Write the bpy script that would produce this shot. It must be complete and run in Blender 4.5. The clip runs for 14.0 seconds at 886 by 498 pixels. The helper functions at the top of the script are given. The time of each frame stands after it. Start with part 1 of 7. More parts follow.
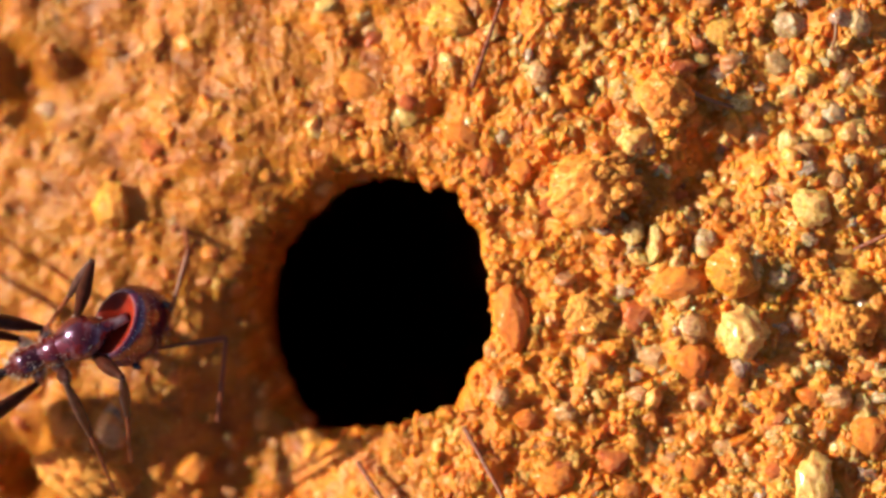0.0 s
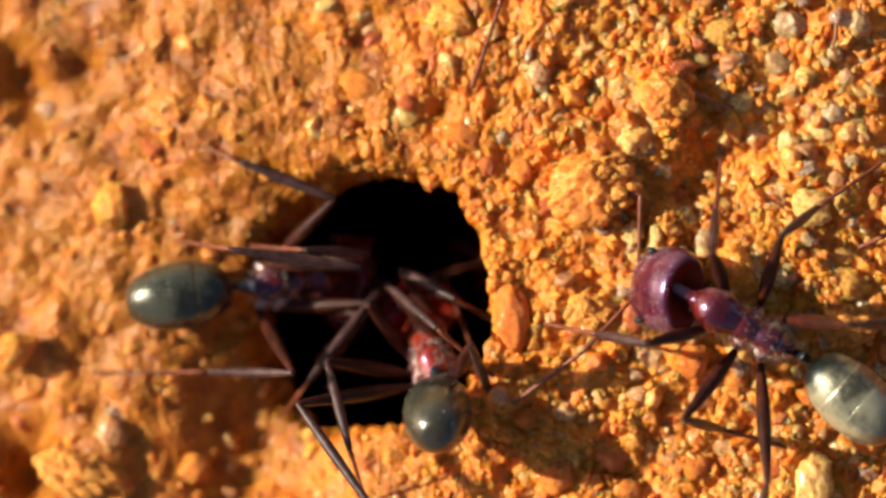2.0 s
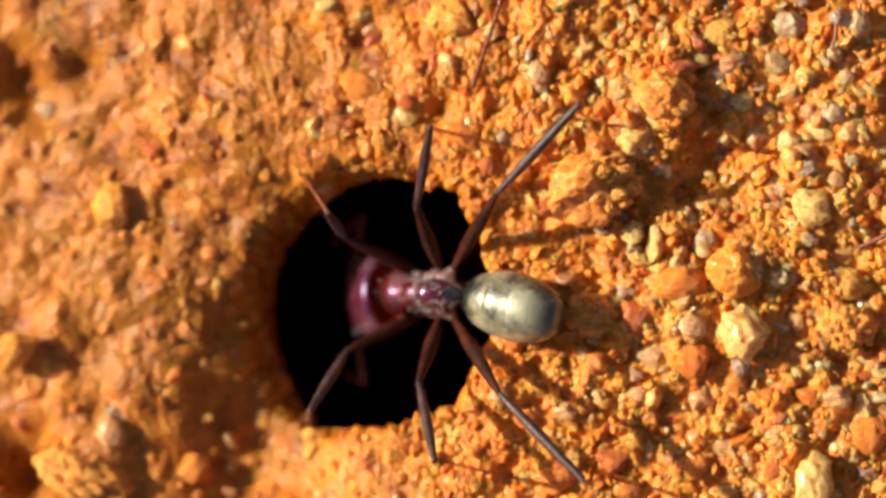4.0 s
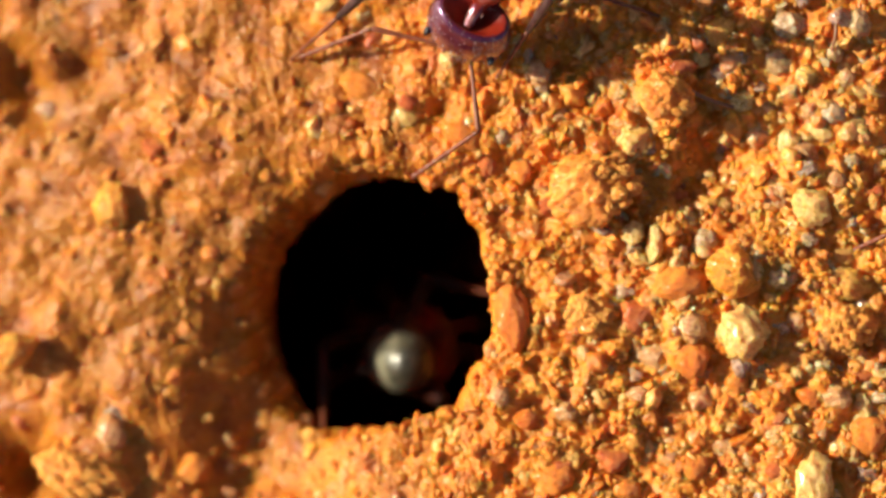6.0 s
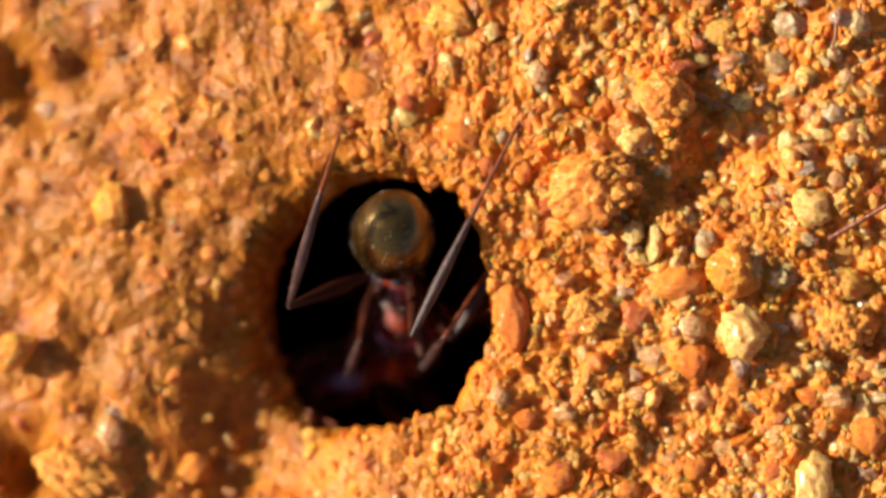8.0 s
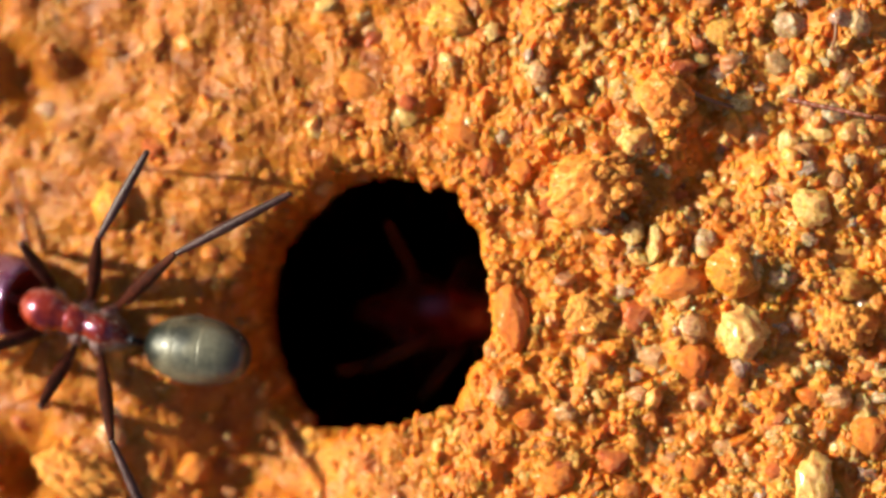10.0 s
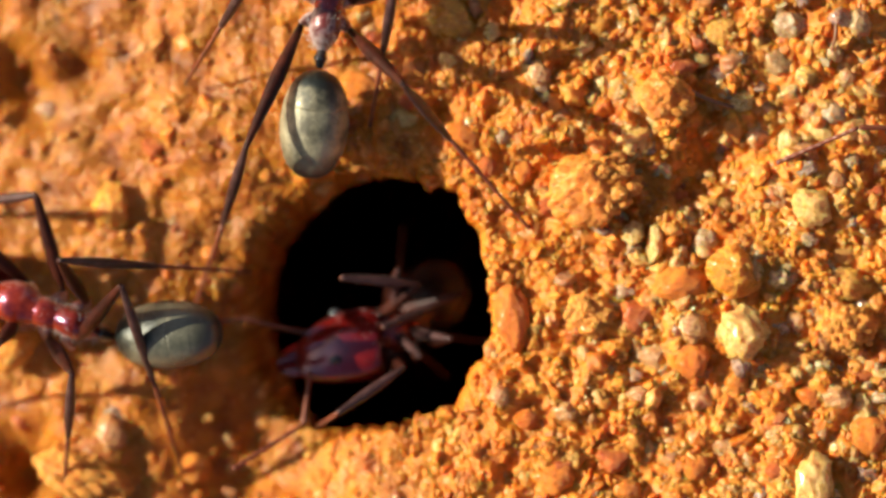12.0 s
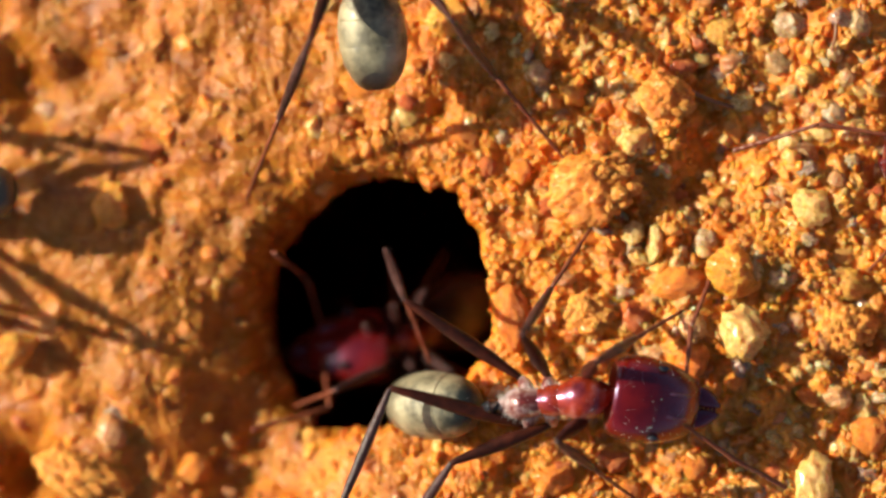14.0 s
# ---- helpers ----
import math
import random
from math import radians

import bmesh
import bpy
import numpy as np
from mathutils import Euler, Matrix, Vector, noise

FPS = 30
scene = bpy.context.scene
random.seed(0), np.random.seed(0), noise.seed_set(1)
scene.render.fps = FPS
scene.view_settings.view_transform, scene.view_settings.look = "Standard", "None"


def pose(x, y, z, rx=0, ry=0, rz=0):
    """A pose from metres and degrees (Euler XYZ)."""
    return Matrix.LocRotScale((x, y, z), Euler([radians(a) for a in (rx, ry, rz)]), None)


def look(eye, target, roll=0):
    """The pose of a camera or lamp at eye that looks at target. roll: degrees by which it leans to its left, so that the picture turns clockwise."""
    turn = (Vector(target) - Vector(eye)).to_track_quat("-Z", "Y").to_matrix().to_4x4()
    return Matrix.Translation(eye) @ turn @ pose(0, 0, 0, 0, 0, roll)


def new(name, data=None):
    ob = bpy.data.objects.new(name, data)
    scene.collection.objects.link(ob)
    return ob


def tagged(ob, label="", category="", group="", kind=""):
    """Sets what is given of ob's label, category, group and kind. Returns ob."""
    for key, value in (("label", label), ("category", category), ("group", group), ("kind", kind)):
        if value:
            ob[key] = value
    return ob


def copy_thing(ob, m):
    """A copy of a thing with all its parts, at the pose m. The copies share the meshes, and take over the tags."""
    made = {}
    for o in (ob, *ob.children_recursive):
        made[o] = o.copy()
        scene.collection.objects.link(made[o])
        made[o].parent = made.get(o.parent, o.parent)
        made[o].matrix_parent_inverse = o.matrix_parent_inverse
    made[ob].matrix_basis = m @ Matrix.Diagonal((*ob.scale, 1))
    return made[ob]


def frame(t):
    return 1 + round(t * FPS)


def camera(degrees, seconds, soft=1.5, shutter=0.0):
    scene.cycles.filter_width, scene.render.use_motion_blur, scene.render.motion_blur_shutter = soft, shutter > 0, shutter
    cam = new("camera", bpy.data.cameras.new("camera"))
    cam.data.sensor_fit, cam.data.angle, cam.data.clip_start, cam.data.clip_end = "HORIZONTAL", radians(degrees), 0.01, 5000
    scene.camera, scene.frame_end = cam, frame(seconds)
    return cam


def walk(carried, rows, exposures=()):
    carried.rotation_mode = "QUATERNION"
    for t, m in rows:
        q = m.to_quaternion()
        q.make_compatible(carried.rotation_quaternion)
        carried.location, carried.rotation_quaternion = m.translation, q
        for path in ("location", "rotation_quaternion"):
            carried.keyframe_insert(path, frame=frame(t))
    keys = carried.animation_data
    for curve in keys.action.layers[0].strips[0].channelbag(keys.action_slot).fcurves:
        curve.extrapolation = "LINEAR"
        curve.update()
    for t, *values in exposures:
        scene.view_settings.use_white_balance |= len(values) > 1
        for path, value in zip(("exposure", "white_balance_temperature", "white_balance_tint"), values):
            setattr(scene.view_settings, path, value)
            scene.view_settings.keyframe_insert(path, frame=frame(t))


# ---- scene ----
# A camera on a stand looks straight down on an ants' nest hole in orange soil.
# About 23.5 mm of ground fill the width of the picture.
MM = 0.001
STAND = 150.0            # height of the lens over the soil, mm
cam = camera(8.966, 14.0, soft=2.75)
cam.data.dof.use_dof = True
cam.data.dof.focus_distance = 148.5 * MM
cam.data.dof.aperture_fstop = 32.0
walk(cam, [(0.0, pose(0, 0, STAND * MM)), (14.0, pose(0, 0, STAND * MM))], exposures=[(0.0, 0.67), (14.0, 0.67)])

# ---- light: a low sun from the left and a clear sky ----
SUN_UP, SUN_FROM = 26.0, 167.0   # elevation, and the bearing the light comes from (0 = +x, 90 = +y), degrees
sun = new("sun", bpy.data.lights.new("sun", "SUN"))
sun.data.energy, sun.data.angle, sun.data.color = 4.95, radians(0.53), (1.0, 0.97, 0.80)
sun_way = Vector((math.cos(radians(SUN_UP)) * math.cos(radians(SUN_FROM)), math.cos(radians(SUN_UP)) * math.sin(radians(SUN_FROM)), math.sin(radians(SUN_UP))))
sun.matrix_world = look(sun_way, (0, 0, 0))
world = bpy.data.worlds.new("sky")
scene.world = world
world.use_nodes = True
sky = world.node_tree.nodes.new("ShaderNodeTexSky")
sky.sky_type, sky.sun_disc = "NISHITA", False
sky.air_density, sky.dust_density, sky.ozone_density = 0.85, 1.8, 0.8
sky.sun_elevation, sky.sun_rotation = radians(SUN_UP), radians(90 - SUN_FROM)
world.node_tree.nodes["Background"].inputs[1].default_value = 0.062
world.node_tree.links.new(sky.outputs[0], world.node_tree.nodes["Background"].inputs[0])


# ---- materials ----
def material(name):
    m = bpy.data.materials.new(name)
    m.use_nodes = True
    return m, m.node_tree.nodes, m.node_tree.links, m.node_tree.nodes["Principled BSDF"]


def noise_node(nodes, links, scale, detail=4.0, rough=0.55):
    """Noise in object space; scale in waves per millimetre."""
    tc = nodes.new("ShaderNodeTexCoord")
    n = nodes.new("ShaderNodeTexNoise")
    n.inputs["Scale"].default_value = scale * 1000
    n.inputs["Detail"].default_value = detail
    n.inputs["Roughness"].default_value = rough
    links.new(tc.outputs["Object"], n.inputs["Vector"])
    return n


def ramp(nodes, links, source, stops):
    r = nodes.new("ShaderNodeValToRGB")
    while len(r.color_ramp.elements) < len(stops):
        r.color_ramp.elements.new(0.5)
    for e, (p, c) in zip(r.color_ramp.elements, stops):
        e.position, e.color = p, (*c, 1)
    links.new(source, r.inputs[0])
    return r


def mixed(nodes, links, factor, a, b, mode="MIX"):
    m = nodes.new("ShaderNodeMix")
    m.data_type, m.blend_type = "RGBA", mode
    for sock, v in ((m.inputs[0], factor), (m.inputs[6], a), (m.inputs[7], b)):
        if isinstance(v, bpy.types.NodeSocket):
            links.new(v, sock)
        elif isinstance(v, tuple):
            sock.default_value = (*v, 1)
        else:
            sock.default_value = v
    return m.outputs[2]


def bumped(nodes, links, bsdf, height, strength, distance):
    b = nodes.new("ShaderNodeBump")
    b.inputs["Strength"].default_value = strength
    b.inputs["Distance"].default_value = distance * MM
    links.new(height, b.inputs["Height"])
    links.new(b.outputs[0], bsdf.inputs["Normal"])


def glowing_through(bsdf, weight, reach, radii=(1.0, 0.42, 0.14)):
    """Light that seeps into the grains and comes out warm; reach in mm."""
    bsdf.inputs["Subsurface Weight"].default_value = weight
    bsdf.inputs["Subsurface Radius"].default_value = radii
    bsdf.inputs["Subsurface Scale"].default_value = reach * MM


def soil_material(name="soil", sandy=None):
    """Orange clay soil, browner and more compact towards the left, sandier and paler to the right; the left is also
    darkened against its sunward slope.
    """
    m, nodes, links, bsdf = material(name)
    broad = noise_node(nodes, links, 0.35, 3)
    fine = noise_node(nodes, links, 3.2, 6, 0.65)
    speck = noise_node(nodes, links, 9.0, 2)
    blotch_and_gaps = noise_node(nodes, links, 1.1, 4)
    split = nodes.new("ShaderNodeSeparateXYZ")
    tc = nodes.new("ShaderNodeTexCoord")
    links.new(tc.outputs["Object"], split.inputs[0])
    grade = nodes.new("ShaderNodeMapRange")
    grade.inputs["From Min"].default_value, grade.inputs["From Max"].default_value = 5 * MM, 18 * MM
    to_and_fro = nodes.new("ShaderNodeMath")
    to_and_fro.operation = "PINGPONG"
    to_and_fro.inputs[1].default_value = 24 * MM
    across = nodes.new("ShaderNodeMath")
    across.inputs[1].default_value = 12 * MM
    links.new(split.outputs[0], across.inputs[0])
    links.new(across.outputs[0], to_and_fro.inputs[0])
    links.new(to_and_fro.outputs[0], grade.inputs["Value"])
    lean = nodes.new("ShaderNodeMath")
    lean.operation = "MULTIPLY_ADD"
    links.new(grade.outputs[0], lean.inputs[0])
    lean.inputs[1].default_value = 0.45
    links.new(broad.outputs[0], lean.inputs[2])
    # the dark left end also paints down sunlight on the sunward slope
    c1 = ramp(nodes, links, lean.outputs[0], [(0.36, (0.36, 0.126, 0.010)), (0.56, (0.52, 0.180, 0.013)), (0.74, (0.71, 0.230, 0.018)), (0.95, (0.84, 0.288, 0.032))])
    c2 = ramp(nodes, links, fine.outputs[0], [(0.28, (0.58, 0.46, 0.36)), (0.48, (0.94, 0.90, 0.86)), (0.72, (1.0, 1.0, 1.0))])
    col = mixed(nodes, links, 0.9, c1.outputs[0], c2.outputs[0], "MULTIPLY")
    # soil tones; the dark end also paints shaded gaps between clumps
    c4 = ramp(nodes, links, blotch_and_gaps.outputs[0], [(0.32, (0.50, 0.31, 0.22)), (0.43, (0.86, 0.74, 0.62)), (0.54, (1.0, 1.0, 1.0)), (0.68, (1.05, 1.12, 1.4))])
    col = mixed(nodes, links, 0.85, col, c4.outputs[0], "MULTIPLY")
    iron = noise_node(nodes, links, 2.4, 3, 0.6)
    c6 = ramp(nodes, links, iron.outputs[0], [(0.60, (0, 0, 0)), (0.70, (0.75, 0.75, 0.75))])
    col = mixed(nodes, links, c6.outputs[0], col, (0.40, 0.105, 0.016))
    c3 = ramp(nodes, links, speck.outputs[0], [(0.64, (0, 0, 0)), (0.72, (1, 1, 1))])
    col = mixed(nodes, links, c3.outputs[0], col, (0.82, 0.40, 0.09))
    if sandy:
        c5 = ramp(nodes, links, nodes.new("ShaderNodeNewGeometry").outputs["Random Per Island"], [(0.0, (0.86, 0.80, 0.74)), (0.5, (1.0, 1.0, 1.0)), (1.0, (1.10, 1.08, 1.15))])
        col = mixed(nodes, links, 1.0, col, c5.outputs[0], "MULTIPLY")
    links.new(col, bsdf.inputs["Base Color"])
    damp = nodes.new("ShaderNodeMapRange")
    damp.inputs["From Min"].default_value, damp.inputs["From Max"].default_value = 0.42, 0.60
    damp.inputs["To Min"].default_value, damp.inputs["To Max"].default_value = 0.32, 0.70
    links.new(iron.outputs[0], damp.inputs["Value"])
    links.new(damp.outputs[0], bsdf.inputs["Roughness"])
    bsdf.inputs["Specular IOR Level"].default_value = 0.35
    glowing_through(bsdf, 0.9, 0.32)
    grit = noise_node(nodes, links, 11.0, 4, 0.7)
    both = nodes.new("ShaderNodeMath")
    both.operation = "MULTIPLY_ADD"
    links.new(grit.outputs[0], both.inputs[0])
    both.inputs[1].default_value = 0.45
    links.new(fine.outputs[0], both.inputs[2])
    bumped(nodes, links, bsdf, both.outputs[0], 0.55, 0.09)
    gleam = ramp(nodes, links, speck.outputs[0], [(0.54, (0, 0, 0)), (0.68, (0.45, 0.45, 0.45))])
    links.new(gleam.outputs[0], bsdf.inputs["Coat Weight"])
    bsdf.inputs["Coat Roughness"].default_value = 0.16
    links.new(bsdf.inputs["Normal"].links[0].from_socket, bsdf.inputs["Coat Normal"])
    return m


def grain_material(name, stops, rough, fine_scale=6.0, by="island", sss=0.0, bump=0.25, stained=0.6, clear=0.0, coat=0.15):
    """Sand and stones: the colour of each one is drawn by chance out of the stops, with clouding inside it."""
    m, nodes, links, bsdf = material(name)
    if by == "island":
        pick = nodes.new("ShaderNodeNewGeometry").outputs["Random Per Island"]
    else:
        pick = nodes.new("ShaderNodeObjectInfo").outputs["Random"]
    c1 = ramp(nodes, links, pick, stops)
    cloud = noise_node(nodes, links, fine_scale, 5, 0.6)
    c2 = ramp(nodes, links, cloud.outputs[0], [(0.30, (0.50, 0.30, 0.16)), (0.42, (0.82, 0.66, 0.50)), (0.58, (1.0, 1.0, 1.0))])
    col = mixed(nodes, links, 0.9, c1.outputs[0], c2.outputs[0], "MULTIPLY")
    stain = noise_node(nodes, links, 1.1, 3, 0.6)
    c3 = ramp(nodes, links, stain.outputs[0], [(0.50, (0, 0, 0)), (0.62, (stained,) * 3)])
    col = mixed(nodes, links, c3.outputs[0], col, (0.68, 0.25, 0.03))
    links.new(col, bsdf.inputs["Base Color"])
    worn = nodes.new("ShaderNodeMapRange")
    worn.inputs["To Min"].default_value, worn.inputs["To Max"].default_value = rough * 0.6, min(rough * 2.2, 0.85)
    worn.inputs["From Min"].default_value, worn.inputs["From Max"].default_value = 0.35, 0.6
    links.new(stain.outputs[0], worn.inputs["Value"])
    links.new(worn.outputs[0], bsdf.inputs["Roughness"])
    if sss:
        glowing_through(bsdf, sss, 0.42, (1.0, 0.55, 0.22))
    bsdf.inputs["Coat Weight"].default_value = coat
    bsdf.inputs["Coat Roughness"].default_value = 0.15
    bsdf.inputs["Transmission Weight"].default_value = clear
    grit = noise_node(nodes, links, 10.0, 5, 0.7)
    bumped(nodes, links, bsdf, grit.outputs[0], min(0.3 + bump, 1.0), 0.07)
    return m


def chitin(name, dark, light, rough, scale=4.0, metal=0.0, coat=0.0, bump=0.12, sheen=0.0, bloom=(0.95, 0.88, 0.85), edge=0.17, downy=None, front=None, tip=None, spec=0.7, cast=None):
    m, nodes, links, bsdf = material(name)
    n = noise_node(nodes, links, scale, 4, 0.6)
    c = ramp(nodes, links, n.outputs[0], [(0.5 - edge, dark), (0.5 + edge, light)])
    col = c.outputs[0]
    if downy:
        where = noise_node(nodes, links, 0.75, 5, 0.65)
        how = ramp(nodes, links, where.outputs[0], [(0.53, (0, 0, 0)), (0.66, (0.8, 0.8, 0.8))])
        col = mixed(nodes, links, how.outputs[0], col, downy)
    if front:
        # another colour on the end at the joint, with an uneven edge
        split = nodes.new("ShaderNodeSeparateXYZ")
        links.new(nodes.new("ShaderNodeTexCoord").outputs["Object"], split.inputs[0])
        along = nodes.new("ShaderNodeMath")
        along.operation = "MULTIPLY_ADD"
        along.inputs[1].default_value = 1 / (3.2 * MM)
        links.new(split.outputs[0], along.inputs[0])
        wander = nodes.new("ShaderNodeMath")
        wander.operation = "MULTIPLY_ADD"
        wander.inputs[1].default_value, wander.inputs[2].default_value = 0.25, -0.125
        links.new(n.outputs[0], wander.inputs[0])
        links.new(wander.outputs[0], along.inputs[2])
        how = ramp(nodes, links, along.outputs[0], [(0.14, (1, 1, 1)), (0.26, (0, 0, 0))])
        col = mixed(nodes, links, how.outputs[0], col, front)
        # dark tail end: partly its own tone, partly painted shade of the hole
        if tip:
            how = ramp(nodes, links, along.outputs[0], [(0.72, (0, 0, 0)), (0.90, (1, 1, 1))])
            col = mixed(nodes, links, how.outputs[0], col, tip)
    links.new(col, bsdf.inputs["Base Color"])
    bsdf.inputs["Specular IOR Level"].default_value = spec
    if cast:
        bsdf.inputs["Specular Tint"].default_value = (*cast, 1)
    bsdf.inputs["Roughness"].default_value = rough
    bsdf.inputs["Metallic"].default_value = metal
    bsdf.inputs["Coat Weight"].default_value = coat
    bsdf.inputs["Coat Roughness"].default_value = 0.1
    bsdf.inputs["Sheen Weight"].default_value = sheen
    bsdf.inputs["Sheen Roughness"].default_value = 0.35
    bsdf.inputs["Sheen Tint"].default_value = (*bloom, 1)
    fine = noise_node(nodes, links, 22.0, 3, 0.6)
    bumped(nodes, links, bsdf, fine.outputs[0], bump, 0.03)
    return m


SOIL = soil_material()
CRUMB = soil_material("crumb", True)
SAND = grain_material("sand", [(0.0, (0.62, 0.17, 0.016)), (0.32, (0.76, 0.25, 0.028)), (0.58, (0.82, 0.34, 0.055)), (0.75, (0.88, 0.45, 0.12)),
                               (0.82, (0.44, 0.085, 0.012)), (0.89, (0.72, 0.32, 0.09)), (0.95, (0.40, 0.15, 0.06)), (1.0, (0.82, 0.52, 0.20))], 0.30, 4.0, "island", 0.6)
QUARTZ = grain_material("quartz", [(0.0, (0.84, 0.38, 0.09)), (0.3, (0.88, 0.50, 0.17)), (0.55, (0.92, 0.62, 0.27)), (0.72, (0.54, 0.37, 0.28)), (0.80, (0.38, 0.24, 0.19)), (0.9, (0.84, 0.38, 0.10)), (1.0, (0.88, 0.62, 0.30))],
                        0.16, 5.0, "object", 0.8, 0.3, 0.30, 0.2, 0.5)
STONES = {
    "yellow": grain_material("yellow_stone", [(0.0, (0.94, 0.355, 0.024)), (1.0, (0.95, 0.44, 0.07))], 0.35, 7.0, "object", 0.8, 0.6, 0.1, 0.1, 0.3),
    "cream": grain_material("cream_quartz", [(0.0, (0.86, 0.50, 0.14)), (1.0, (0.90, 0.57, 0.20))], 0.26, 5.0, "object", 0.7, 0.25, 0.15, 0.12, 0.35),
    "orange": grain_material("orange_stone", [(0.0, (0.80, 0.175, 0.010)), (1.0, (0.86, 0.29, 0.025))], 0.40, 3.0, "object", 0.5, 0.7, 0.2),
    "red": grain_material("red_stone", [(0.0, (0.58, 0.10, 0.012)), (1.0, (0.68, 0.17, 0.024))], 0.38, 3.0, "object", 0.45, 0.7, 0.3),
    "grey": grain_material("grey_quartz", [(0.0, (0.60, 0.36, 0.14)), (1.0, (0.62, 0.46, 0.30))], 0.18, 5.0, "object", 0.7, 0.2, 0.3, 0.25, 0.5),
    "pink": grain_material("pink_quartz", [(0.0, (0.72, 0.34, 0.13)), (1.0, (0.78, 0.42, 0.18))], 0.22, 5.0, "object", 0.6, 0.2, 0.4, 0.15, 0.4),
    "clod": grain_material("soil_clod", [(0.0, (0.86, 0.285, 0.030)), (1.0, (0.90, 0.345, 0.05))], 0.7, 5.0, "object", 0.5, 0.45, 0.3),
}
VIOLET = (0.62, 0.52, 1.0)
PURPLE, OLIVE = (0.45, 0.30, 0.95), (0.80, 0.86, 0.70)
HEAD = chitin("head_chitin", (0.050, 0.006, 0.020), (0.12, 0.011, 0.022), 0.20, 0.9, 0.2, 0.7, 0.12, 0.0, PURPLE, downy=(0.17, 0.09, 0.13), spec=1.0, cast=VIOLET)
# the brighter red paints in sunlight that shines through the head
OCCIPUT_LIT_THROUGH = chitin("occiput_chitin", (0.15, 0.009, 0.005), (0.30, 0.024, 0.008), 0.40, 1.5, 0.0, 0.0, 0.1, 0.0, PURPLE, spec=0.25)
glowing_through(OCCIPUT_LIT_THROUGH.node_tree.nodes["Principled BSDF"], 0.6, 0.5, (1.0, 0.15, 0.06))
TRUNK = chitin("trunk_chitin", (0.026, 0.004, 0.005), (0.17, 0.014, 0.010), 0.21, 1.3, 0.2, 0.6, 0.15, 0.0, PURPLE, downy=(0.24, 0.16, 0.18), spec=0.9, cast=VIOLET)
RED_HEAD = chitin("red_head_chitin", (0.055, 0.002, 0.004), (0.16, 0.007, 0.004), 0.19, 0.8, 0.05, 0.5, 0.13, 0.0, PURPLE, spec=0.55, cast=VIOLET)
RED_TRUNK = chitin("red_trunk_chitin", (0.085, 0.006, 0.005), (0.40, 0.042, 0.011), 0.25, 1.5, 0.1, 0.5, 0.15, 0.0, PURPLE, spec=0.6, downy=(0.34, 0.20, 0.18), cast=VIOLET)
LEG = chitin("leg_chitin", (0.020, 0.005, 0.003), (0.065, 0.014, 0.007), 0.42, 2.5, 0.0, 0.0, 0.3, 0.0, spec=0.2)
FEELER = chitin("feeler_chitin", (0.11, 0.022, 0.010), (0.25, 0.066, 0.028), 0.40, 2.0, 0.0, 0.05, 0.2, 0.06, spec=0.35)
BLACK_GREEN, BROWN_BLACK = (0.012, 0.016, 0.012), (0.060, 0.050, 0.032)
GASTER = chitin("gaster_chitin", (0.10, 0.084, 0.048), (0.40, 0.335, 0.200), 0.40, 1.6, 0.3, 0.15, 0.8, 0.02, OLIVE, edge=0.14, front=BLACK_GREEN, tip=BROWN_BLACK)
DARK_GASTER = chitin("green_gaster_chitin", (0.018, 0.018, 0.012), (0.105, 0.098, 0.062), 0.23, 0.9, 0.5, 0.35, 0.3, 0.03, OLIVE, edge=0.12, front=BLACK_GREEN, tip=BROWN_BLACK)
MOSS_GASTER = chitin("moss_gaster_chitin", (0.034, 0.034, 0.024), (0.18, 0.162, 0.105), 0.38, 1.0, 0.3, 0.1, 0.4, 0.03, OLIVE, edge=0.12, front=BLACK_GREEN, tip=BROWN_BLACK)
BRONZE_GASTER = chitin("bronze_gaster_chitin", (0.050, 0.025, 0.005), (0.18, 0.100, 0.023), 0.22, 0.9, 0.8, 0.25, 0.25, 0.0, OLIVE)
OLIVE_GASTER = chitin("olive_gaster_chitin", (0.070, 0.062, 0.038), (0.46, 0.400, 0.255), 0.32, 0.9, 0.4, 0.45, 0.4, 0.03, OLIVE, edge=0.10, front=BLACK_GREEN, tip=BROWN_BLACK)
TIBIA = chitin("shin_chitin", (0.022, 0.008, 0.007), (0.085, 0.038, 0.034), 0.36, 2.5, 0.0, 0.0, 0.5, 0.03, spec=0.35)
SILVERY = chitin("silver_haired_chitin", (0.15, 0.020, 0.016), (0.48, 0.34, 0.32), 0.30, 1.6, 0.2, 0.4, 0.4, 0.1, edge=0.08)
EYE = chitin("eye_black", (0.01, 0.01, 0.012), (0.03, 0.03, 0.035), 0.2, 6.0)
HAIR = chitin("pale_hair", (0.50, 0.44, 0.38), (0.70, 0.64, 0.56), 0.45, 6.0)
FIBRE_AND_SHADE = chitin("dry_fibre", (0.22, 0.08, 0.03), (0.34, 0.13, 0.05), 0.5, 6.0)


# ---- the soil ----
def hash01(ix, iy, seed):
    h = (ix.astype(np.int64) * 374761393 + iy.astype(np.int64) * 668265263 + seed * 2147483647) & 0xFFFFFFFF
    h = ((h ^ (h >> 13)) * 1274126177) & 0xFFFFFFFF
    return ((h ^ (h >> 16)) & 0xFFFFFF) / float(0xFFFFFF)


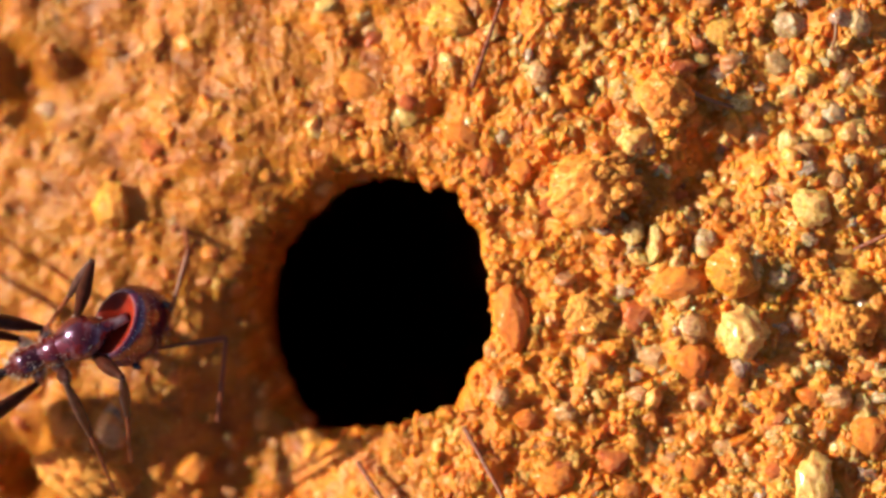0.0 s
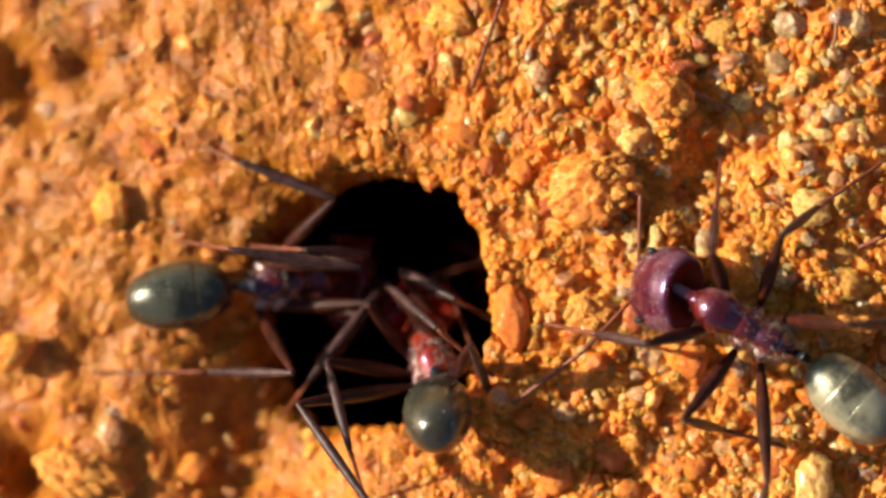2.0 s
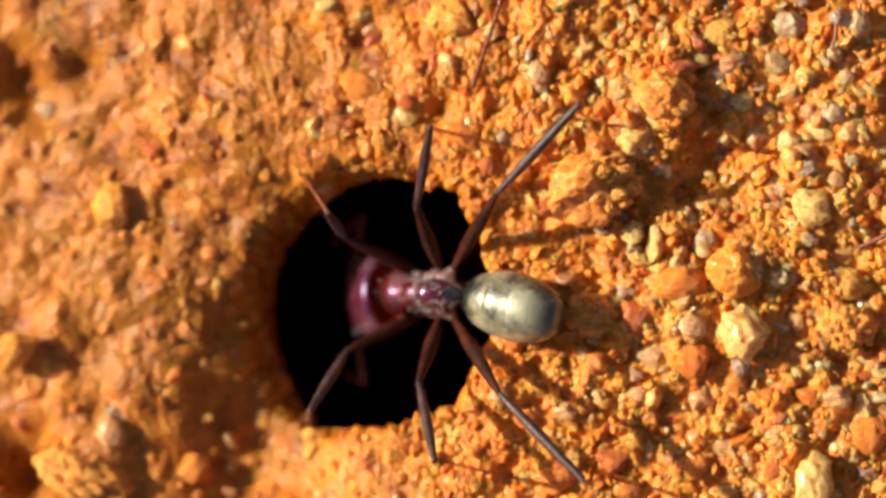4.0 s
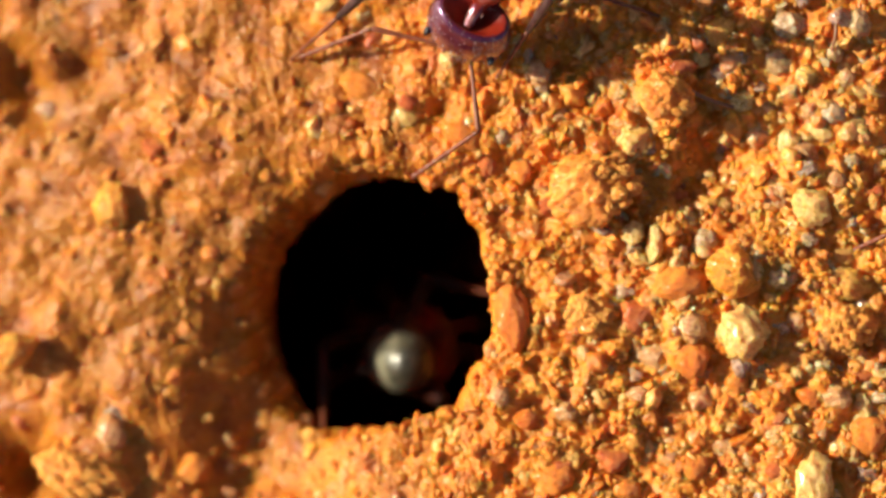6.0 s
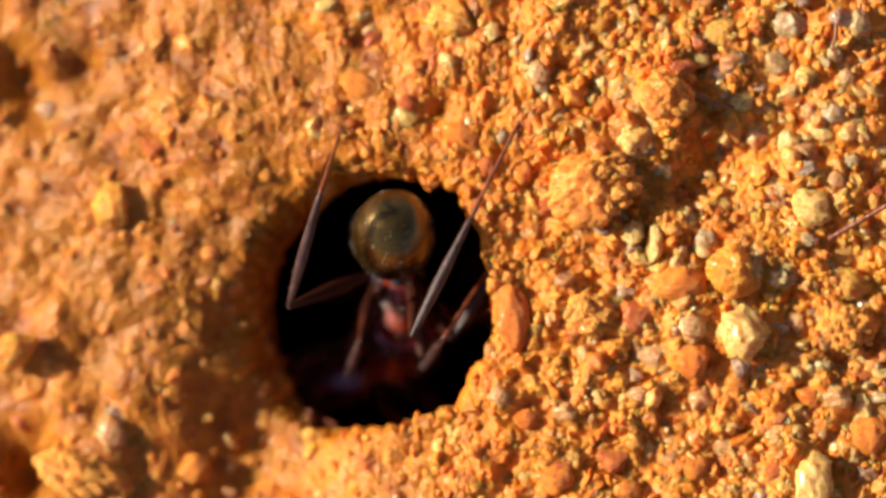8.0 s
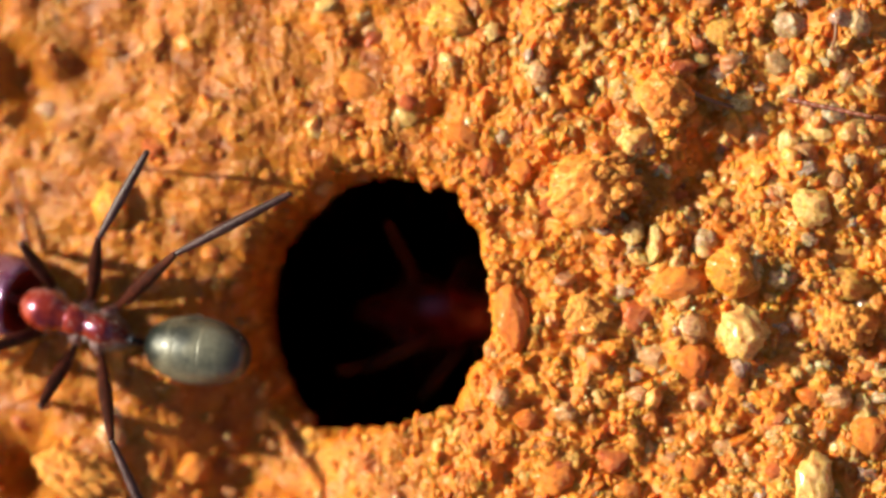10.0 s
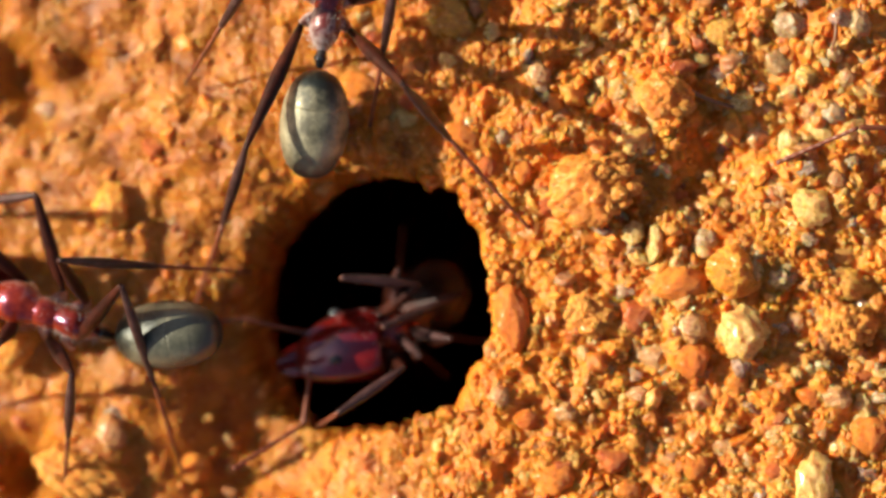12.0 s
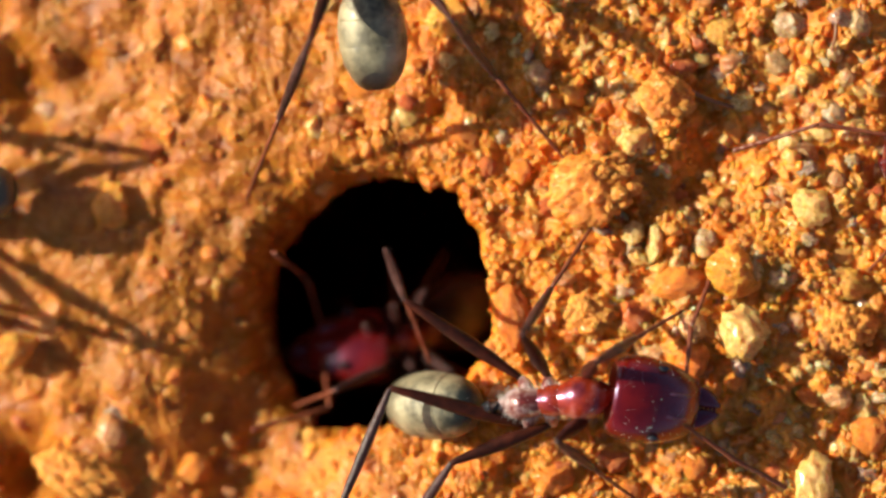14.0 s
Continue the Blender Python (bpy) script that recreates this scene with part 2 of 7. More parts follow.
def waves(x, y, size, seed):
    """Smooth noise of about -1..1 whose lumps are about `size` mm across."""
    u, v = x / size + seed * 17.13, y / size - seed * 9.71
    iu, iv = np.floor(u), np.floor(v)
    fu, fv = u - iu, v - iv
    su, sv = fu * fu * fu * (fu * (fu * 6 - 15) + 10), fv * fv * fv * (fv * (fv * 6 - 15) + 10)
    out = 0
    for a in (0, 1):
        for b in (0, 1):
            ang = hash01(iu + a, iv + b, seed) * 6.2832
            dot = np.cos(ang) * (fu - a) + np.sin(ang) * (fv - b)
            out = out + dot * (su if a else 1 - su) * (sv if b else 1 - sv)
    return out * 1.5


def lumps(x, y, size, seed):
    """Rounded crumbs side by side: 0 in the joints, up to 1 on the tops; each crumb has its own height."""
    u, v = x / size, y / size
    iu, iv = np.floor(u), np.floor(v)
    best = np.full(np.shape(u), 0.0)
    for a in (-1, 0, 1):
        for b in (-1, 0, 1):
            cu, cv = iu + a, iv + b
            px, py = cu + hash01(cu, cv, seed), cv + hash01(cu, cv, seed + 1)
            d2 = (u - px) ** 2 + (v - py) ** 2
            r = 0.45 + 0.5 * hash01(cu, cv, seed + 2)
            best = np.maximum(best, np.sqrt(np.maximum(0, 1 - d2 / (r * r))) * r)
    return best


def step01(a, b, x):
    t = np.clip((x - a) / (b - a), 0, 1)
    return t * t * (3 - 2 * t)


HOLE = (-1.55, -1.42)    # middle of the hole's mouth, mm
# distance of the rim from that middle every 20 degrees, counter-clockwise from +x
RIM = (2.82, 2.85, 3.13, 3.44, 3.37, 3.32, 3.15, 3.05, 3.05, 3.12, 3.22, 3.52, 3.86, 3.45, 3.27, 3.30, 2.97, 3.00)
# how wide the worn slope is that leads down to the rim, at the same bearings
LIP = (0.10, 0.10, 0.10, 0.12, 0.28, 0.48, 0.66, 0.70, 0.68, 0.66, 0.66, 0.56, 0.36, 0.12, 0.10, 0.10, 0.10, 0.10)
# how far the shaft's wall comes in again some way down
LEDGE = (0.0, 0.0, 0.0, 0.0, 0.0, 0.05, 0.15, 0.25, 0.3, 0.3, 0.25, 0.15, 0.05, 0.0, 0.0, 0.0, 0.0, 0.0)
# and how deep the broader worn hollow outside it is
WORN = (0.0, 0.0, 0.0, 0.0, 0.05, 0.1, 0.2, 0.4, 0.6, 0.8, 1.0, 1.2, 0.8, 0.4, 0.15, 0.1, 0.05, 0.0)


def round_table_of(values, ang):
    n = len(values)
    p = (ang % (2 * np.pi)) / (2 * np.pi) * n
    i = np.floor(p).astype(int)
    f = p - i
    f = f * f * (3 - 2 * f)
    vals = np.array(values)
    return vals[i % n] * (1 - f) + vals[(i + 1) % n] * f


def rim_at(ang):
    r = round_table_of(RIM, ang)
    return r + 0.10 * waves(np.cos(ang) * 6, np.sin(ang) * 6, 0.9, 5) + 0.075 * waves(np.cos(ang) * 6, np.sin(ang) * 6, 0.40, 6) + 0.035 * waves(np.cos(ang) * 6, np.sin(ang) * 6, 0.17, 7)


# broad swellings and hollows: x, y, reach, height (mm)
SWELLS = ((7.4, 2.6, 0.8, -0.6), (10.3, 1.9, 1.0, 0.3), (4.1, 1.6, 1.0, 0.45), (5.8, 4.0, 0.8, 0.40), (6.7, 2.1, 0.9, -0.7), (6.5, 4.05, 0.35, -0.5), (7.2, 3.75, 0.35, -0.5), (-11.4, 4.6, 0.7, -1.0), (-10.9, 3.9, 0.8, -0.5),
          (-9.7, 4.9, 0.6, -0.6), (-11.3, -6.2, 0.9, -1.9), (-5.2, -5.6, 2.0, -1.6), (-5.5, -2.3, 1.3, -0.7), (-9.5, -6.0, 0.9, 0.5), (-6.0, 3.5, 1.5, 0.3), (1.2, 5.4, 0.6, 0.3), (7.6, -0.6, 1.2, 0.15),
          (-1.8, 5.9, 0.5, -0.4), (0.0, 3.6, 0.45, -0.25), (9.2, -1.8, 0.8, -0.35))


def slope_height(x):
    """Height of the tilted ground: gentle to the right, falling off to the left."""
    x = np.clip(x, -16, 14)
    soft = lambda v: np.log1p(np.exp(v * 0.8)) / 0.8
    return 0.06 * (x - 3) - 0.07 * soft(3 - x) - 0.12 * soft(-3.5 - x)


def lie(x, y):
    """The broad lie of the soil, mm: it climbs from left to right."""
    x, y = np.asarray(x, float), np.asarray(y, float)
    z = slope_height(x)
    for sx, sy, reach, up in SWELLS:
        z = z + up * np.exp(-((x - sx) ** 2 + (y - sy) ** 2) / (reach * reach))
    dx, dy = x - HOLE[0], y - HOLE[1]
    ang, r = np.arctan2(dy, dx), np.hypot(dx, dy)
    lip = round_table_of(LIP, ang)
    d = np.maximum(r - rim_at(ang), 0)
    worn = round_table_of(WORN, ang)
    return z - 3.7 * lip * np.exp(-(d / (lip * 0.55 + 0.05)) ** 1.5) - worn * np.exp(-(d / 2.3) ** 1.8)


def relief(x, y):
    """Crumbs and clods on top of that."""
    near = np.exp(-(np.maximum(np.hypot(x, y) - 22, 0) / 10) ** 2)
    right = step01(-5, 4, x)
    wx, wy = x + 0.10 * waves(x, y, 0.7, 41), y + 0.10 * waves(x, y, 0.7, 42)
    dx, dy = x - HOLE[0], y - HOLE[1]
    ang = np.arctan2(dy, dx)
    worn = round_table_of(WORN, ang) * np.exp(-(np.maximum(np.hypot(dx, dy) - rim_at(ang), 0) / 2.0) ** 2)
    z = 0.22 * waves(x, y, 2.6, 1) + (0.20 + 0.06 * right) * waves(x, y, 1.2, 2) + (0.08 + 0.05 * right) * waves(x, y, 0.55, 3)
    z = z + ((0.22 + 0.12 * right) * lumps(wx, wy, 1.05, 11) * (0.5 + 0.5 * waves(x, y, 2.0, 21)) + (0.08 + 0.06 * right) * lumps(wx, wy, 0.5, 14)
             + (0.035 + 0.05 * right) * lumps(wx, wy, 0.26, 17) + (0.02 + 0.03 * right) * lumps(wx, wy, 0.15, 19) + (0.03 + 0.02 * right) * waves(x, y, 0.18, 8) + (0.015 + 0.013 * right) * waves(x, y, 0.09, 9))
    z = z * (1 - 0.3 * np.clip(worn, 0, 1))
    return z * near


def soil_top(x, y):
    return lie(x, y) + relief(np.asarray(x, float), np.asarray(y, float))


def build_soil():
    turns = 1500
    ang = np.linspace(0, 2 * np.pi, turns, endpoint=False)
    rim = rim_at(ang)
    out = [0.0]
    while out[-1] < 30000:
        d = out[-1]
        out.append(d + (0.03 if d < 0.6 else 0.046 if d < 15 else 0.046 + (d - 15) * 0.12))
    out = np.array(out)
    mean = float(rim.mean())
    shrink = np.exp(-out / 3.0)
    radius = out[:, None] + mean + (rim - mean)[None, :] * shrink[:, None]
    x = HOLE[0] + radius * np.cos(ang)[None, :]
    y = HOLE[1] + radius * np.sin(ang)[None, :]
    z = soil_top(x, y)
    # the shaft: it runs down under the upper right rim and widens below it
    depth = np.array([0.05, 0.12, 0.22, 0.35, 0.5, 0.7, 0.9, 1.1, 1.35, 1.6, 1.9, 2.2, 2.5, 2.8, 3.1, 3.5, 3.9, 4.3, 4.8, 5.3, 5.8, 6.3, 6.9, 7.5, 8.2, 9, 10, 11.2, 12.5, 14, 16, 18, 21, 28, 38, 52, 70, 90, 105, 112])
    grow = 1 + 0.62 * step01(0.15, 2.6, depth) + 0.25 * step01(3, 12, depth) + 0.6 * step01(12, 40, depth) - 2.46 * step01(88, 113, depth)
    grow = np.maximum(grow, 0.02)
    shift = 0.045 * np.minimum(depth, 20.0)
    ledge = round_table_of(LEDGE, ang)[None, :]
    wide = step01(0.0, 0.7, np.cos(ang - 0.15))[None, :]
    grow = grow[:, None] + 1.3 * wide * (step01(0.15, 2.8, depth) - step01(60, 88, depth))[:, None]
    late = 1 - np.clip(ledge, 0, 1) * (1 - step01(13.5, 20.0, depth))[:, None]
    recess = 0.60 * (step01(0.1, 1.2, depth) - step01(6.0, 12.0, depth))
    rr = rim[None, :] * (1 + (grow - 1) * late) + ledge * recess[:, None]
    rough = (0.20 * waves(ang[None, :] * 3 + depth[:, None] * 0, depth[:, None] * 1.2 + 0 * ang[None, :], 0.9, 31) + 0.17 * waves(ang[None, :] * 3 + depth[:, None] * 0, depth[:, None] + 0 * ang[None, :], 0.35, 32)) * step01(0.1, 0.8, depth)[:, None]
    rr = rr + rough
    sx = HOLE[0] + rr * np.cos(ang)[None, :] + shift[:, None] * 0.94
    sy = HOLE[1] + rr * np.sin(ang)[None, :] + shift[:, None] * 0.22
    top = z[0][None, :]
    blend = step01(0.3, 4.0, depth)[:, None]
    sz = (top - depth[:, None]) * (1 - blend) + (float(z[0].mean()) - depth[:, None]) * blend
    x, y, z = (np.concatenate([s[::-1], g]) for s, g in ((sx, x), (sy, y), (sz, z)))
    rings = x.shape[0]
    co = np.stack([x, y, z], axis=-1).reshape(-1, 3) * MM
    i = np.arange(rings - 1)[:, None] * turns
    j = np.arange(turns)[None, :]
    k = (j + 1) % turns
    quads = np.stack([i + j, i + turns + j, i + turns + k, i + k], axis=-1).reshape(-1, 4)
    me = bpy.data.meshes.new("ground")
    me.vertices.add(len(co))
    me.vertices.foreach_set("co", co.astype(np.float32).ravel())
    me.loops.add(quads.size)
    me.loops.foreach_set("vertex_index", quads.astype(np.int32).ravel())
    me.polygons.add(len(quads))
    me.polygons.foreach_set("loop_start", np.arange(0, quads.size, 4, dtype=np.int32))
    me.update(calc_edges=True)
    me.polygons.foreach_set("use_smooth", np.ones(len(quads), dtype=bool))
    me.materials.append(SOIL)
    me.validate()
    return tagged(new("ground", me), "orange-brown crumbly sandy soil with a round nest hole", "soil", kind="structure")


build_soil()


# ---- stones and sand ----
def stone_mesh(name, seed, rough=0.16, detail=3, squash=0.75, facets=9, bite=0.8):
    """An uneven worn pebble of about radius 1 (in mm), flattened a little."""
    rng = random.Random(seed)
    bm = bmesh.new()
    bmesh.ops.create_icosphere(bm, subdivisions=detail, radius=1.0)
    cuts = [(Vector((rng.uniform(-1, 1), rng.uniform(-1, 1), rng.uniform(-1, 1))).normalized(), rng.uniform(0.45, 0.85)) for _ in range(facets)]
    for v in bm.verts:
        p = v.co.copy()
        for n, d in cuts:
            over = p.dot(n) - d
            if over > 0:
                p -= n * over * bite
        p *= 1 + rough * noise.noise(v.co * 1.7 + Vector((seed * 3.1, 0, 0))) + rough * 0.5 * noise.noise(v.co * 4.5 + Vector((0, seed * 1.7, 0)))
        if detail > 3:
            p *= 1 + rough * 0.40 * noise.noise(v.co * 9 + Vector((0, 0, seed))) + rough * 0.34 * noise.noise(v.co * 19 + Vector((seed, 0, 0)))
        v.co = Vector((p.x, p.y, p.z * squash)) * MM
    me = bpy.data.meshes.new(name)
    bm.to_mesh(me)
    bm.free()
    me.polygons.foreach_set("use_smooth", [True] * len(me.polygons))
    return me


SHAPES = {}
COLOUR_WORDS = {"yellow": "yellow-orange weathered", "cream": "pale cream quartz", "orange": "orange iron-stained", "red": "dark red iron", "grey": "grey glassy quartz",
                "pink": "pinkish glassy quartz", "clod": "orange crumbly soil"}
stone_count = 0


def stone(kind, x, y, rx, ry, turn=0, up=0.0):
    """A single stone lying on the soil at (x, y) mm, with half lengths rx and ry, turned by so many degrees."""
    global stone_count
    stone_count += 1
    key = (kind, stone_count % 5)
    if key not in SHAPES:
        rough = {"clod": 0.26, "yellow": 0.17, "orange": 0.18, "red": 0.22}.get(kind, 0.24)
        me = stone_mesh("clod" if kind == "clod" else "pebble", stone_count * 7 + 3, rough, 5 if kind in ("clod", "yellow") else 4, 0.8, 7, 0.45 if kind in ("yellow", "orange", "clod") else 0.65)
        me.materials.append(STONES[kind])
        SHAPES[key] = me
    size = min(rx, ry)
    ob = new("soil_clod" if kind == "clod" else "pebble", SHAPES[key])
    z = float(soil_top(np.array([x]), np.array([y]))[0])
    ob.matrix_world = pose(x * MM, y * MM, (z + up * size) * MM, 0, 0, turn) @ Matrix.Diagonal((rx, ry, size * 0.95, 1))
    if kind in ("clod", "yellow") and size > 0.4:
        rng = random.Random(stone_count)
        for _ in range(34 if kind == "clod" else 5):
            a, up_tilt = rng.uniform(0, 6.28), rng.uniform(0.15, 1.0)
            flat = math.sqrt(1 - up_tilt * up_tilt * 0.9)
            bit = new("crumb", SHAPES[key])
            bit.parent = ob
            r = rng.uniform(0.07, 0.26)
            bit.matrix_basis = pose(0.86 * flat * math.cos(a) * MM, 0.86 * flat * math.sin(a) * MM, 0.66 * up_tilt * MM, rng.uniform(0, 360), rng.uniform(0, 360), rng.uniform(0, 360)) @ Matrix.Diagonal((r, r * rng.uniform(0.7, 1.2), r, 1))
    what = "crumb lying on the ground" if kind == "clod" else "pebble lying half sunk in soil"
    big = "large " if size > 0.55 else "small " if size < 0.3 else ""
    return tagged(ob, f"{big}{COLOUR_WORDS[kind]} {what}", "soil clod" if kind == "clod" else "pebble", "clods on the soil" if kind == "clod" else "pebbles on the soil")


stone("yellow", 7.73, -0.61, 0.75, 0.69, -20, 0.5)
stone("cream", 7.96, -2.20, 0.72, 0.69, -0, 0.4)
stone("orange", 6.61, -2.91, 0.45, 0.51, -0, 0.5)
stone("orange", 6.20, -0.96, 0.75, 0.48, 15)
stone("red", 5.26, -1.78, 0.66, 0.54, -10)
stone("orange", 1.80, -1.80, 0.52, 0.95, 8, 0.3)
stone("clod", 4.06, 1.59, 1.32, 0.99, 20)
stone("cream", 5.19, 2.86, 0.51, 0.57, -40)
stone("cream", 5.07, 0.43, 0.34, 0.33, -0, 0.6)
stone("cream", 5.63, 0.16, 0.32, 0.51, -10, 0.6)
stone("cream", 9.74, 1.06, 0.49, 0.57, 30, 0.5)
stone("grey", 8.84, 4.92, 0.40, 0.42, 0)
stone("cream", 4.29, 4.48, 0.27, 0.36, 0)
stone("cream", 1.32, 5.78, 0.26, 0.28, 0)
stone("cream", 0.14, 5.01, 0.30, 0.22, 0)
stone("cream", -1.08, 3.48, 0.42, 0.30, 0)
stone("cream", -3.08, 6.53, 0.36, 0.18, 20)
stone("yellow", -11.55, -2.72, 0.80, 0.51, 25, 1.0)
stone("yellow", -8.90, 1.10, 0.50, 0.68, -10, 0.0)
stone("orange", -6.24, -0.09, 0.28, 0.32, 0)
stone("orange", -6.76, -5.93, 0.49, 0.45, 0)
stone("pink", -8.89, -4.98, 0.51, 0.54, 0)
stone("clod", -9.66, -6.15, 1.27, 0.66, -20)
stone("cream", 9.88, -6.15, 0.60, 0.85, 0, 0.3)
stone("pink", 6.83, -3.97, 0.42, 0.42, 0)
stone("red", 4.51, -5.61, 0.51, 0.45, 0)
stone("orange", 2.94, -6.06, 0.54, 0.48, 0)
stone("yellow", 10.71, -0.96, 0.69, 0.51, -10)
stone("red", 11.45, 1.51, 0.33, 0.24, 0)
stone("red", 6.31, 4.78, 0.42, 0.33, -10)
stone("red", 11.08, -3.39, 0.30, 0.20, 0)
stone("yellow", 4.14, 5.98, 0.27, 0.27, 0)
stone("yellow", 5.22, 5.59, 0.21, 0.21, 0)
stone("yellow", 0.24, 6.06, 0.69, 0.63, 0)
stone("grey", 9.19, 5.93, 0.45, 0.39, 0)
stone("grey", 10.89, 5.92, 0.38, 0.39, 0)
stone("yellow", 7.35, 5.77, 0.45, 0.54, 0)
stone("red", 6.26, 1.41, 0.27, 0.21, 0)
stone("pink", 8.80, 1.36, 0.42, 0.38, 0)
stone("pink", 9.52, 2.56, 0.38, 0.30, -30)
stone("grey", 10.26, 3.57, 0.38, 0.27, 0)
stone("orange", 2.04, 2.01, 0.33, 0.39, 0)
stone("red", 1.17, 2.19, 0.27, 0.30, 0)
stone("red", 2.72, 1.22, 0.33, 0.33, 0)
stone("orange", 0.54, 3.05, 0.54, 0.38, -20)
stone("grey", 1.52, 2.99, 0.22, 0.22, 0)
stone("pink", 2.57, 4.64, 0.38, 0.38, 0)
stone("cream", 1.97, 5.24, 0.27, 0.22, 0)
stone("pink", 3.24, -4.34, 0.30, 0.27, 0)
stone("clod", 3.87, -1.78, 0.66, 0.60, 0)
stone("pink", 5.60, -2.86, 0.48, 0.36, 0)
stone("pink", 6.61, -2.05, 0.48, 0.42, 0)
stone("orange", 11.30, -4.84, 0.54, 0.57, 0)
stone("pink", 10.41, -3.96, 0.38, 0.33, 0)
stone("pink", -1.94, 5.86, 0.30, 0.22, 0)
stone("red", -7.81, 2.66, 0.33, 0.38, 0)
stone("clod", 5.90, 3.95, 0.78, 0.63, -20, 0.65)
stone("clod", 10.71, -2.15, 0.75, 0.66, 0)
stone("orange", 7.73, -3.50, 0.36, 0.36, 0)
stone("red", 3.24, -5.84, 0.39, 0.39, 0)
stone("orange", -4.75, 1.98, 0.21, 0.21, 0)
stone("grey", 9.66, 0.24, 0.26, 0.22, 0)
stone("grey", 7.01, 0.24, 0.36, 0.27, -10)
stone("cream", 7.99, 3.91, 0.39, 0.30, -20)
stone("pink", 8.50, 3.76, 0.33, 0.26, 0)
stone("cream", 9.99, 3.13, 0.36, 0.30, -30)
stone("pink", 10.71, 4.50, 0.30, 0.33, 0)
stone("grey", 10.38, 5.17, 0.27, 0.30, 0)
stone("cream", 9.59, 4.65, 0.27, 0.22, 0)
stone("pink", 8.32, 3.01, 0.39, 0.33, 20)
stone("cream", 9.14, 2.78, 0.30, 0.36, 0)
stone("pink", 10.41, 1.81, 0.33, 0.27, 0)
stone("grey", 10.83, 2.26, 0.27, 0.24, 0)
stone("cream", 6.83, 5.03, 0.36, 0.26, -20)
stone("orange", 4.14, 2.79, 0.33, 0.27, 0)
stone("pink", 5.19, -3.88, 0.33, 0.27, 0)
stone("orange", 8.99, -2.98, 0.33, 0.30, 0)
stone("pink", 9.37, -2.00, 0.30, 0.33, 0)
stone("orange", 9.66, -3.87, 0.39, 0.30, -20)
stone("cream", 11.15, -4.17, 0.33, 0.42, 0)
stone("pink", 7.43, -5.23, 0.36, 0.30, 0)
stone("orange", 6.61, -5.75, 0.42, 0.36, 0)
stone("cream", 5.48, -5.23, 0.27, 0.24, 0)
stone("red", 8.77, -5.82, 0.30, 0.27, 0)
stone("orange", 4.89, -6.36, 0.39, 0.33, 0)
stone("orange", 2.19, -4.49, 0.36, 0.30, 0)
stone("pink", 1.52, -3.89, 0.33, 0.27, 0)
stone("orange", -2.17, 4.39, 0.57, 0.39, -20)
stone("orange", -2.93, 3.79, 0.27, 0.24, 0)
stone("pink", 3.09, 3.54, 0.27, 0.22, 0)
stone("grey", 7.58, 4.66, 0.24, 0.27, 0)
stone("red", -0.89, 3.93, 0.30, 0.24, 0)
stone("orange", 8.40, 5.18, 0.30, 0.27, 0)


def scattered(name, mat, n, seed, small, spread, power, share, sunk):
    """Loose bits over the soil, too many to count, in one mesh. share(x, y): how likely a bit stays at a place."""
    rng = np.random.RandomState(seed)
    coarse, fine = [], []
    for s in range(8):
        for bases, detail in ((coarse, 2), (fine, 3)):
            me = stone_mesh("grain", seed * 10 + s, 0.42, detail, 0.9, 8, 0.75)
            bases.append((np.array([v.co[:] for v in me.vertices]) / MM, np.array([p.vertices[:] for p in me.polygons])))
            bpy.data.meshes.remove(me)
    x, y = rng.uniform(-14, 14, n), rng.uniform(-8.6, 8.6, n)
    dx, dy = x - HOLE[0], y - HOLE[1]
    ang = np.arctan2(dy, dx)
    clear = np.hypot(dx, dy) - rim_at(ang)
    crumbling = 0.55 * np.exp(-(np.maximum(clear, 0) / 0.8) ** 2)
    keep = (clear > 0.08) & (rng.uniform(0, 1, n) < share(x, y) + crumbling)
    x, y = x[keep], y[keep]
    size = small + spread * rng.uniform(0, 1, len(x)) ** power
    z = soil_top(x, y)
    cos, tris, base = [], [], 0
    for i in range(len(x)):
        co, tri = (fine if size[i] > 0.15 else coarse)[i % 8]
        m = np.array(Euler(rng.uniform(0, 6.28, 3)).to_matrix())
        st = size[i] * rng.uniform(0.7, 1.45, 3)
        cos.append((co * st) @ m.T + (x[i], y[i], z[i] + rng.uniform(sunk - 0.25, sunk + 0.3) * size[i]))
        tris.append(tri + base)
        base += len(co)
    me = bpy.data.meshes.new(name)
    me.from_pydata((np.concatenate(cos) * MM).tolist(), [], np.concatenate(tris).tolist())
    me.polygons.foreach_set("use_smooth", [True] * len(me.polygons))
    me.materials.append(mat)
    return new(name, me)


tagged(scattered("soil_crumbs", CRUMB, 11000, 5, 0.04, 0.16, 2.2, lambda x, y: 0.14 + 0.76 * step01(-4, 4, x + 2.0 * waves(x, y, 1.8, 71)) + 0.4 * np.exp(-((x + 4.2) ** 2 + (y + 5.6) ** 2) / 1.5), -0.35),
       "small orange soil crumbs lying loose on the ground", "soil crumbs", kind="stuff")
tagged(scattered("sand", SAND, 4600, 4, 0.08, 0.25, 1.8, lambda x, y: 0.10 + 0.75 * step01(-1.5, 5, x + 2.2 * waves(x, y, 2.2, 77)), -0.55),
       "loose orange, cream and red sand grains on soil", "sand", kind="stuff")

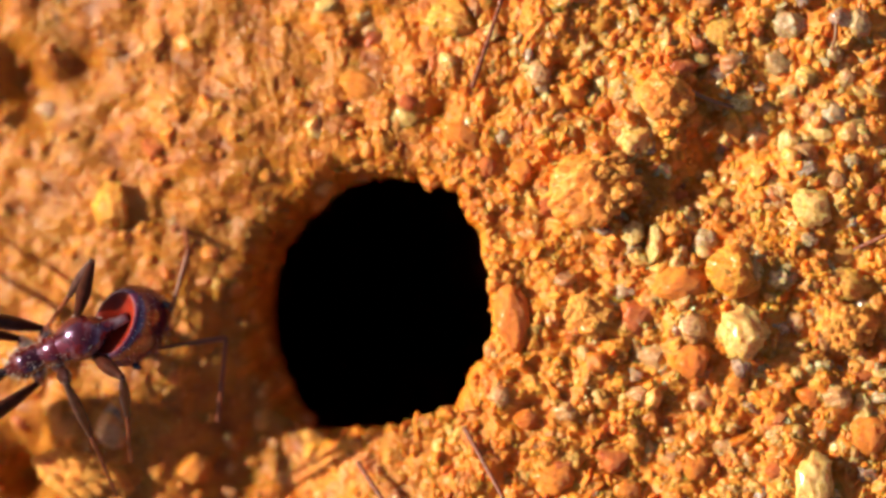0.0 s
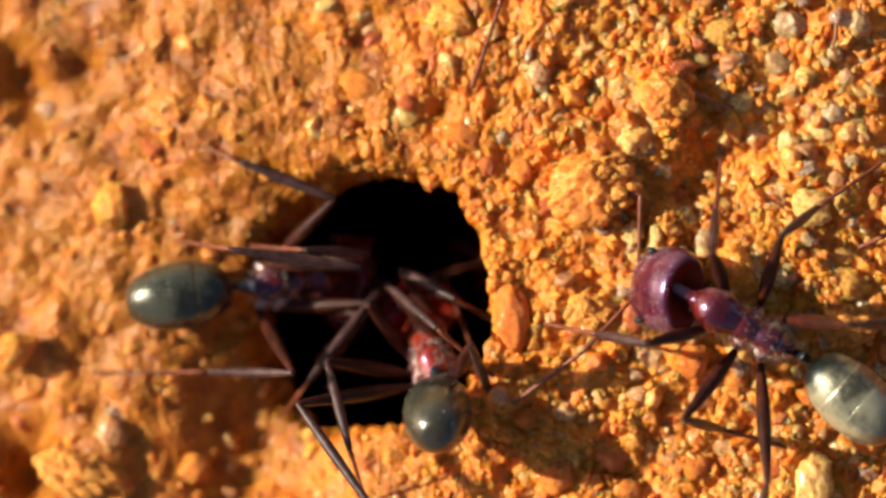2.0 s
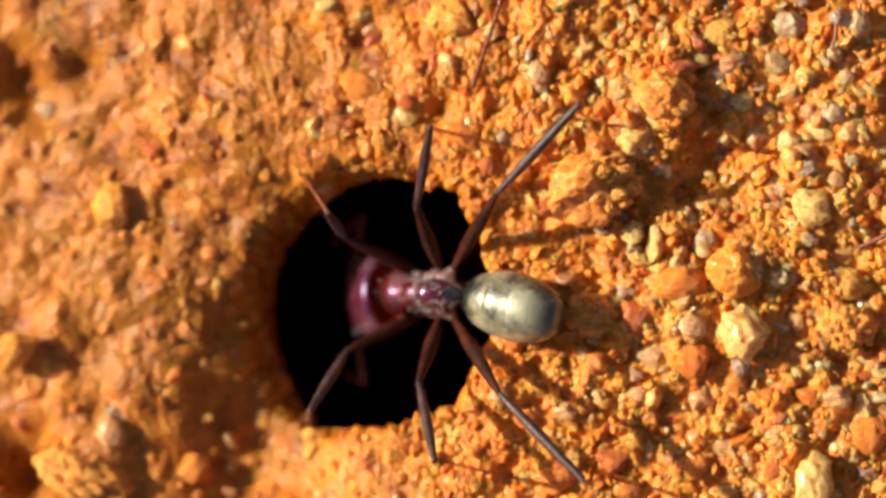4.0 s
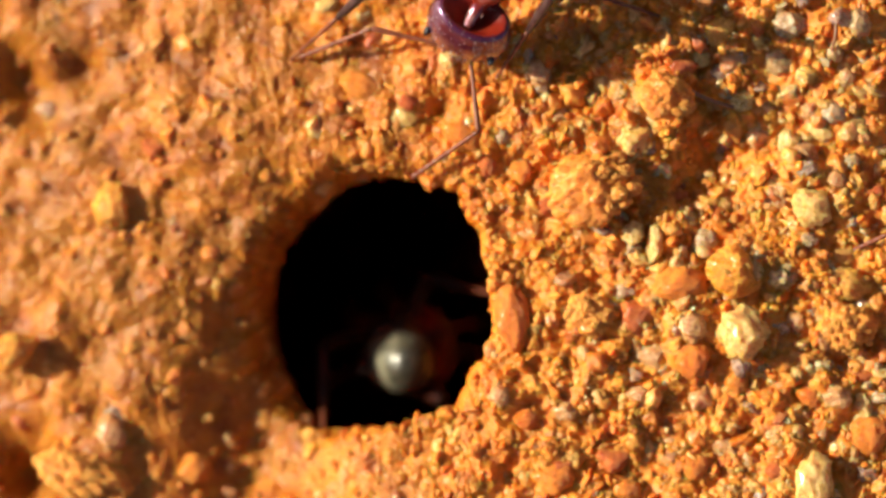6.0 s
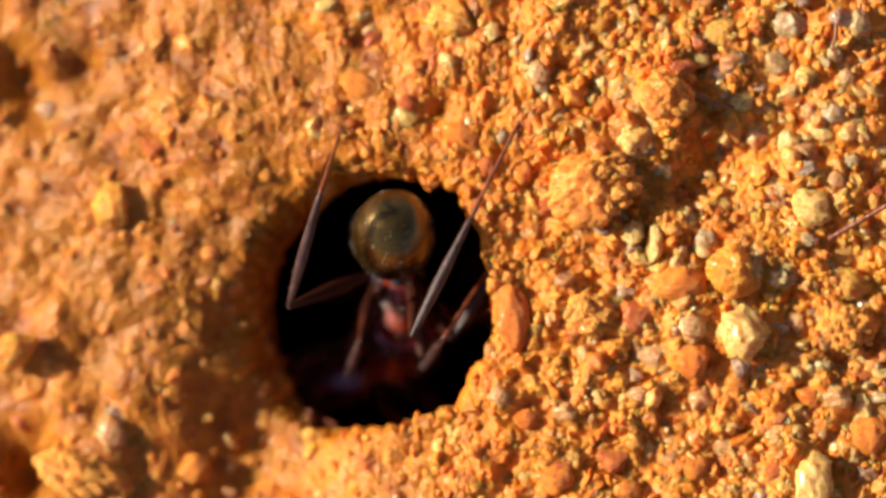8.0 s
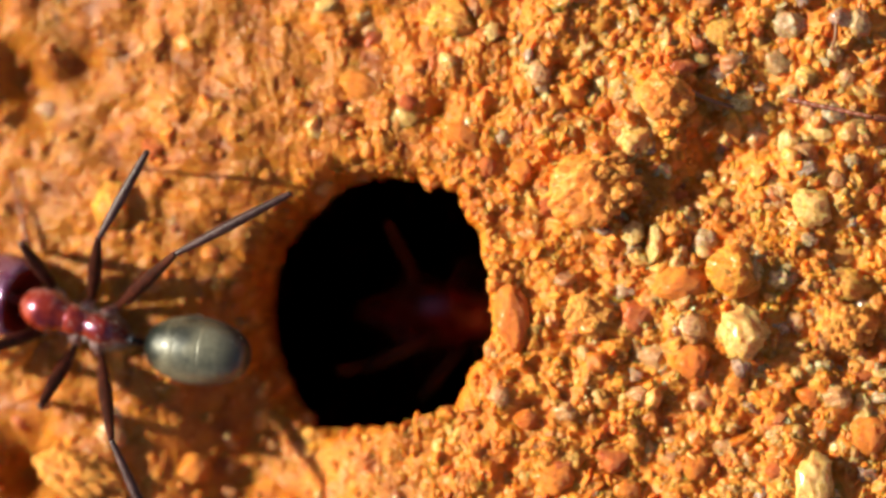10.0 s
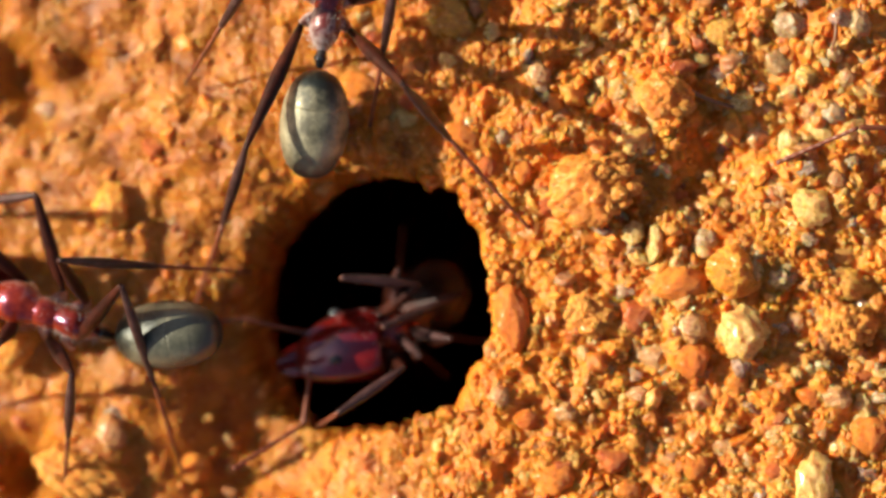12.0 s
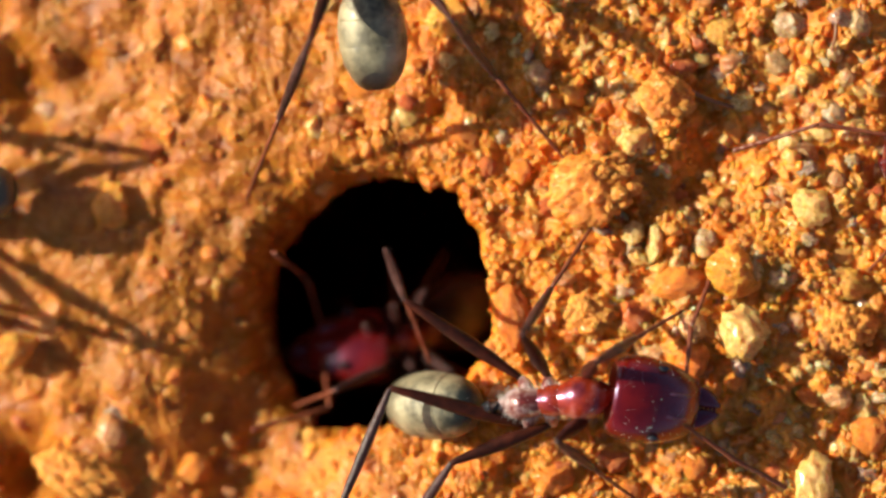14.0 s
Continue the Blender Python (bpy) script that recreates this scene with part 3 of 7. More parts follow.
def quartz_grains(count):
    """Pale glassy grains that lie singly among the crumbs, mostly on the sandy side."""
    rng = np.random.RandomState(9)
    shapes = [stone_mesh("quartz_grain", 300 + k, 0.36, 3, 0.85, 11, 0.92) for k in range(8)]
    for me in shapes:
        me.materials.append(QUARTZ)
    left = count
    while left:
        x, y = rng.uniform(-12.5, 12.5), rng.uniform(-7.4, 7.4)
        here = np.array([x]), np.array([y])
        likely = 0.05 + 0.9 * step01(1.0, 8.0, here[0] + 0.3 * here[1] + 2.5 * waves(*here, 2.6, 83))[0]
        if math.hypot(x - HOLE[0], y - HOLE[1]) < 4.2 or rng.uniform() > likely:
            continue
        size = 0.15 + 0.22 * rng.uniform() ** 1.3
        ob = new("quartz_grain", shapes[left % 8])
        ob.matrix_world = pose(x * MM, y * MM, (float(soil_top(*here)[0]) + rng.uniform(-0.65, -0.1) * size) * MM, *rng.uniform(0, 360, 3)) @ Matrix.Diagonal((*(size * rng.uniform(0.75, 1.35, 3)), 1))
        tagged(ob, "small pale glassy quartz grain among the soil crumbs", "quartz grain", "quartz grains in the soil")
        left -= 1


quartz_grains(290)


# ---- a dry plant fibre on the sand, and a strand in place of a shadow ----
def plant_fibre(points, thick):
    """A thin bent strand through points in mm, tapering to its end."""
    curve = bpy.data.curves.new("plant_fibre", "CURVE")
    curve.dimensions, curve.bevel_depth, curve.bevel_resolution, curve.use_fill_caps = "3D", thick * MM, 2, True
    line = curve.splines.new("NURBS")
    line.points.add(len(points) - 1)
    line.use_endpoint_u, line.order_u = True, 3
    for k, (p, (x, y, up)) in enumerate(zip(line.points, points)):
        z = float(soil_top(np.array([x]), np.array([y]))[0]) + up
        p.co, p.radius = (x * MM, y * MM, z * MM, 1), 1 - 0.6 * k / len(points)
    ob = new("plant_fibre", curve)
    ob.data.materials.append(FIBRE_AND_SHADE)
    mesh = bpy.data.meshes.new_from_object(ob)
    bpy.data.objects.remove(ob)
    return tagged(new("plant_fibre", mesh), "thin brown strand on sand grains: dry plant fibre and added shadow streak", "plant fibre")


plant_fibre(((10.38, 6.2, 0.15), (10.36, 5.8, 0.3), (10.30, 5.4, 0.3), (10.22, 5.05, 0.12)), 0.05)
# no fibre here: a brown strand added where only a thin shadow lies
plant_fibre(((6.0, 4.5, 0.12), (6.5, 4.2, 0.35), (7.1, 3.9, 0.4), (7.7, 3.75, 0.1)), 0.07)


# ---- ants ----
def part(name, bm, mat, parent, label=""):
    """Links a bmesh as one mesh object under a thing or a part."""
    me = bpy.data.meshes.new(name)
    bmesh.ops.recalc_face_normals(bm, faces=bm.faces)
    bm.to_mesh(me)
    bm.free()
    me.polygons.foreach_set("use_smooth", [True] * len(me.polygons))
    me.materials.append(mat)
    ob = new(name, me)
    ob.parent = parent
    if label:
        ob["label"] = label
    return ob


def lofted(rows, around=20, bm=None, first=True, last=True):
    """A skin along x, closed at its first and last ring unless told otherwise: rows of (x, half width, half height, z of the middle), all in mm."""
    bm = bm or bmesh.new()
    rings = []
    for x, w, h, zc in rows:
        ring = []
        for k in range(around):
            a = 2 * math.pi * k / around
            ring.append(bm.verts.new(Vector((x, w * math.cos(a), zc + h * math.sin(a))) * MM))
        rings.append(ring)
    for r0, r1 in zip(rings, rings[1:]):
        for k in range(around):
            bm.faces.new((r0[k], r0[(k + 1) % around], r1[(k + 1) % around], r1[k]))
    if first:
        bm.faces.new(rings[0])
    if last:
        bm.faces.new(rings[-1])
    return bm


def smooth_rows(rows, steps=4):
    """Rows of a loft with rounded ways between them."""
    pts = np.array(rows, float)
    out = []
    for i in range(len(pts) - 1):
        p0, p1, p2, p3 = pts[max(i - 1, 0)], pts[i], pts[i + 1], pts[min(i + 2, len(pts) - 1)]
        for s in range(steps):
            t = s / steps
            q = 0.5 * (2 * p1 + (p2 - p0) * t + (2 * p0 - 5 * p1 + 4 * p2 - p3) * t * t + (3 * p1 - p0 - 3 * p2 + p3) * t ** 3)
            q[1:3] = np.maximum(q[1:3], 0.004)
            out.append(tuple(q))
    out.append(tuple(pts[-1]))
    return out


def bristles(bm, seed, rows, count, length, thick=0.008, top_only=False):
    """Short fine hairs standing on a loft."""
    rng = random.Random(seed)
    for _ in range(count):
        i = rng.randrange(1, len(rows) - 1)
        x, w, h, zc = rows[i]
        a = rng.uniform(0.1, 0.9) * math.pi if top_only else rng.uniform(0, 2 * math.pi)
        n = Vector((rng.uniform(-0.7, 0.1), math.cos(a), math.sin(a))).normalized()
        p = Vector((x, w * math.cos(a), zc + h * math.sin(a)))
        q = p + n * length * rng.uniform(0.6, 1.2)
        side = n.orthogonal().normalized() * thick
        other = n.cross(side)
        vs = [bm.verts.new((p + d) * MM) for d in (side, -0.5 * side + 0.87 * other, -0.5 * side - 0.87 * other)] + [bm.verts.new(q * MM)]
        for tri in ((0, 1, 3), (1, 2, 3), (2, 0, 3)):
            bm.faces.new([vs[k] for k in tri])
    return bm


def ellipsoid(x, y, z, rx, ry, rz, around=14, rings=9, bm=None, lean=0.0):
    bm = bm or bmesh.new()
    m = Matrix.Translation(Vector((x, y, z)) * MM) @ Matrix.Rotation(lean, 4, "Y") @ Matrix.Diagonal((rx * MM, ry * MM, rz * MM, 1))
    bmesh.ops.create_uvsphere(bm, u_segments=around, v_segments=rings, radius=1.0, matrix=m)
    return bm


# lengths of femur, tibia and tarsus of the front, middle and hind legs, mm
LEGS = ((2.5, 2.2, 2.2), (2.9, 2.7, 2.7), (3.8, 3.5, 3.3))
# where the femora join, in the trunk's space (left side)
HIPS = ((0.80, 0.55, -0.55), (-0.15, 0.62, -0.62), (-0.85, 0.62, -0.60))
SCAPE, FUNICLE = 1.95, 2.4
LIFT = 1.25               # the trunk's middle over the empty that carries the ant


def limb(length, r0, r1, r2):
    rows = [(0, r0 * 0.6, r0 * 0.6, 0), (0.06 * length, r0, r0, 0), (0.45 * length, r1, r1 * 1.1, 0), (0.94 * length, r2, r2, 0), (length, r2 * 0.6, r2 * 0.6, 0)]
    return smooth_rows(rows, 3)


def beaded(length, r0, r1, beads):
    rows = []
    for i in range(beads):
        x0, x1 = i / beads, (i + 1) / beads
        r = r0 + (r1 - r0) * (x0 + x1) / 2
        rows += [(x0 * length, r * 0.75, r * 0.75, 0), ((x0 * 0.6 + x1 * 0.4) * length, r, r, 0), ((x0 * 0.12 + x1 * 0.88) * length, r * 1.08, r * 1.08, 0)]
    rows.append((length, r1 * 0.5, r1 * 0.5, 0))
    return rows


def build_ant():
    """An ant with its trunk along +x over an empty; the moving parts have their joint at their own origin and point along +x."""
    ant = new("ant")
    ant.empty_display_size = 0.001
    up = pose(0, 0, LIFT * MM)
    rows = smooth_rows([(2.20, 0.14, 0.14, -0.10), (1.82, 0.17, 0.17, -0.10), (1.58, 0.22, 0.21, -0.08), (1.46, 0.31, 0.30, -0.05), (1.28, 0.46, 0.44, 0.02), (0.98, 0.57, 0.52, 0.08), (0.66, 0.58, 0.50, 0.08), (0.38, 0.47, 0.45, 0.02),
                        (0.12, 0.38, 0.42, -0.04)], 4)
    p = part("pronotum", lofted(rows), TRUNK, ant, "dark red glossy front of the trunk")
    p.matrix_basis = up
    part("hairs", bristles(bmesh.new(), 3, rows, 40, 0.17, 0.004), HAIR, p, "fine pale hairs")
    rows = smooth_rows([(0.40, 0.36, 0.38, -0.06), (0.15, 0.42, 0.44, -0.01), (-0.10, 0.41, 0.43, -0.02), (-0.34, 0.36, 0.38, -0.07), (-0.52, 0.32, 0.36, -0.10)], 4)
    p = part("mesonotum", lofted(rows), TRUNK, ant)
    p.matrix_basis = up
    part("hairs", bristles(bmesh.new(), 4, rows, 80, 0.18, 0.006), HAIR, p, "fine pale hairs")
    rows = smooth_rows([(-0.26, 0.33, 0.36, -0.10), (-0.55, 0.39, 0.44, -0.04), (-0.85, 0.42, 0.48, -0.02), (-1.10, 0.38, 0.42, -0.12), (-1.34, 0.24, 0.26, -0.24), (-1.50, 0.14, 0.14, -0.30)], 4)
    p = part("propodeum", lofted(rows), TRUNK, ant)
    p.matrix_basis = up
    part("hairs", bristles(bmesh.new(), 5, rows, 170, 0.22, 0.007), HAIR, p, "fine pale hairs")
    rows = smooth_rows([(-1.42, 0.09, 0.10, -0.30), (-1.58, 0.15, 0.30, -0.14), (-1.68, 0.19, 0.36, -0.08), (-1.78, 0.15, 0.26, -0.16), (-1.95, 0.09, 0.09, -0.28)], 4)
    part("petiole", lofted(rows, 14), EYE, ant, "narrow black waist scale").matrix_basis = up
    for leg in range(3):
        for side in (1, -1):
            hx, hy, hz = HIPS[leg]
            root = Vector((hx + (-0.25, 0.05, 0.2)[leg], 0.28 * side, -0.22))
            tip = Vector((hx, hy * side, hz))
            d = tip - root
            rows = smooth_rows([(0, 0.15, 0.17, 0), (d.length * 0.35, 0.21, 0.21, 0), (d.length * 0.8, 0.15, 0.15, 0), (d.length * 1.06, 0.10, 0.10, 0)], 3)
            part("coxa", lofted(rows, 10), SILVERY, ant).matrix_basis = up @ Matrix.LocRotScale(root * MM, d.to_track_quat("X", "Z"), None)
    # head: joint at the neck, jaws at +x
    rows = smooth_rows([(0.34, 0.20, 0.20, -0.02), (0.24, 0.36, 0.30, 0.0), (0.08, 0.64, 0.44, 0.0), (-0.03, 0.85, 0.57, 0.0), (0.00, 0.98, 0.66, 0.0), (0.14, 1.07, 0.72, 0.0), (0.36, 1.13, 0.76, 0.0), (0.70, 1.16, 0.77, 0.0), (1.10, 1.12, 0.74, -0.02),
                        (1.55, 1.03, 0.64, -0.07), (1.95, 0.87, 0.50, -0.13), (2.25, 0.70, 0.32, -0.20), (2.38, 0.44, 0.15, -0.22)], 4)
    hollow = min(range(len(rows)), key=lambda k: rows[k][0])
    head = part("head", lofted(rows[hollow:], 32, first=False), HEAD, ant, "large glossy purple-red heart-shaped head")
    part("occiput", lofted(rows[:hollow + 1], 32, last=False), OCCIPUT_LIT_THROUGH, head, "hollow back of the head, painted red for light shining through")
    part("hairs", bristles(bmesh.new(), 6, rows, 170, 0.11, 0.005, True), HAIR, head, "fine pale hairs")
    for side in (1, -1):
        part("eye", ellipsoid(1.20, 0.93 * side, 0.42, 0.17, 0.10, 0.14), EYE, head, "small black oval eye")
        rows = smooth_rows([(0, 0.22, 0.14, 0), (0.28, 0.27, 0.14, 0), (0.55, 0.22, 0.11, 0), (0.74, 0.12, 0.07, 0), (0.88, 0.03, 0.03, 0)], 3)
        bm = lofted(rows, 12)
        for k in range(5):
            bm = ellipsoid(0.34 + 0.11 * k, -(0.24 - 0.03 * k) * side, -0.02, 0.05, 0.07, 0.05, 6, 5, bm)
        j = part("mandible", bm, HEAD, head, "toothed dark red jaw")
        j.matrix_basis = Matrix.LocRotScale(Vector((2.16, 0.40 * side, -0.24)) * MM, Euler((0, 0.12, -0.34 * side)), None)
    part("clypeus", ellipsoid(2.08, 0, -0.04, 0.30, 0.42, 0.20), HEAD, head)
    for side in (1, -1):
        part("frontal_ridge", ellipsoid(1.72, 0.30 * side, 0.46, 0.36, 0.05, 0.09, 10, 7, None, 0.32), HEAD, head)
    feelers = []
    for side in (1, -1):
        rows = limb(SCAPE, 0.05, 0.055, 0.075)
        s = part("scape", bristles(lofted(rows, 8), 8 + side, rows, 26, 0.06, 0.005), FEELER, ant, "thin reddish first feeler joint")
        rows = beaded(FUNICLE, 0.055, 0.075, 10)
        f = part("funiculus", lofted(rows, 8), FEELER, ant, "beaded pale-haired feeler whip")
        feelers.append((s, f))
    # gaster: joint at the waist, tip at +x
    gaster = part("gaster", ellipsoid(1.57, 0, 0.0, 1.44, 0.86, 0.82, 24, 14), GASTER, ant, "grey-green metallic oval hind body")
    bands = ((0.13, 1.13, 0.013), (1.03, 1.84, 0.010), (1.74, 2.43, 0.007), (2.33, 2.97, 0.004))
    for k, (x0, x1, proud) in enumerate(bands):
        rows = []
        for i in range(9):
            x = x0 + (x1 - x0) * i / 8
            c = math.sqrt(max(0.0, 1 - ((x - 1.57) / 1.46) ** 2))
            lipped = proud * (1 if i < 8 else 0.2)
            rows.append((x, 0.90 * c ** 0.85 + lipped, 0.86 * c ** 0.85 + lipped, 0))
        part("tergite", lofted(rows, 28), GASTER, gaster)
        part("hairs", bristles(bmesh.new(), 20 + k, rows, 34, 0.09, 0.003), HAIR, gaster, "fine pale hairs")
    legs = []
    for leg in range(3):
        a, b, c = LEGS[leg]
        for side in (1, -1):
            rows = limb(a, 0.10, 0.20, 0.10)
            f = part("femur", bristles(lofted(rows, 10), 30 + leg, rows, 20, 0.07, 0.005), LEG, ant)
            rows = limb(b, 0.085, 0.145, 0.09)
            bm = bristles(lofted(rows, 10), 40 + leg, rows, 60, 0.11, 0.006)
            s = part("tibia", bm, TIBIA, ant, "silvery haired shin")
            rows = beaded(c, 0.068, 0.042, 5)
            bm = bristles(lofted(rows, 8), 50 + leg, rows, 26, 0.08, 0.005)
            t = part("tarsus", bm, FEELER, ant)
            legs.append((f, s, t))
    ant_parts[ant] = (head, gaster, feelers, legs)
    return ant


ant_parts = {}


def recoloured(ant, swap):
    """Gives an ant's own parts other materials, by the name of the part."""
    for ob in ant.children_recursive:
        kind = ob.name.split(".")[0]
        if kind in swap:
            ob.material_slots[0].link = "OBJECT"
            ob.material_slots[0].material = swap[kind]


def copied_ant(ant):
    """Another ant with the same meshes."""
    other = copy_thing(ant, Matrix.Identity(4))
    pair = {o.name: n for o in ant.children_recursive for n in other.children_recursive if n.data == o.data}
    head, gaster, feelers, legs = ant_parts[ant]
    ant_parts[other] = (pair[head.name], pair[gaster.name], [tuple(pair[o.name] for o in f) for f in feelers], [tuple(pair[o.name] for o in g) for g in legs])
    return other


def frame_of(origin, ahead, upward):
    """A pose at origin whose +x goes ahead and whose +z is as near to upward as can be."""
    xa = ahead.normalized()
    ya = upward.cross(xa)
    if ya.length < 1e-6:
        ya = Vector((0, 1, 0))
    ya.normalize()
    za = xa.cross(ya)
    m = Matrix((xa, ya, za)).transposed().to_4x4()
    m.translation = origin * MM
    return m


def two_bones(a, b, la, lb, hint):
    """The joint between two bones that reach from a towards b, bent towards hint; and where the end comes to lie."""
    d = b - a
    dist = d.length
    ahead = d.normalized() if dist > 1e-6 else Vector((1, 0, 0))
    reach = min(max(dist, abs(la - lb) + 0.05), la + lb - 0.01)
    along = (la * la - lb * lb + reach * reach) / (2 * reach)
    off = math.sqrt(max(la * la - along * along, 0.0))
    side = hint - ahead * hint.dot(ahead)
    side = side.normalized() if side.length > 1e-6 else ahead.orthogonal().normalized()
    return a + ahead * along + side * off, a + ahead * reach


class Gait:
    """The way of one ant: what its body, feelers and feet touch at certain times, in mm."""

    def __init__(self, ant):
        self.ant, self.keys = ant, []
        self.nod = 0.0    # least angle of the face below the horizon, degrees

    def at(self, t, neck, waist, jaws, tail, feelers, legs):
        """neck, waist, jaws, tail: points of the body; feelers: (elbow, tip) left and right; legs: (knee x, y, foot) of front left, front right, middle, hind."""
        self.keys.append((t, [Vector(p) for p in (neck, waist, jaws, tail)], [Vector(p) for f in feelers for p in f], [(Vector((*k, 0)), Vector(f)) for k, f in legs]))

    def between(self, t):
        keys = self.keys
        if t <= keys[0][0]:
            return keys[0][1:]
        if t >= keys[-1][0]:
            return keys[-1][1:]
        i = max(k for k in range(len(keys) - 1) if keys[k][0] <= t)
        k0, k1, k2, k3 = keys[max(i - 1, 0)], keys[i], keys[i + 1], keys[min(i + 2, len(keys) - 1)]
        h = k2[0] - k1[0]
        f = (t - k1[0]) / h

        def glide(a, b, c, d):
            m1 = (c - a) * (h / max(k2[0] - k0[0], 1e-6)) if k0 is not k1 else (c - b)
            m2 = (d - b) * (h / max(k3[0] - k1[0], 1e-6)) if k3 is not k2 else (c - b)
            for m in (m1, m2):
                m *= min(1.0, 2.5 * (c - b).length / max(m.length, 1e-9))
            f2, f3 = f * f, f * f * f
            return b * (2 * f3 - 3 * f2 + 1) + m1 * (f3 - 2 * f2 + f) + c * (3 * f2 - 2 * f3) + m2 * (f3 - f2)

        body = [glide(*(k[1][n] for k in (k0, k1, k2, k3))) for n in range(4)]
        feel = [glide(*(k[2][n] for k in (k0, k1, k2, k3))) for n in range(4)]
        legs = []
        for n in range(6):
            part_way = min(max((f - 0.15 - 0.2 * (n % 2)) / 0.5, 0.0), 1.0)
            s = part_way * part_way * (3 - 2 * part_way)
            foot = k1[3][n][1].lerp(k2[3][n][1], s)
            foot.z += min(0.5, 0.35 * (k2[3][n][1] - k1[3][n][1]).length) * math.sin(math.pi * s)
            legs.append((k1[3][n][0].lerp(k2[3][n][0], f), foot))
        return body, feel, legs

    def stand(self, t):
        """Poses of the ant and of all its moving parts at t seconds."""
        (neck, waist, jaws, tail), feel, legs = self.between(t)
        head, gaster, feelers, limbs = ant_parts[self.ant]
        up = Vector((0, 0, 1))
        way = jaws - neck
        flat = Vector((way.x, way.y, 0))
        dip = math.atan2(-way.z, flat.length)
        least = radians(self.nod)
        if dip < least and flat.length > 1e-6:
            flat.normalize()
            shift = flat * (1.2 * (math.cos(dip) - math.cos(least)) - 0.2)
            neck, waist = neck + shift, waist + shift
            jaws = neck + flat * math.cos(least) * 2.2 - up * math.sin(least) * 2.2
        ahead = (neck - waist).normalized()
        if abs(ahead.z) > 0.9:
            up = Vector((ahead.x, ahead.y, 0)).normalized() * (-1 if ahead.z > 0 else 1) + Vector((0, 0, 0.3))
        trunk = frame_of((neck + waist) / 2, ahead, up)
        base = trunk @ pose(0, 0, -LIFT * MM)
        back = base.inverted()
        out = [(self.ant, base)]
        neck_now = trunk @ (Vector((1.80 if self.nod else 1.56, 0, -0.06)) * MM) / MM
        waist_now = trunk @ (Vector((-1.9, 0, -0.26)) * MM) / MM
        top = trunk.to_3x3().col[2]
        face = frame_of(neck_now, jaws - neck_now, top)
        out += [(head, back @ face), (gaster, back @ frame_of(waist_now, tail - waist_now, top))]
        for n, side in enumerate((1, -1)):
            root = face @ (Vector((1.86, 0.40 * side, 0.26)) * MM) / MM
            elbow, tip = feel[2 * n], feel[2 * n + 1]
            elbow = root + (elbow - root).normalized() * SCAPE
            scape, whip = feelers[n]
            out += [(scape, back @ frame_of(root, elbow - root, up)), (whip, back @ frame_of(elbow, tip - elbow, up))]
        for n, (knee, foot) in enumerate(legs):
            leg, side = n // 2, 1 - 2 * (n % 2)
            hx, hy, hz = HIPS[leg]
            hip = trunk @ (Vector((hx, hy * side, hz)) * MM) / MM
            la, lb, lc = LEGS[leg]
            flat = Vector((knee.x - hip.x, knee.y - hip.y, 0))
            if flat.length > la * 0.985:
                flat *= la * 0.985 / flat.length
            rise = math.sqrt(la * la - flat.length_squared)
            # the knee stands as high as the femur and the reach to the foot allow
            rise = min(rise, max(0.55 * la, foot.z - hip.z + 0.8 * (lb + lc)))
            bone = (flat + Vector((0, 0, rise)))
            bent = hip + bone.normalized() * la
            hint = Vector((0, 0, -1)) - (foot - bent).normalized() * 0.2
            ankle, toe = two_bones(bent, foot, lb, lc, hint)
            if ankle.z < toe.z + 0.05:
                ankle, toe = two_bones(bent, foot, lb, lc, Vector((0, 0, 1)))
            femur, tibia, tarsus = limbs[n]
            out += [(femur, back @ frame_of(hip, bent - hip, up)), (tibia, back @ frame_of(bent, ankle - bent, up)), (tarsus, back @ frame_of(ankle, toe - ankle, up))]
        return out

    def key(self):
        first, last = self.keys[0][0], self.keys[-1][0]
        times = sorted({0.0, 14.0} | {round(first + 0.1 * i, 3) for i in range(int(round((last - first) * 10)) + 1)})
        rows = {}
        for t in times:
            for ob, m in self.stand(t):
                rows.setdefault(ob, []).append((t, m))
        for ob, way in rows.items():
            walk(ob, way)

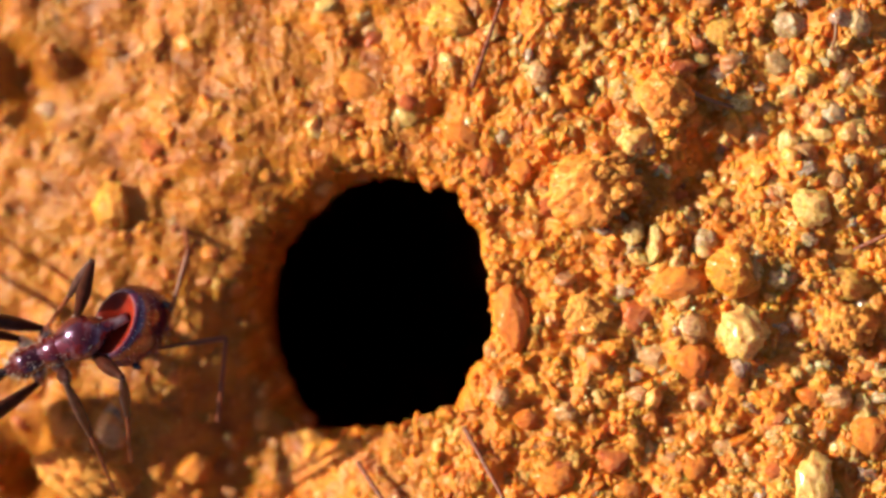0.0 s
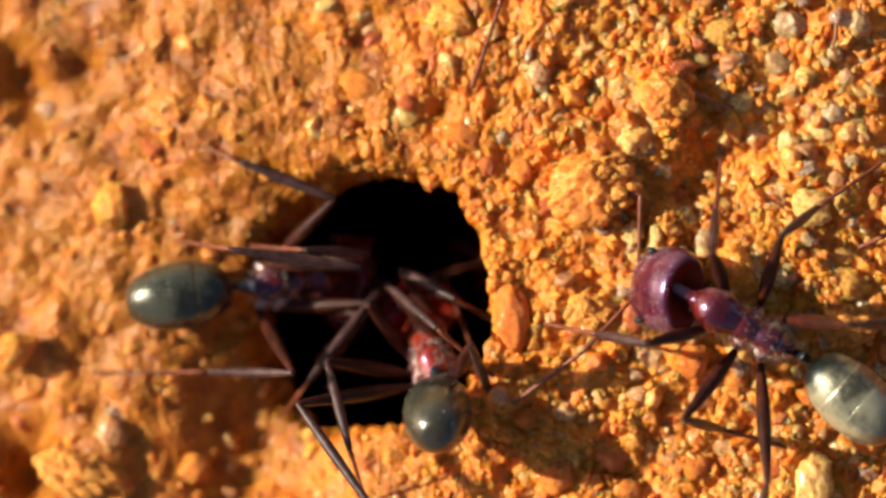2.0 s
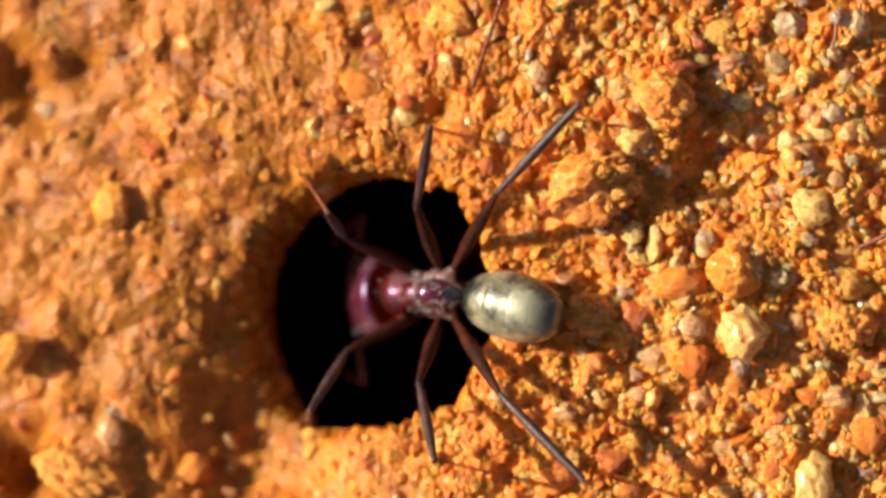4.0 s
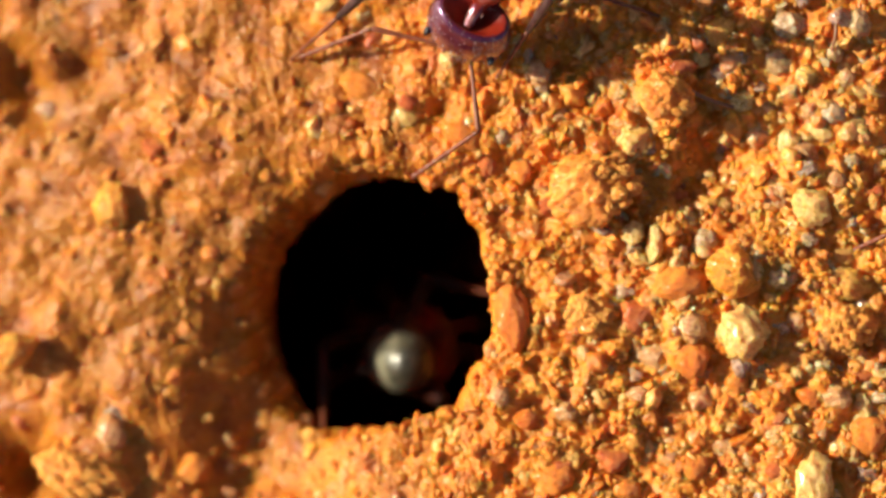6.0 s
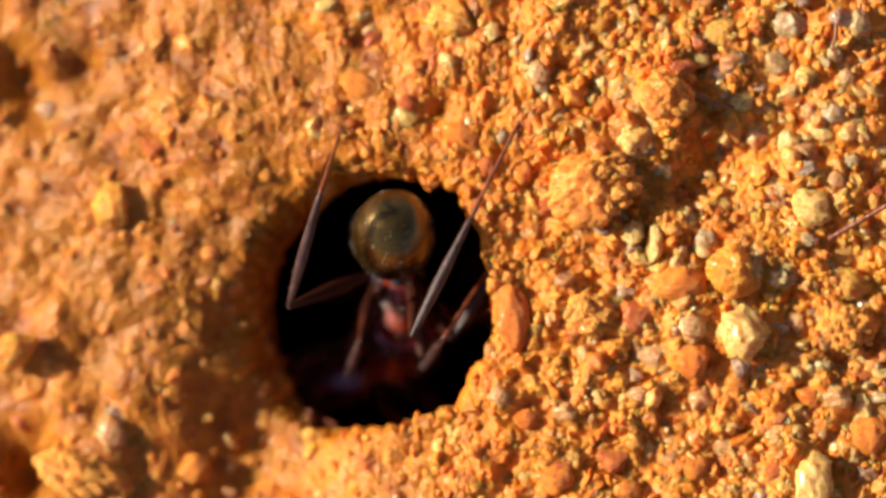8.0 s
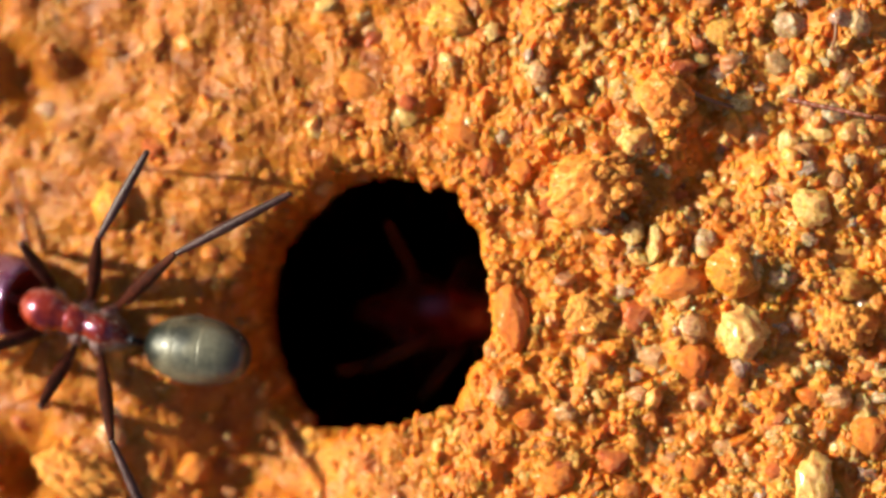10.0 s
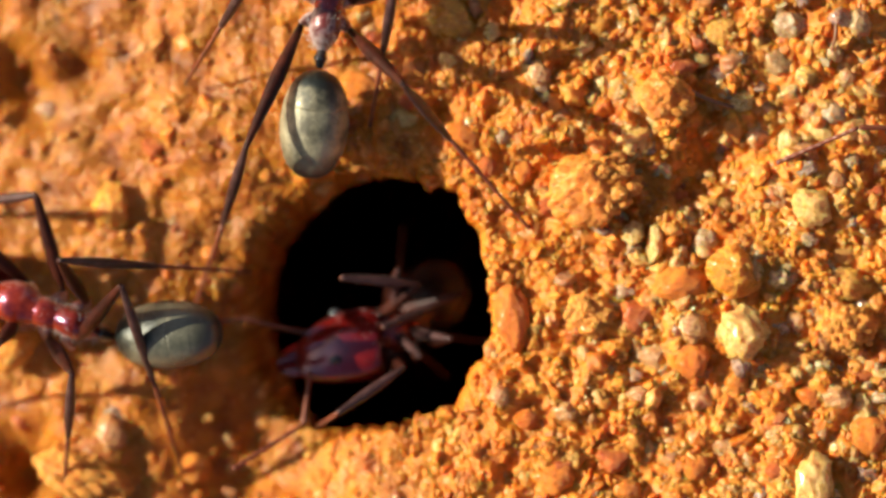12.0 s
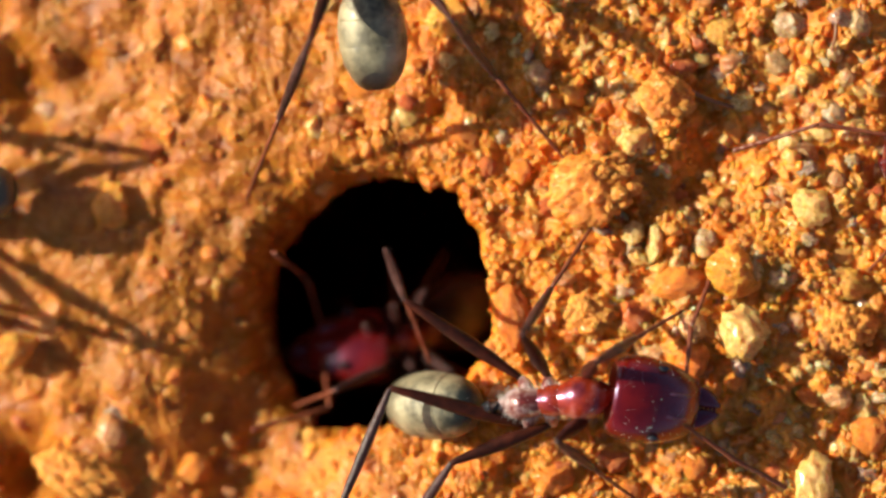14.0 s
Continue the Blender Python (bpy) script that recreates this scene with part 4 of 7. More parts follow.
def motions():
    """The ways of the ants, in mm and seconds."""
    first = build_ant()
    gaits = [Gait(first)] + [Gait(copied_ant(first)) for _ in range(8)]
    for gait, nod in zip(gaits, (53, 66, 52, 60)):
        gait.nod = nod
    gait = gaits[0]
    tagged(gait.ant, "dark red ant with green-black hind body walking into the hole", "ant", "ants at the nest hole")
    gait.at(0.0, (-8.86, -2.04, 0.90), (-11.74, -3.31, 0.29), (-7.25, -2.29, -1.37), (-14.42, -4.57, -0.37),
            (((-7.11, -1.19, -0.55), (-6.86, 0.24, -1.18)), ((-6.91, -2.54, -0.50), (-5.98, -4.21, -0.97))),
            (((-9.33, -0.74), (-11.37, -3.10, -2.67)), ((-8.72, -3.15), (-8.34, -6.16, -1.98)), ((-12.18, -1.80), (-14.09, 1.70, -3.34)), ((-9.87, -3.43), (-8.56, -7.10, -1.99)), ((-13.88, -1.81), (-17.22, 2.24, -3.82)), ((-12.49, -4.83), (-14.95, -9.50, -3.56))))
    gait.at(0.2, (-8.04, -1.70, 0.80), (-10.83, -2.71, 0.41), (-6.38, -1.88, -1.27), (-13.42, -4.26, -0.12),
            (((-6.15, -0.44, -0.32), (-6.22, 0.32, -1.03)), ((-5.47, -2.39, -0.16), (-5.11, -3.75, -0.78))),
            (((-8.62, -0.21), (-10.51, -2.66, -2.46)), ((-8.04, -2.54), (-5.80, -4.49, -3.17)), ((-9.95, -0.14), (-13.96, 0.67, -3.31)), ((-9.33, -3.30), (-8.59, -7.15, -2.00)), ((-12.80, -1.20), (-17.17, 1.78, -3.82)), ((-11.87, -3.92), (-14.68, -8.38, -3.49))))
    gait.at(0.5, (-5.36, -1.55, 0.65), (-8.48, -2.37, 0.89), (-3.77, -1.80, -1.39), (-11.73, -3.87, 0.39),
            (((-4.18, 0.24, 0.12), (-2.79, -0.44, -1.82)), ((-3.28, -2.38, 0.29), (-3.07, -4.16, -1.86))),
            (((-5.83, -0.06), (-8.00, -2.25, -2.04)), ((-4.73, -2.47), (-4.58, -5.55, -2.96)), ((-7.05, 0.54), (-10.93, -0.50, -2.56)), ((-5.83, -2.38), (-7.08, -6.16, -2.37)), ((-11.56, -0.14), (-16.36, -2.44, -3.82)), ((-8.04, -3.11), (-11.07, -7.38, -2.91))))
    gait.at(1.0, (-4.57, -0.96, -0.46), (-7.63, -1.71, 0.02), (-3.18, -1.35, -2.08), (-10.80, -2.99, -0.17),
            (((-3.13, -0.13, 0.32), (-3.14, 1.61, -1.88)), ((-2.90, -2.23, 0.36), (-1.89, -2.27, -2.67))),
            (((-5.30, 0.09), (-7.60, -1.97, -2.06)), ((-4.73, -1.18), (-4.89, -4.25, -3.02)), ((-5.91, 1.06), (-9.76, -0.01, -2.28)), ((-5.38, -2.16), (-6.10, -6.08, -2.95)), ((-8.04, 0.47), (-12.21, -2.67, -2.87)), ((-6.51, -3.32), (-10.46, -6.78, -2.86))))
    gait.at(1.5, (-4.01, -0.56, -1.94), (-6.61, -1.04, -0.63), (-2.96, -0.83, -4.14), (-9.74, -1.95, -1.19),
            (((-3.07, 0.41, -4.01), (-2.36, 0.61, -5.92)), ((-2.60, -2.14, -4.01), (-1.75, -2.74, -5.92))),
            (((-3.57, 0.58), (-2.81, -0.44, -2.82)), ((-3.65, -0.81), (-4.57, -4.73, -2.95)), ((-5.53, 0.84), (-10.27, -0.56, -2.40)), ((-4.25, -2.08), (-5.20, -5.97, -3.09)), ((-5.61, 1.14), (-10.52, -0.55, -2.46)), ((-5.91, -3.28), (-10.29, -6.73, -2.64))))
    gait.at(2.0, (-3.20, -0.90, -3.17), (-4.80, -0.97, -1.53), (-2.45, -1.22, -4.82), (-7.55, -1.32, -1.21),
            (((-2.77, 0.02, -4.68), (-2.00, 0.12, -6.57)), ((-2.67, -2.57, -4.68), (-1.87, -3.28, -6.57))),
            (((-2.00, -0.16), (-5.22, 0.09, -1.82)), ((-2.15, -1.78), (-2.83, -2.75, -3.82)), ((-2.90, 1.33), (-7.80, 3.28, -1.72)), ((-2.00, -1.45), (-4.42, -4.62, -2.92)), ((-2.21, -0.49), (-7.28, 0.23, -1.85)), ((-3.95, -3.27), (-9.50, -3.33, -2.23))))
    gait.at(2.2, (-3.00, -1.19, -4.64), (-4.24, -0.84, -2.68), (-2.25, -1.55, -6.52), (-6.64, -0.77, -1.23),
            (((-1.79, -0.35, -6.39), (-1.03, -0.28, -8.34)), ((-2.50, -2.85, -6.39), (-1.95, -3.55, -8.34))),
            (((-2.21, -0.44), (-1.31, 0.02, -5.58)), ((-2.21, -1.98), (-1.62, -2.63, -5.62)), ((-1.44, 0.48), (-6.58, 1.68, -1.57)), ((-2.75, 1.83), (-6.53, 2.54, -1.38)), ((-3.44, -0.06), (-4.07, 0.17, -4.04)), ((-3.75, -3.55), (-8.71, -2.55, -2.10))))
    gait.at(2.5, (-1.97, -1.89, -8.67), (-3.11, -1.58, -6.46), (-1.19, -2.23, -10.56), (-4.99, -1.41, -4.82),
            (((-0.74, -1.03, -10.43), (0.04, -0.94, -12.37)), ((-1.41, -3.54, -10.43), (-0.84, -4.22, -12.37))),
            (((-1.54, -1.30), (-0.86, -0.69, -8.56)), ((-1.89, -2.61), (-1.61, -3.48, -8.56)), ((-2.27, -0.73), (-2.20, 0.22, -8.56)), ((-2.81, -2.73), (-3.23, -3.60, -8.56)), ((-3.15, -0.36), (-3.74, 0.73, -8.56)), ((-3.76, -2.62), (-4.82, -3.27, -8.56))))
    gait.at(2.7, (0.26, -1.91, -10.38), (-0.70, -1.73, -8.80), (0.91, -1.93, -12.30), (-2.27, -1.56, -7.72),
            (((1.24, -0.66, -12.18), (1.89, -0.28, -14.19)), ((0.77, -3.21, -12.18), (1.27, -3.63, -14.19))),
            (((0.74, -1.31), (1.37, -0.65, -10.59)), ((0.50, -2.64), (0.84, -3.48, -10.59)), ((-0.03, -0.80), (-0.04, 0.16, -10.59)), ((-0.41, -2.84), (-0.76, -3.73, -10.59)), ((-0.94, -0.50), (-1.61, 0.54, -10.59)), ((-1.36, -2.80), (-2.37, -3.53, -10.59))))
    gait.at(3.0, (2.59, -1.98, -16.13), (1.90, -1.95, -13.99), (2.96, -2.00, -18.10), (1.23, -1.61, -12.26),
            (((3.07, -0.71, -17.99), (3.42, -0.33, -20.06)), ((2.95, -3.30, -17.99), (3.26, -3.72, -20.06))),
            (((3.13, -1.33), (3.66, -0.59, -16.06)), ((3.07, -2.68), (3.53, -3.47, -16.06)), ((2.29, -0.93), (2.16, 0.02, -16.06)), ((2.20, -3.00), (1.98, -3.93, -16.06)), ((1.36, -0.75), (0.54, 0.19, -16.06)), ((1.25, -3.09), (0.35, -3.95, -16.06))))
    gait.at(4.2, (3.92, -1.12, -40.05), (3.30, -1.11, -37.60), (4.15, -1.13, -42.04), (3.26, -1.09, -35.10),
            (((4.22, 0.16, -41.94), (4.45, 0.55, -44.02)), ((4.14, -2.43, -41.94), (4.34, -2.84, -44.02))),
            (((4.48, -0.47), (5.00, 0.28, -39.82)), ((4.44, -1.82), (4.91, -2.60, -39.82)), ((3.64, -0.08), (3.49, 0.87, -39.82)), ((3.58, -2.15), (3.37, -3.09, -39.82)), ((2.70, 0.08), (1.87, 1.01, -39.82)), ((2.63, -2.25), (1.75, -3.13, -39.82))))
    gait = gaits[1]
    tagged(gait.ant, "dark red ant climbing head first into the hole", "ant", "ants at the nest hole")
    gait.at(0.0, (0.98, -9.61, 1.92), (1.42, -12.60, 1.62), (0.77, -7.95, -0.28), (1.72, -15.29, 1.41),
            (((-1.25, -7.30, 0.62), (-1.86, -6.29, -0.17)), ((1.73, -6.24, 1.01), (0.84, -5.23, 0.20))),
            (((-0.56, -9.45), (-2.41, -8.61, -0.69)), ((2.40, -9.00), (3.92, -7.66, 0.14)), ((-1.07, -11.44), (-3.09, -12.15, -0.75)), ((3.48, -10.76), (5.61, -10.85, 0.27)), ((-1.06, -13.57), (-2.76, -15.74, -0.70)), ((4.08, -12.80), (6.34, -14.38, 0.31))))
    gait.at(0.5, (0.68, -6.65, 1.88), (1.13, -9.71, 1.59), (0.51, -4.89, 0.56), (1.43, -12.47, 1.37),
            (((-1.55, -4.39, 0.58), (-1.80, -3.35, -1.66)), ((1.58, -3.34, 0.99), (0.05, -2.86, -1.40))),
            (((-1.40, -7.29), (-2.78, -4.72, -1.81)), ((2.47, -6.08), (3.34, -8.98, 0.12)), ((-2.00, -8.34), (-4.35, -11.54, -0.97)), ((3.36, -8.01), (5.42, -11.33, 0.28)), ((-2.15, -10.13), (-4.68, -14.65, -1.04)), ((4.10, -10.08), (6.84, -14.38, 0.38))))
    gait.at(1.0, (-0.66, -3.19, 0.70), (0.19, -6.01, 1.12), (-1.27, -1.80, -0.88), (1.20, -8.83, 1.35),
            (((-2.75, -2.26, 0.38), (-3.14, -3.03, -2.37)), ((0.36, -0.73, 0.84), (-0.90, -0.14, -2.03))),
            (((-2.22, -3.39), (-5.08, -4.67, -3.06)), ((-0.01, -2.49), (2.67, -3.79, 0.05)), ((-2.97, -4.39), (-2.63, -8.29, -0.74)), ((2.32, -3.03), (4.48, -6.25, 0.21)), ((-2.75, -7.75), (-3.87, -12.76, -0.87)), ((2.73, -4.41), (5.24, -8.81, 0.27))))
    gait.at(1.5, (-1.34, -2.24, -0.59), (-0.58, -3.93, 1.12), (-1.43, -0.90, -2.20), (-0.24, -6.76, 1.16),
            (((-2.15, -0.58, 0.48), (-2.83, 0.02, -3.82)), ((-0.63, -0.55, 0.71), (0.55, 0.70, -1.84))),
            (((-2.63, -1.78), (-3.44, -1.21, -3.42)), ((-0.43, -0.91), (0.02, -2.73, -2.40)), ((-3.98, -2.98), (-3.00, -6.76, -1.26)), ((-1.70, -1.40), (2.26, -2.61, 0.01)), ((-4.13, -4.80), (-1.20, -8.91, -0.43)), ((1.95, -3.70), (4.20, -8.22, 0.19))))
    gait.at(2.0, (-0.60, -1.89, -2.68), (-0.29, -3.06, -0.24), (-0.99, -1.07, -4.54), (-0.15, -4.55, 2.00),
            (((-2.30, -1.28, -4.41), (-3.03, -0.66, -6.32)), ((0.21, -0.61, -4.41), (0.25, 0.21, -6.32))),
            (((-2.00, -1.48), (-3.44, -3.05, -3.42)), ((-1.22, -0.43), (1.39, -1.93, -2.44)), ((-3.08, -2.97), (-2.06, -6.73, -0.82)), ((-1.73, -0.69), (1.74, -3.74, -0.08)), ((-3.83, -4.07), (-0.86, -8.14, -0.40)), ((0.71, -2.49), (0.32, -1.51, -2.37))))
    gait.at(2.2, (-0.50, -2.46, -4.87), (-0.43, -3.03, -2.46), (-0.69, -1.86, -6.70), (-0.81, -3.41, -0.12),
            (((-1.99, -2.06, -6.58), (-2.56, -1.59, -8.58)), ((0.55, -1.49, -6.58), (0.76, -0.84, -8.58))),
            (((-2.06, -1.99), (-2.23, -2.77, -4.72)), ((-0.37, -0.91), (0.25, -0.45, -5.38)), ((-2.22, -2.45), (-1.61, -2.77, -4.62)), ((-1.97, -0.63), (1.07, -3.17, -0.18)), ((-3.76, -3.62), (0.04, -6.94, -0.30)), ((0.55, -3.06), (0.71, -2.44, -3.32))))
    gait.at(2.5, (-0.45, -2.80, -6.66), (-0.65, -3.01, -4.19), (-0.54, -2.52, -8.67), (-1.09, -3.02, -1.75),
            (((-1.82, -2.20, -8.57), (-2.29, -1.86, -10.65)), ((0.72, -2.76, -8.57), (1.03, -2.60, -10.65))),
            (((-1.31, -1.85), (-1.00, -0.92, -6.54)), ((0.25, -1.85), (0.56, -1.24, -6.34)), ((-1.46, -4.03), (-1.30, -4.31, -4.58)), ((-1.93, -0.84), (2.19, -4.19, -0.02)), ((-2.32, -4.62), (2.40, -6.40, 0.01)), ((0.56, -3.09), (1.02, -2.45, -4.28))))
    gait.at(3.0, (-0.06, -3.20, -10.61), (-0.13, -3.30, -8.12), (-0.15, -2.91, -12.62), (-0.40, -3.22, -5.56),
            (((-1.46, -2.93, -12.52), (-1.93, -2.70, -14.60)), ((1.14, -2.80, -12.52), (1.47, -2.53, -14.60))),
            (((-0.81, -2.43), (-1.60, -1.97, -10.37)), ((0.54, -2.36), (1.27, -1.83, -10.37)), ((-1.13, -3.30), (-2.06, -3.53, -10.37)), ((0.10, -1.90), (2.58, -4.72, 0.03)), ((-1.66, -4.61), (2.41, -7.42, 0.02)), ((1.12, -4.14), (2.06, -4.94, -10.37))))
    gait.at(3.4, (1.93, -2.64, -16.19), (1.57, -2.77, -13.73), (1.95, -2.67, -18.19), (1.23, -2.89, -11.26),
            (((1.65, -1.42, -18.09), (1.57, -1.06, -20.19)), ((2.26, -3.94, -18.09), (2.38, -4.36, -20.19))),
            (((2.42, -1.85), (2.72, -0.99, -15.96)), ((2.74, -3.16), (3.40, -3.78, -15.96)), ((1.50, -1.70), (1.10, -0.82, -15.96)), ((2.00, -3.71), (2.05, -4.67, -15.96)), ((0.55, -1.79), (-0.49, -1.12, -15.96)), ((1.11, -4.07), (0.49, -5.14, -15.96))))
    gait.at(4.5, (4.12, -1.18, -50.05), (3.48, -1.17, -47.60), (4.36, -1.19, -52.04), (3.43, -1.15, -45.10),
            (((4.44, 0.11, -51.94), (4.67, 0.49, -54.02)), ((4.36, -2.49, -51.94), (4.57, -2.90, -54.02))),
            (((4.67, -0.52), (5.19, 0.23, -49.82)), ((4.63, -1.87), (5.11, -2.65, -49.82)), ((3.83, -0.14), (3.68, 0.81, -49.82)), ((3.77, -2.21), (3.56, -3.15, -49.82)), ((2.89, 0.02), (2.06, 0.95, -49.82)), ((2.82, -2.31), (1.94, -3.19, -49.82))))
    gait = gaits[2]
    tagged(gait.ant, "purple-red ant with grey-green hind body crossing the pebbles", "ant", "ants at the nest hole")
    gait.at(0.0, (19.95, -2.93, 2.86), (22.65, -4.70, 2.51), (18.77, -2.23, 0.56), (24.91, -6.19, 2.26),
            (((17.92, -3.23, 0.70), (16.91, -3.10, -1.15)), ((19.35, -1.06, 0.70), (18.78, -0.26, -1.15))),
            (((18.89, -4.03), (17.04, -4.84, 0.78)), ((20.54, -1.52), (20.55, 0.51, 0.78)), ((20.04, -5.74), (19.22, -7.71, 0.78)), ((22.57, -1.89), (24.05, -0.36, 0.78)), ((21.63, -7.14), (22.12, -9.86, 0.78)), ((24.49, -2.80), (27.17, -2.17, 0.78))))
    gait.at(0.5, (14.14, -2.27, 2.86), (16.68, -4.34, 2.51), (12.78, -1.33, 0.69), (18.56, -6.19, 2.26),
            (((11.21, -2.95, 1.70), (10.37, -3.56, 0.95)), ((10.99, -0.68, 1.69), (9.19, 0.76, 0.87))),
            (((12.07, -4.87), (9.85, -3.09, 0.55)), ((14.89, -0.94), (15.11, 1.07, 0.78)), ((13.96, -5.08), (12.94, -6.96, 0.72)), ((16.86, -1.52), (18.50, -0.14, 0.78)), ((15.40, -6.64), (15.61, -9.39, 0.78)), ((18.68, -2.61), (21.42, -2.26, 0.78))))
    gait.at(0.8, (12.02, -1.53, 2.75), (13.83, -3.89, 2.51), (10.34, -0.28, 0.98), (15.60, -5.97, 2.26),
            (((8.63, -2.21, 1.54), (6.66, -2.75, 0.72)), ((10.18, 0.91, 1.64), (8.29, 1.51, 0.82))),
            (((10.30, -3.09), (7.89, -1.55, 0.49)), ((12.96, 0.01), (15.44, 1.79, 0.81)), ((10.30, -4.87), (6.66, -5.76, 0.37)), ((14.87, -2.05), (17.31, 0.99, 0.81)), ((11.78, -6.64), (10.68, -11.56, 0.61)), ((16.27, -2.79), (19.01, -3.07, 0.78))))
    gait.at(1.0, (10.55, -1.75, 2.66), (12.19, -4.19, 2.41), (8.86, -0.61, 0.82), (13.90, -6.41, 2.26),
            (((7.04, -1.54, 1.44), (4.17, -2.20, 0.54)), ((9.81, 1.72, 1.61), (7.67, 1.95, 0.78))),
            (((9.05, -2.33), (6.62, -0.78, 0.44)), ((11.48, 0.61), (13.81, 2.56, 0.80)), ((8.90, -3.69), (5.33, -4.89, 0.28)), ((13.40, -1.76), (15.82, 1.29, 0.81)), ((10.38, -6.43), (8.36, -11.03, 0.47)), ((14.43, -3.53), (19.45, -2.52, 0.81))))
    gait.at(1.5, (8.76, -0.87, 2.55), (10.65, -3.16, 2.32), (6.98, 0.31, 0.79), (12.06, -5.68, 2.15),
            (((4.89, -0.61, 1.30), (3.01, 0.01, 0.44)), ((8.26, 2.81, 1.52), (6.03, 2.52, 0.68))),
            (((7.57, -1.47), (5.66, 0.73, 0.30)), ((9.71, 0.31), (11.77, 2.53, 0.68)), ((7.09, -3.72), (8.06, -7.49, 0.45)), ((11.78, -1.24), (14.27, 1.74, 0.81)), ((9.15, -6.24), (8.48, -11.24, 0.48)), ((12.22, -2.35), (17.27, -3.08, 0.81))))
    gait.at(2.0, (6.46, -1.24, 2.41), (9.28, -2.76, 2.23), (4.45, -0.73, 0.56), (11.70, -4.79, 2.13),
            (((3.44, -2.96, 1.18), (1.17, -4.60, 0.24)), ((5.22, 2.05, 1.32), (3.01, 1.63, 0.44))),
            (((5.36, -2.43), (2.48, -1.94, 0.04)), ((7.06, -0.31), (7.40, 2.65, 0.05)), ((6.24, -4.43), (9.98, -5.51, 0.57)), ((8.76, 0.36), (11.98, 2.54, 0.69)), ((8.39, -6.06), (7.84, -11.09, 0.44)), ((10.38, -1.95), (15.45, -1.85, 0.81))))
    gait.at(2.5, (4.79, -0.55, 2.29), (7.81, -1.79, 2.14), (2.90, -0.13, 0.26), (10.47, -3.36, 2.06),
            (((1.58, -1.92, 0.99), (0.77, -0.89, -0.81)), ((1.95, 2.22, 1.03), (0.29, 0.67, -1.37))),
            (((4.69, -1.56), (1.90, -0.67, -0.03)), ((5.50, 0.53), (3.96, 3.05, 0.23)), ((4.32, -3.25), (4.68, -7.11, 0.23)), ((7.72, 1.57), (11.60, 1.23, 0.67)), ((7.28, -5.32), (8.75, -10.17, 0.49)), ((8.12, -0.52), (13.04, 0.65, 0.75))))
    gait.at(3.0, (1.55, -0.40, 1.02), (4.80, -1.22, 1.97), (0.75, -0.29, -0.95), (8.09, -2.38, 1.91),
            (((-0.28, -1.55, 0.76), (-0.55, -2.11, -1.48)), ((0.36, 1.36, 0.84), (0.54, 2.04, 0.16))),
            (((1.25, -1.71), (0.55, -1.58, -1.84)), ((2.02, 0.94), (-0.89, 1.55, -1.53)), ((2.39, -3.03), (5.63, -5.15, 0.30)), ((3.21, 0.49), (5.88, 3.28, 0.42)), ((4.81, -3.55), (8.69, -6.78, 0.49)), ((7.03, 0.24), (12.08, 0.08, 0.70))))
    gait.at(3.2, (0.54, -0.52, 0.70), (3.80, -1.27, 1.89), (-0.24, -0.44, -1.30), (7.08, -2.21, 1.85),
            (((-1.25, -1.78, 0.62), (-1.43, -2.58, -2.60)), ((-0.66, 1.51, 0.70), (-0.82, 2.29, -1.52))),
            (((0.09, -1.77), (-0.67, -1.81, -2.50)), ((0.98, 1.06), (0.09, 1.07, -1.39)), ((2.02, -2.96), (5.11, -5.29, 0.26)), ((2.62, 0.61), (5.35, 3.33, 0.42)), ((4.25, -3.55), (8.22, -6.66, 0.46)), ((5.87, 0.16), (10.91, 0.36, 0.63))))
    gait.at(4.0, (-1.44, -1.21, -2.80), (0.09, -1.19, -0.19), (-2.23, -1.38, -4.72), (2.84, -1.77, 1.23),
            (((-2.32, -2.70, -4.59), (-3.00, -3.25, -6.55)), ((-2.36, -0.10, -4.59), (-3.05, 0.15, -6.55))),
            (((-2.55, -2.72), (-3.63, -4.44, -2.27)), ((-2.59, 0.28), (-3.72, 1.96, -1.06)), ((-0.64, -3.50), (-0.21, -5.59, -0.42)), ((-0.70, 1.10), (-0.33, 3.21, -0.43)), ((1.46, -3.77), (3.39, -5.74, 0.09)), ((1.39, 1.43), (3.26, 3.46, 0.09))))
    gait.at(4.7, (-1.47, -1.86, -6.10), (-0.68, -1.75, -3.50), (-1.96, -2.04, -8.17), (0.85, -2.02, -1.10),
            (((-1.74, -3.33, -8.06), (-2.07, -3.88, -10.10)), ((-2.32, -0.80, -8.06), (-2.82, -0.56, -10.10))),
            (((-1.76, -2.65), (-2.07, -3.51, -5.80)), ((-2.05, -1.33), (-2.71, -0.70, -5.80)), ((-0.84, -2.81), (-0.46, -3.70, -5.80)), ((-1.30, -0.79), (-1.33, 0.17, -5.80)), ((0.11, -2.74), (1.14, -3.43, -5.80)), ((-0.41, -0.45), (0.23, 0.61, -5.80))))
    gait.at(5.3, (-0.37, -2.48, -6.05), (0.25, -2.29, -3.68), (-0.70, -2.51, -8.10), (-0.21, -1.80, -1.33),
            (((-0.44, -3.78, -7.99), (-0.63, -4.20, -10.07)), ((-1.04, -1.25, -7.99), (-1.42, -0.89, -10.07))),
            (((-0.74, -3.24), (-1.04, -4.10, -5.86)), ((-2.23, 0.64), (0.71, 0.02, -4.32)), ((-3.48, -3.09), (-4.71, -6.73, -2.46)), ((-0.30, -1.38), (-0.35, -0.42, -5.86)), ((-0.99, -4.01), (-3.86, -0.59, -2.01)), ((-2.23, 0.33), (2.85, 0.00, 0.08))))
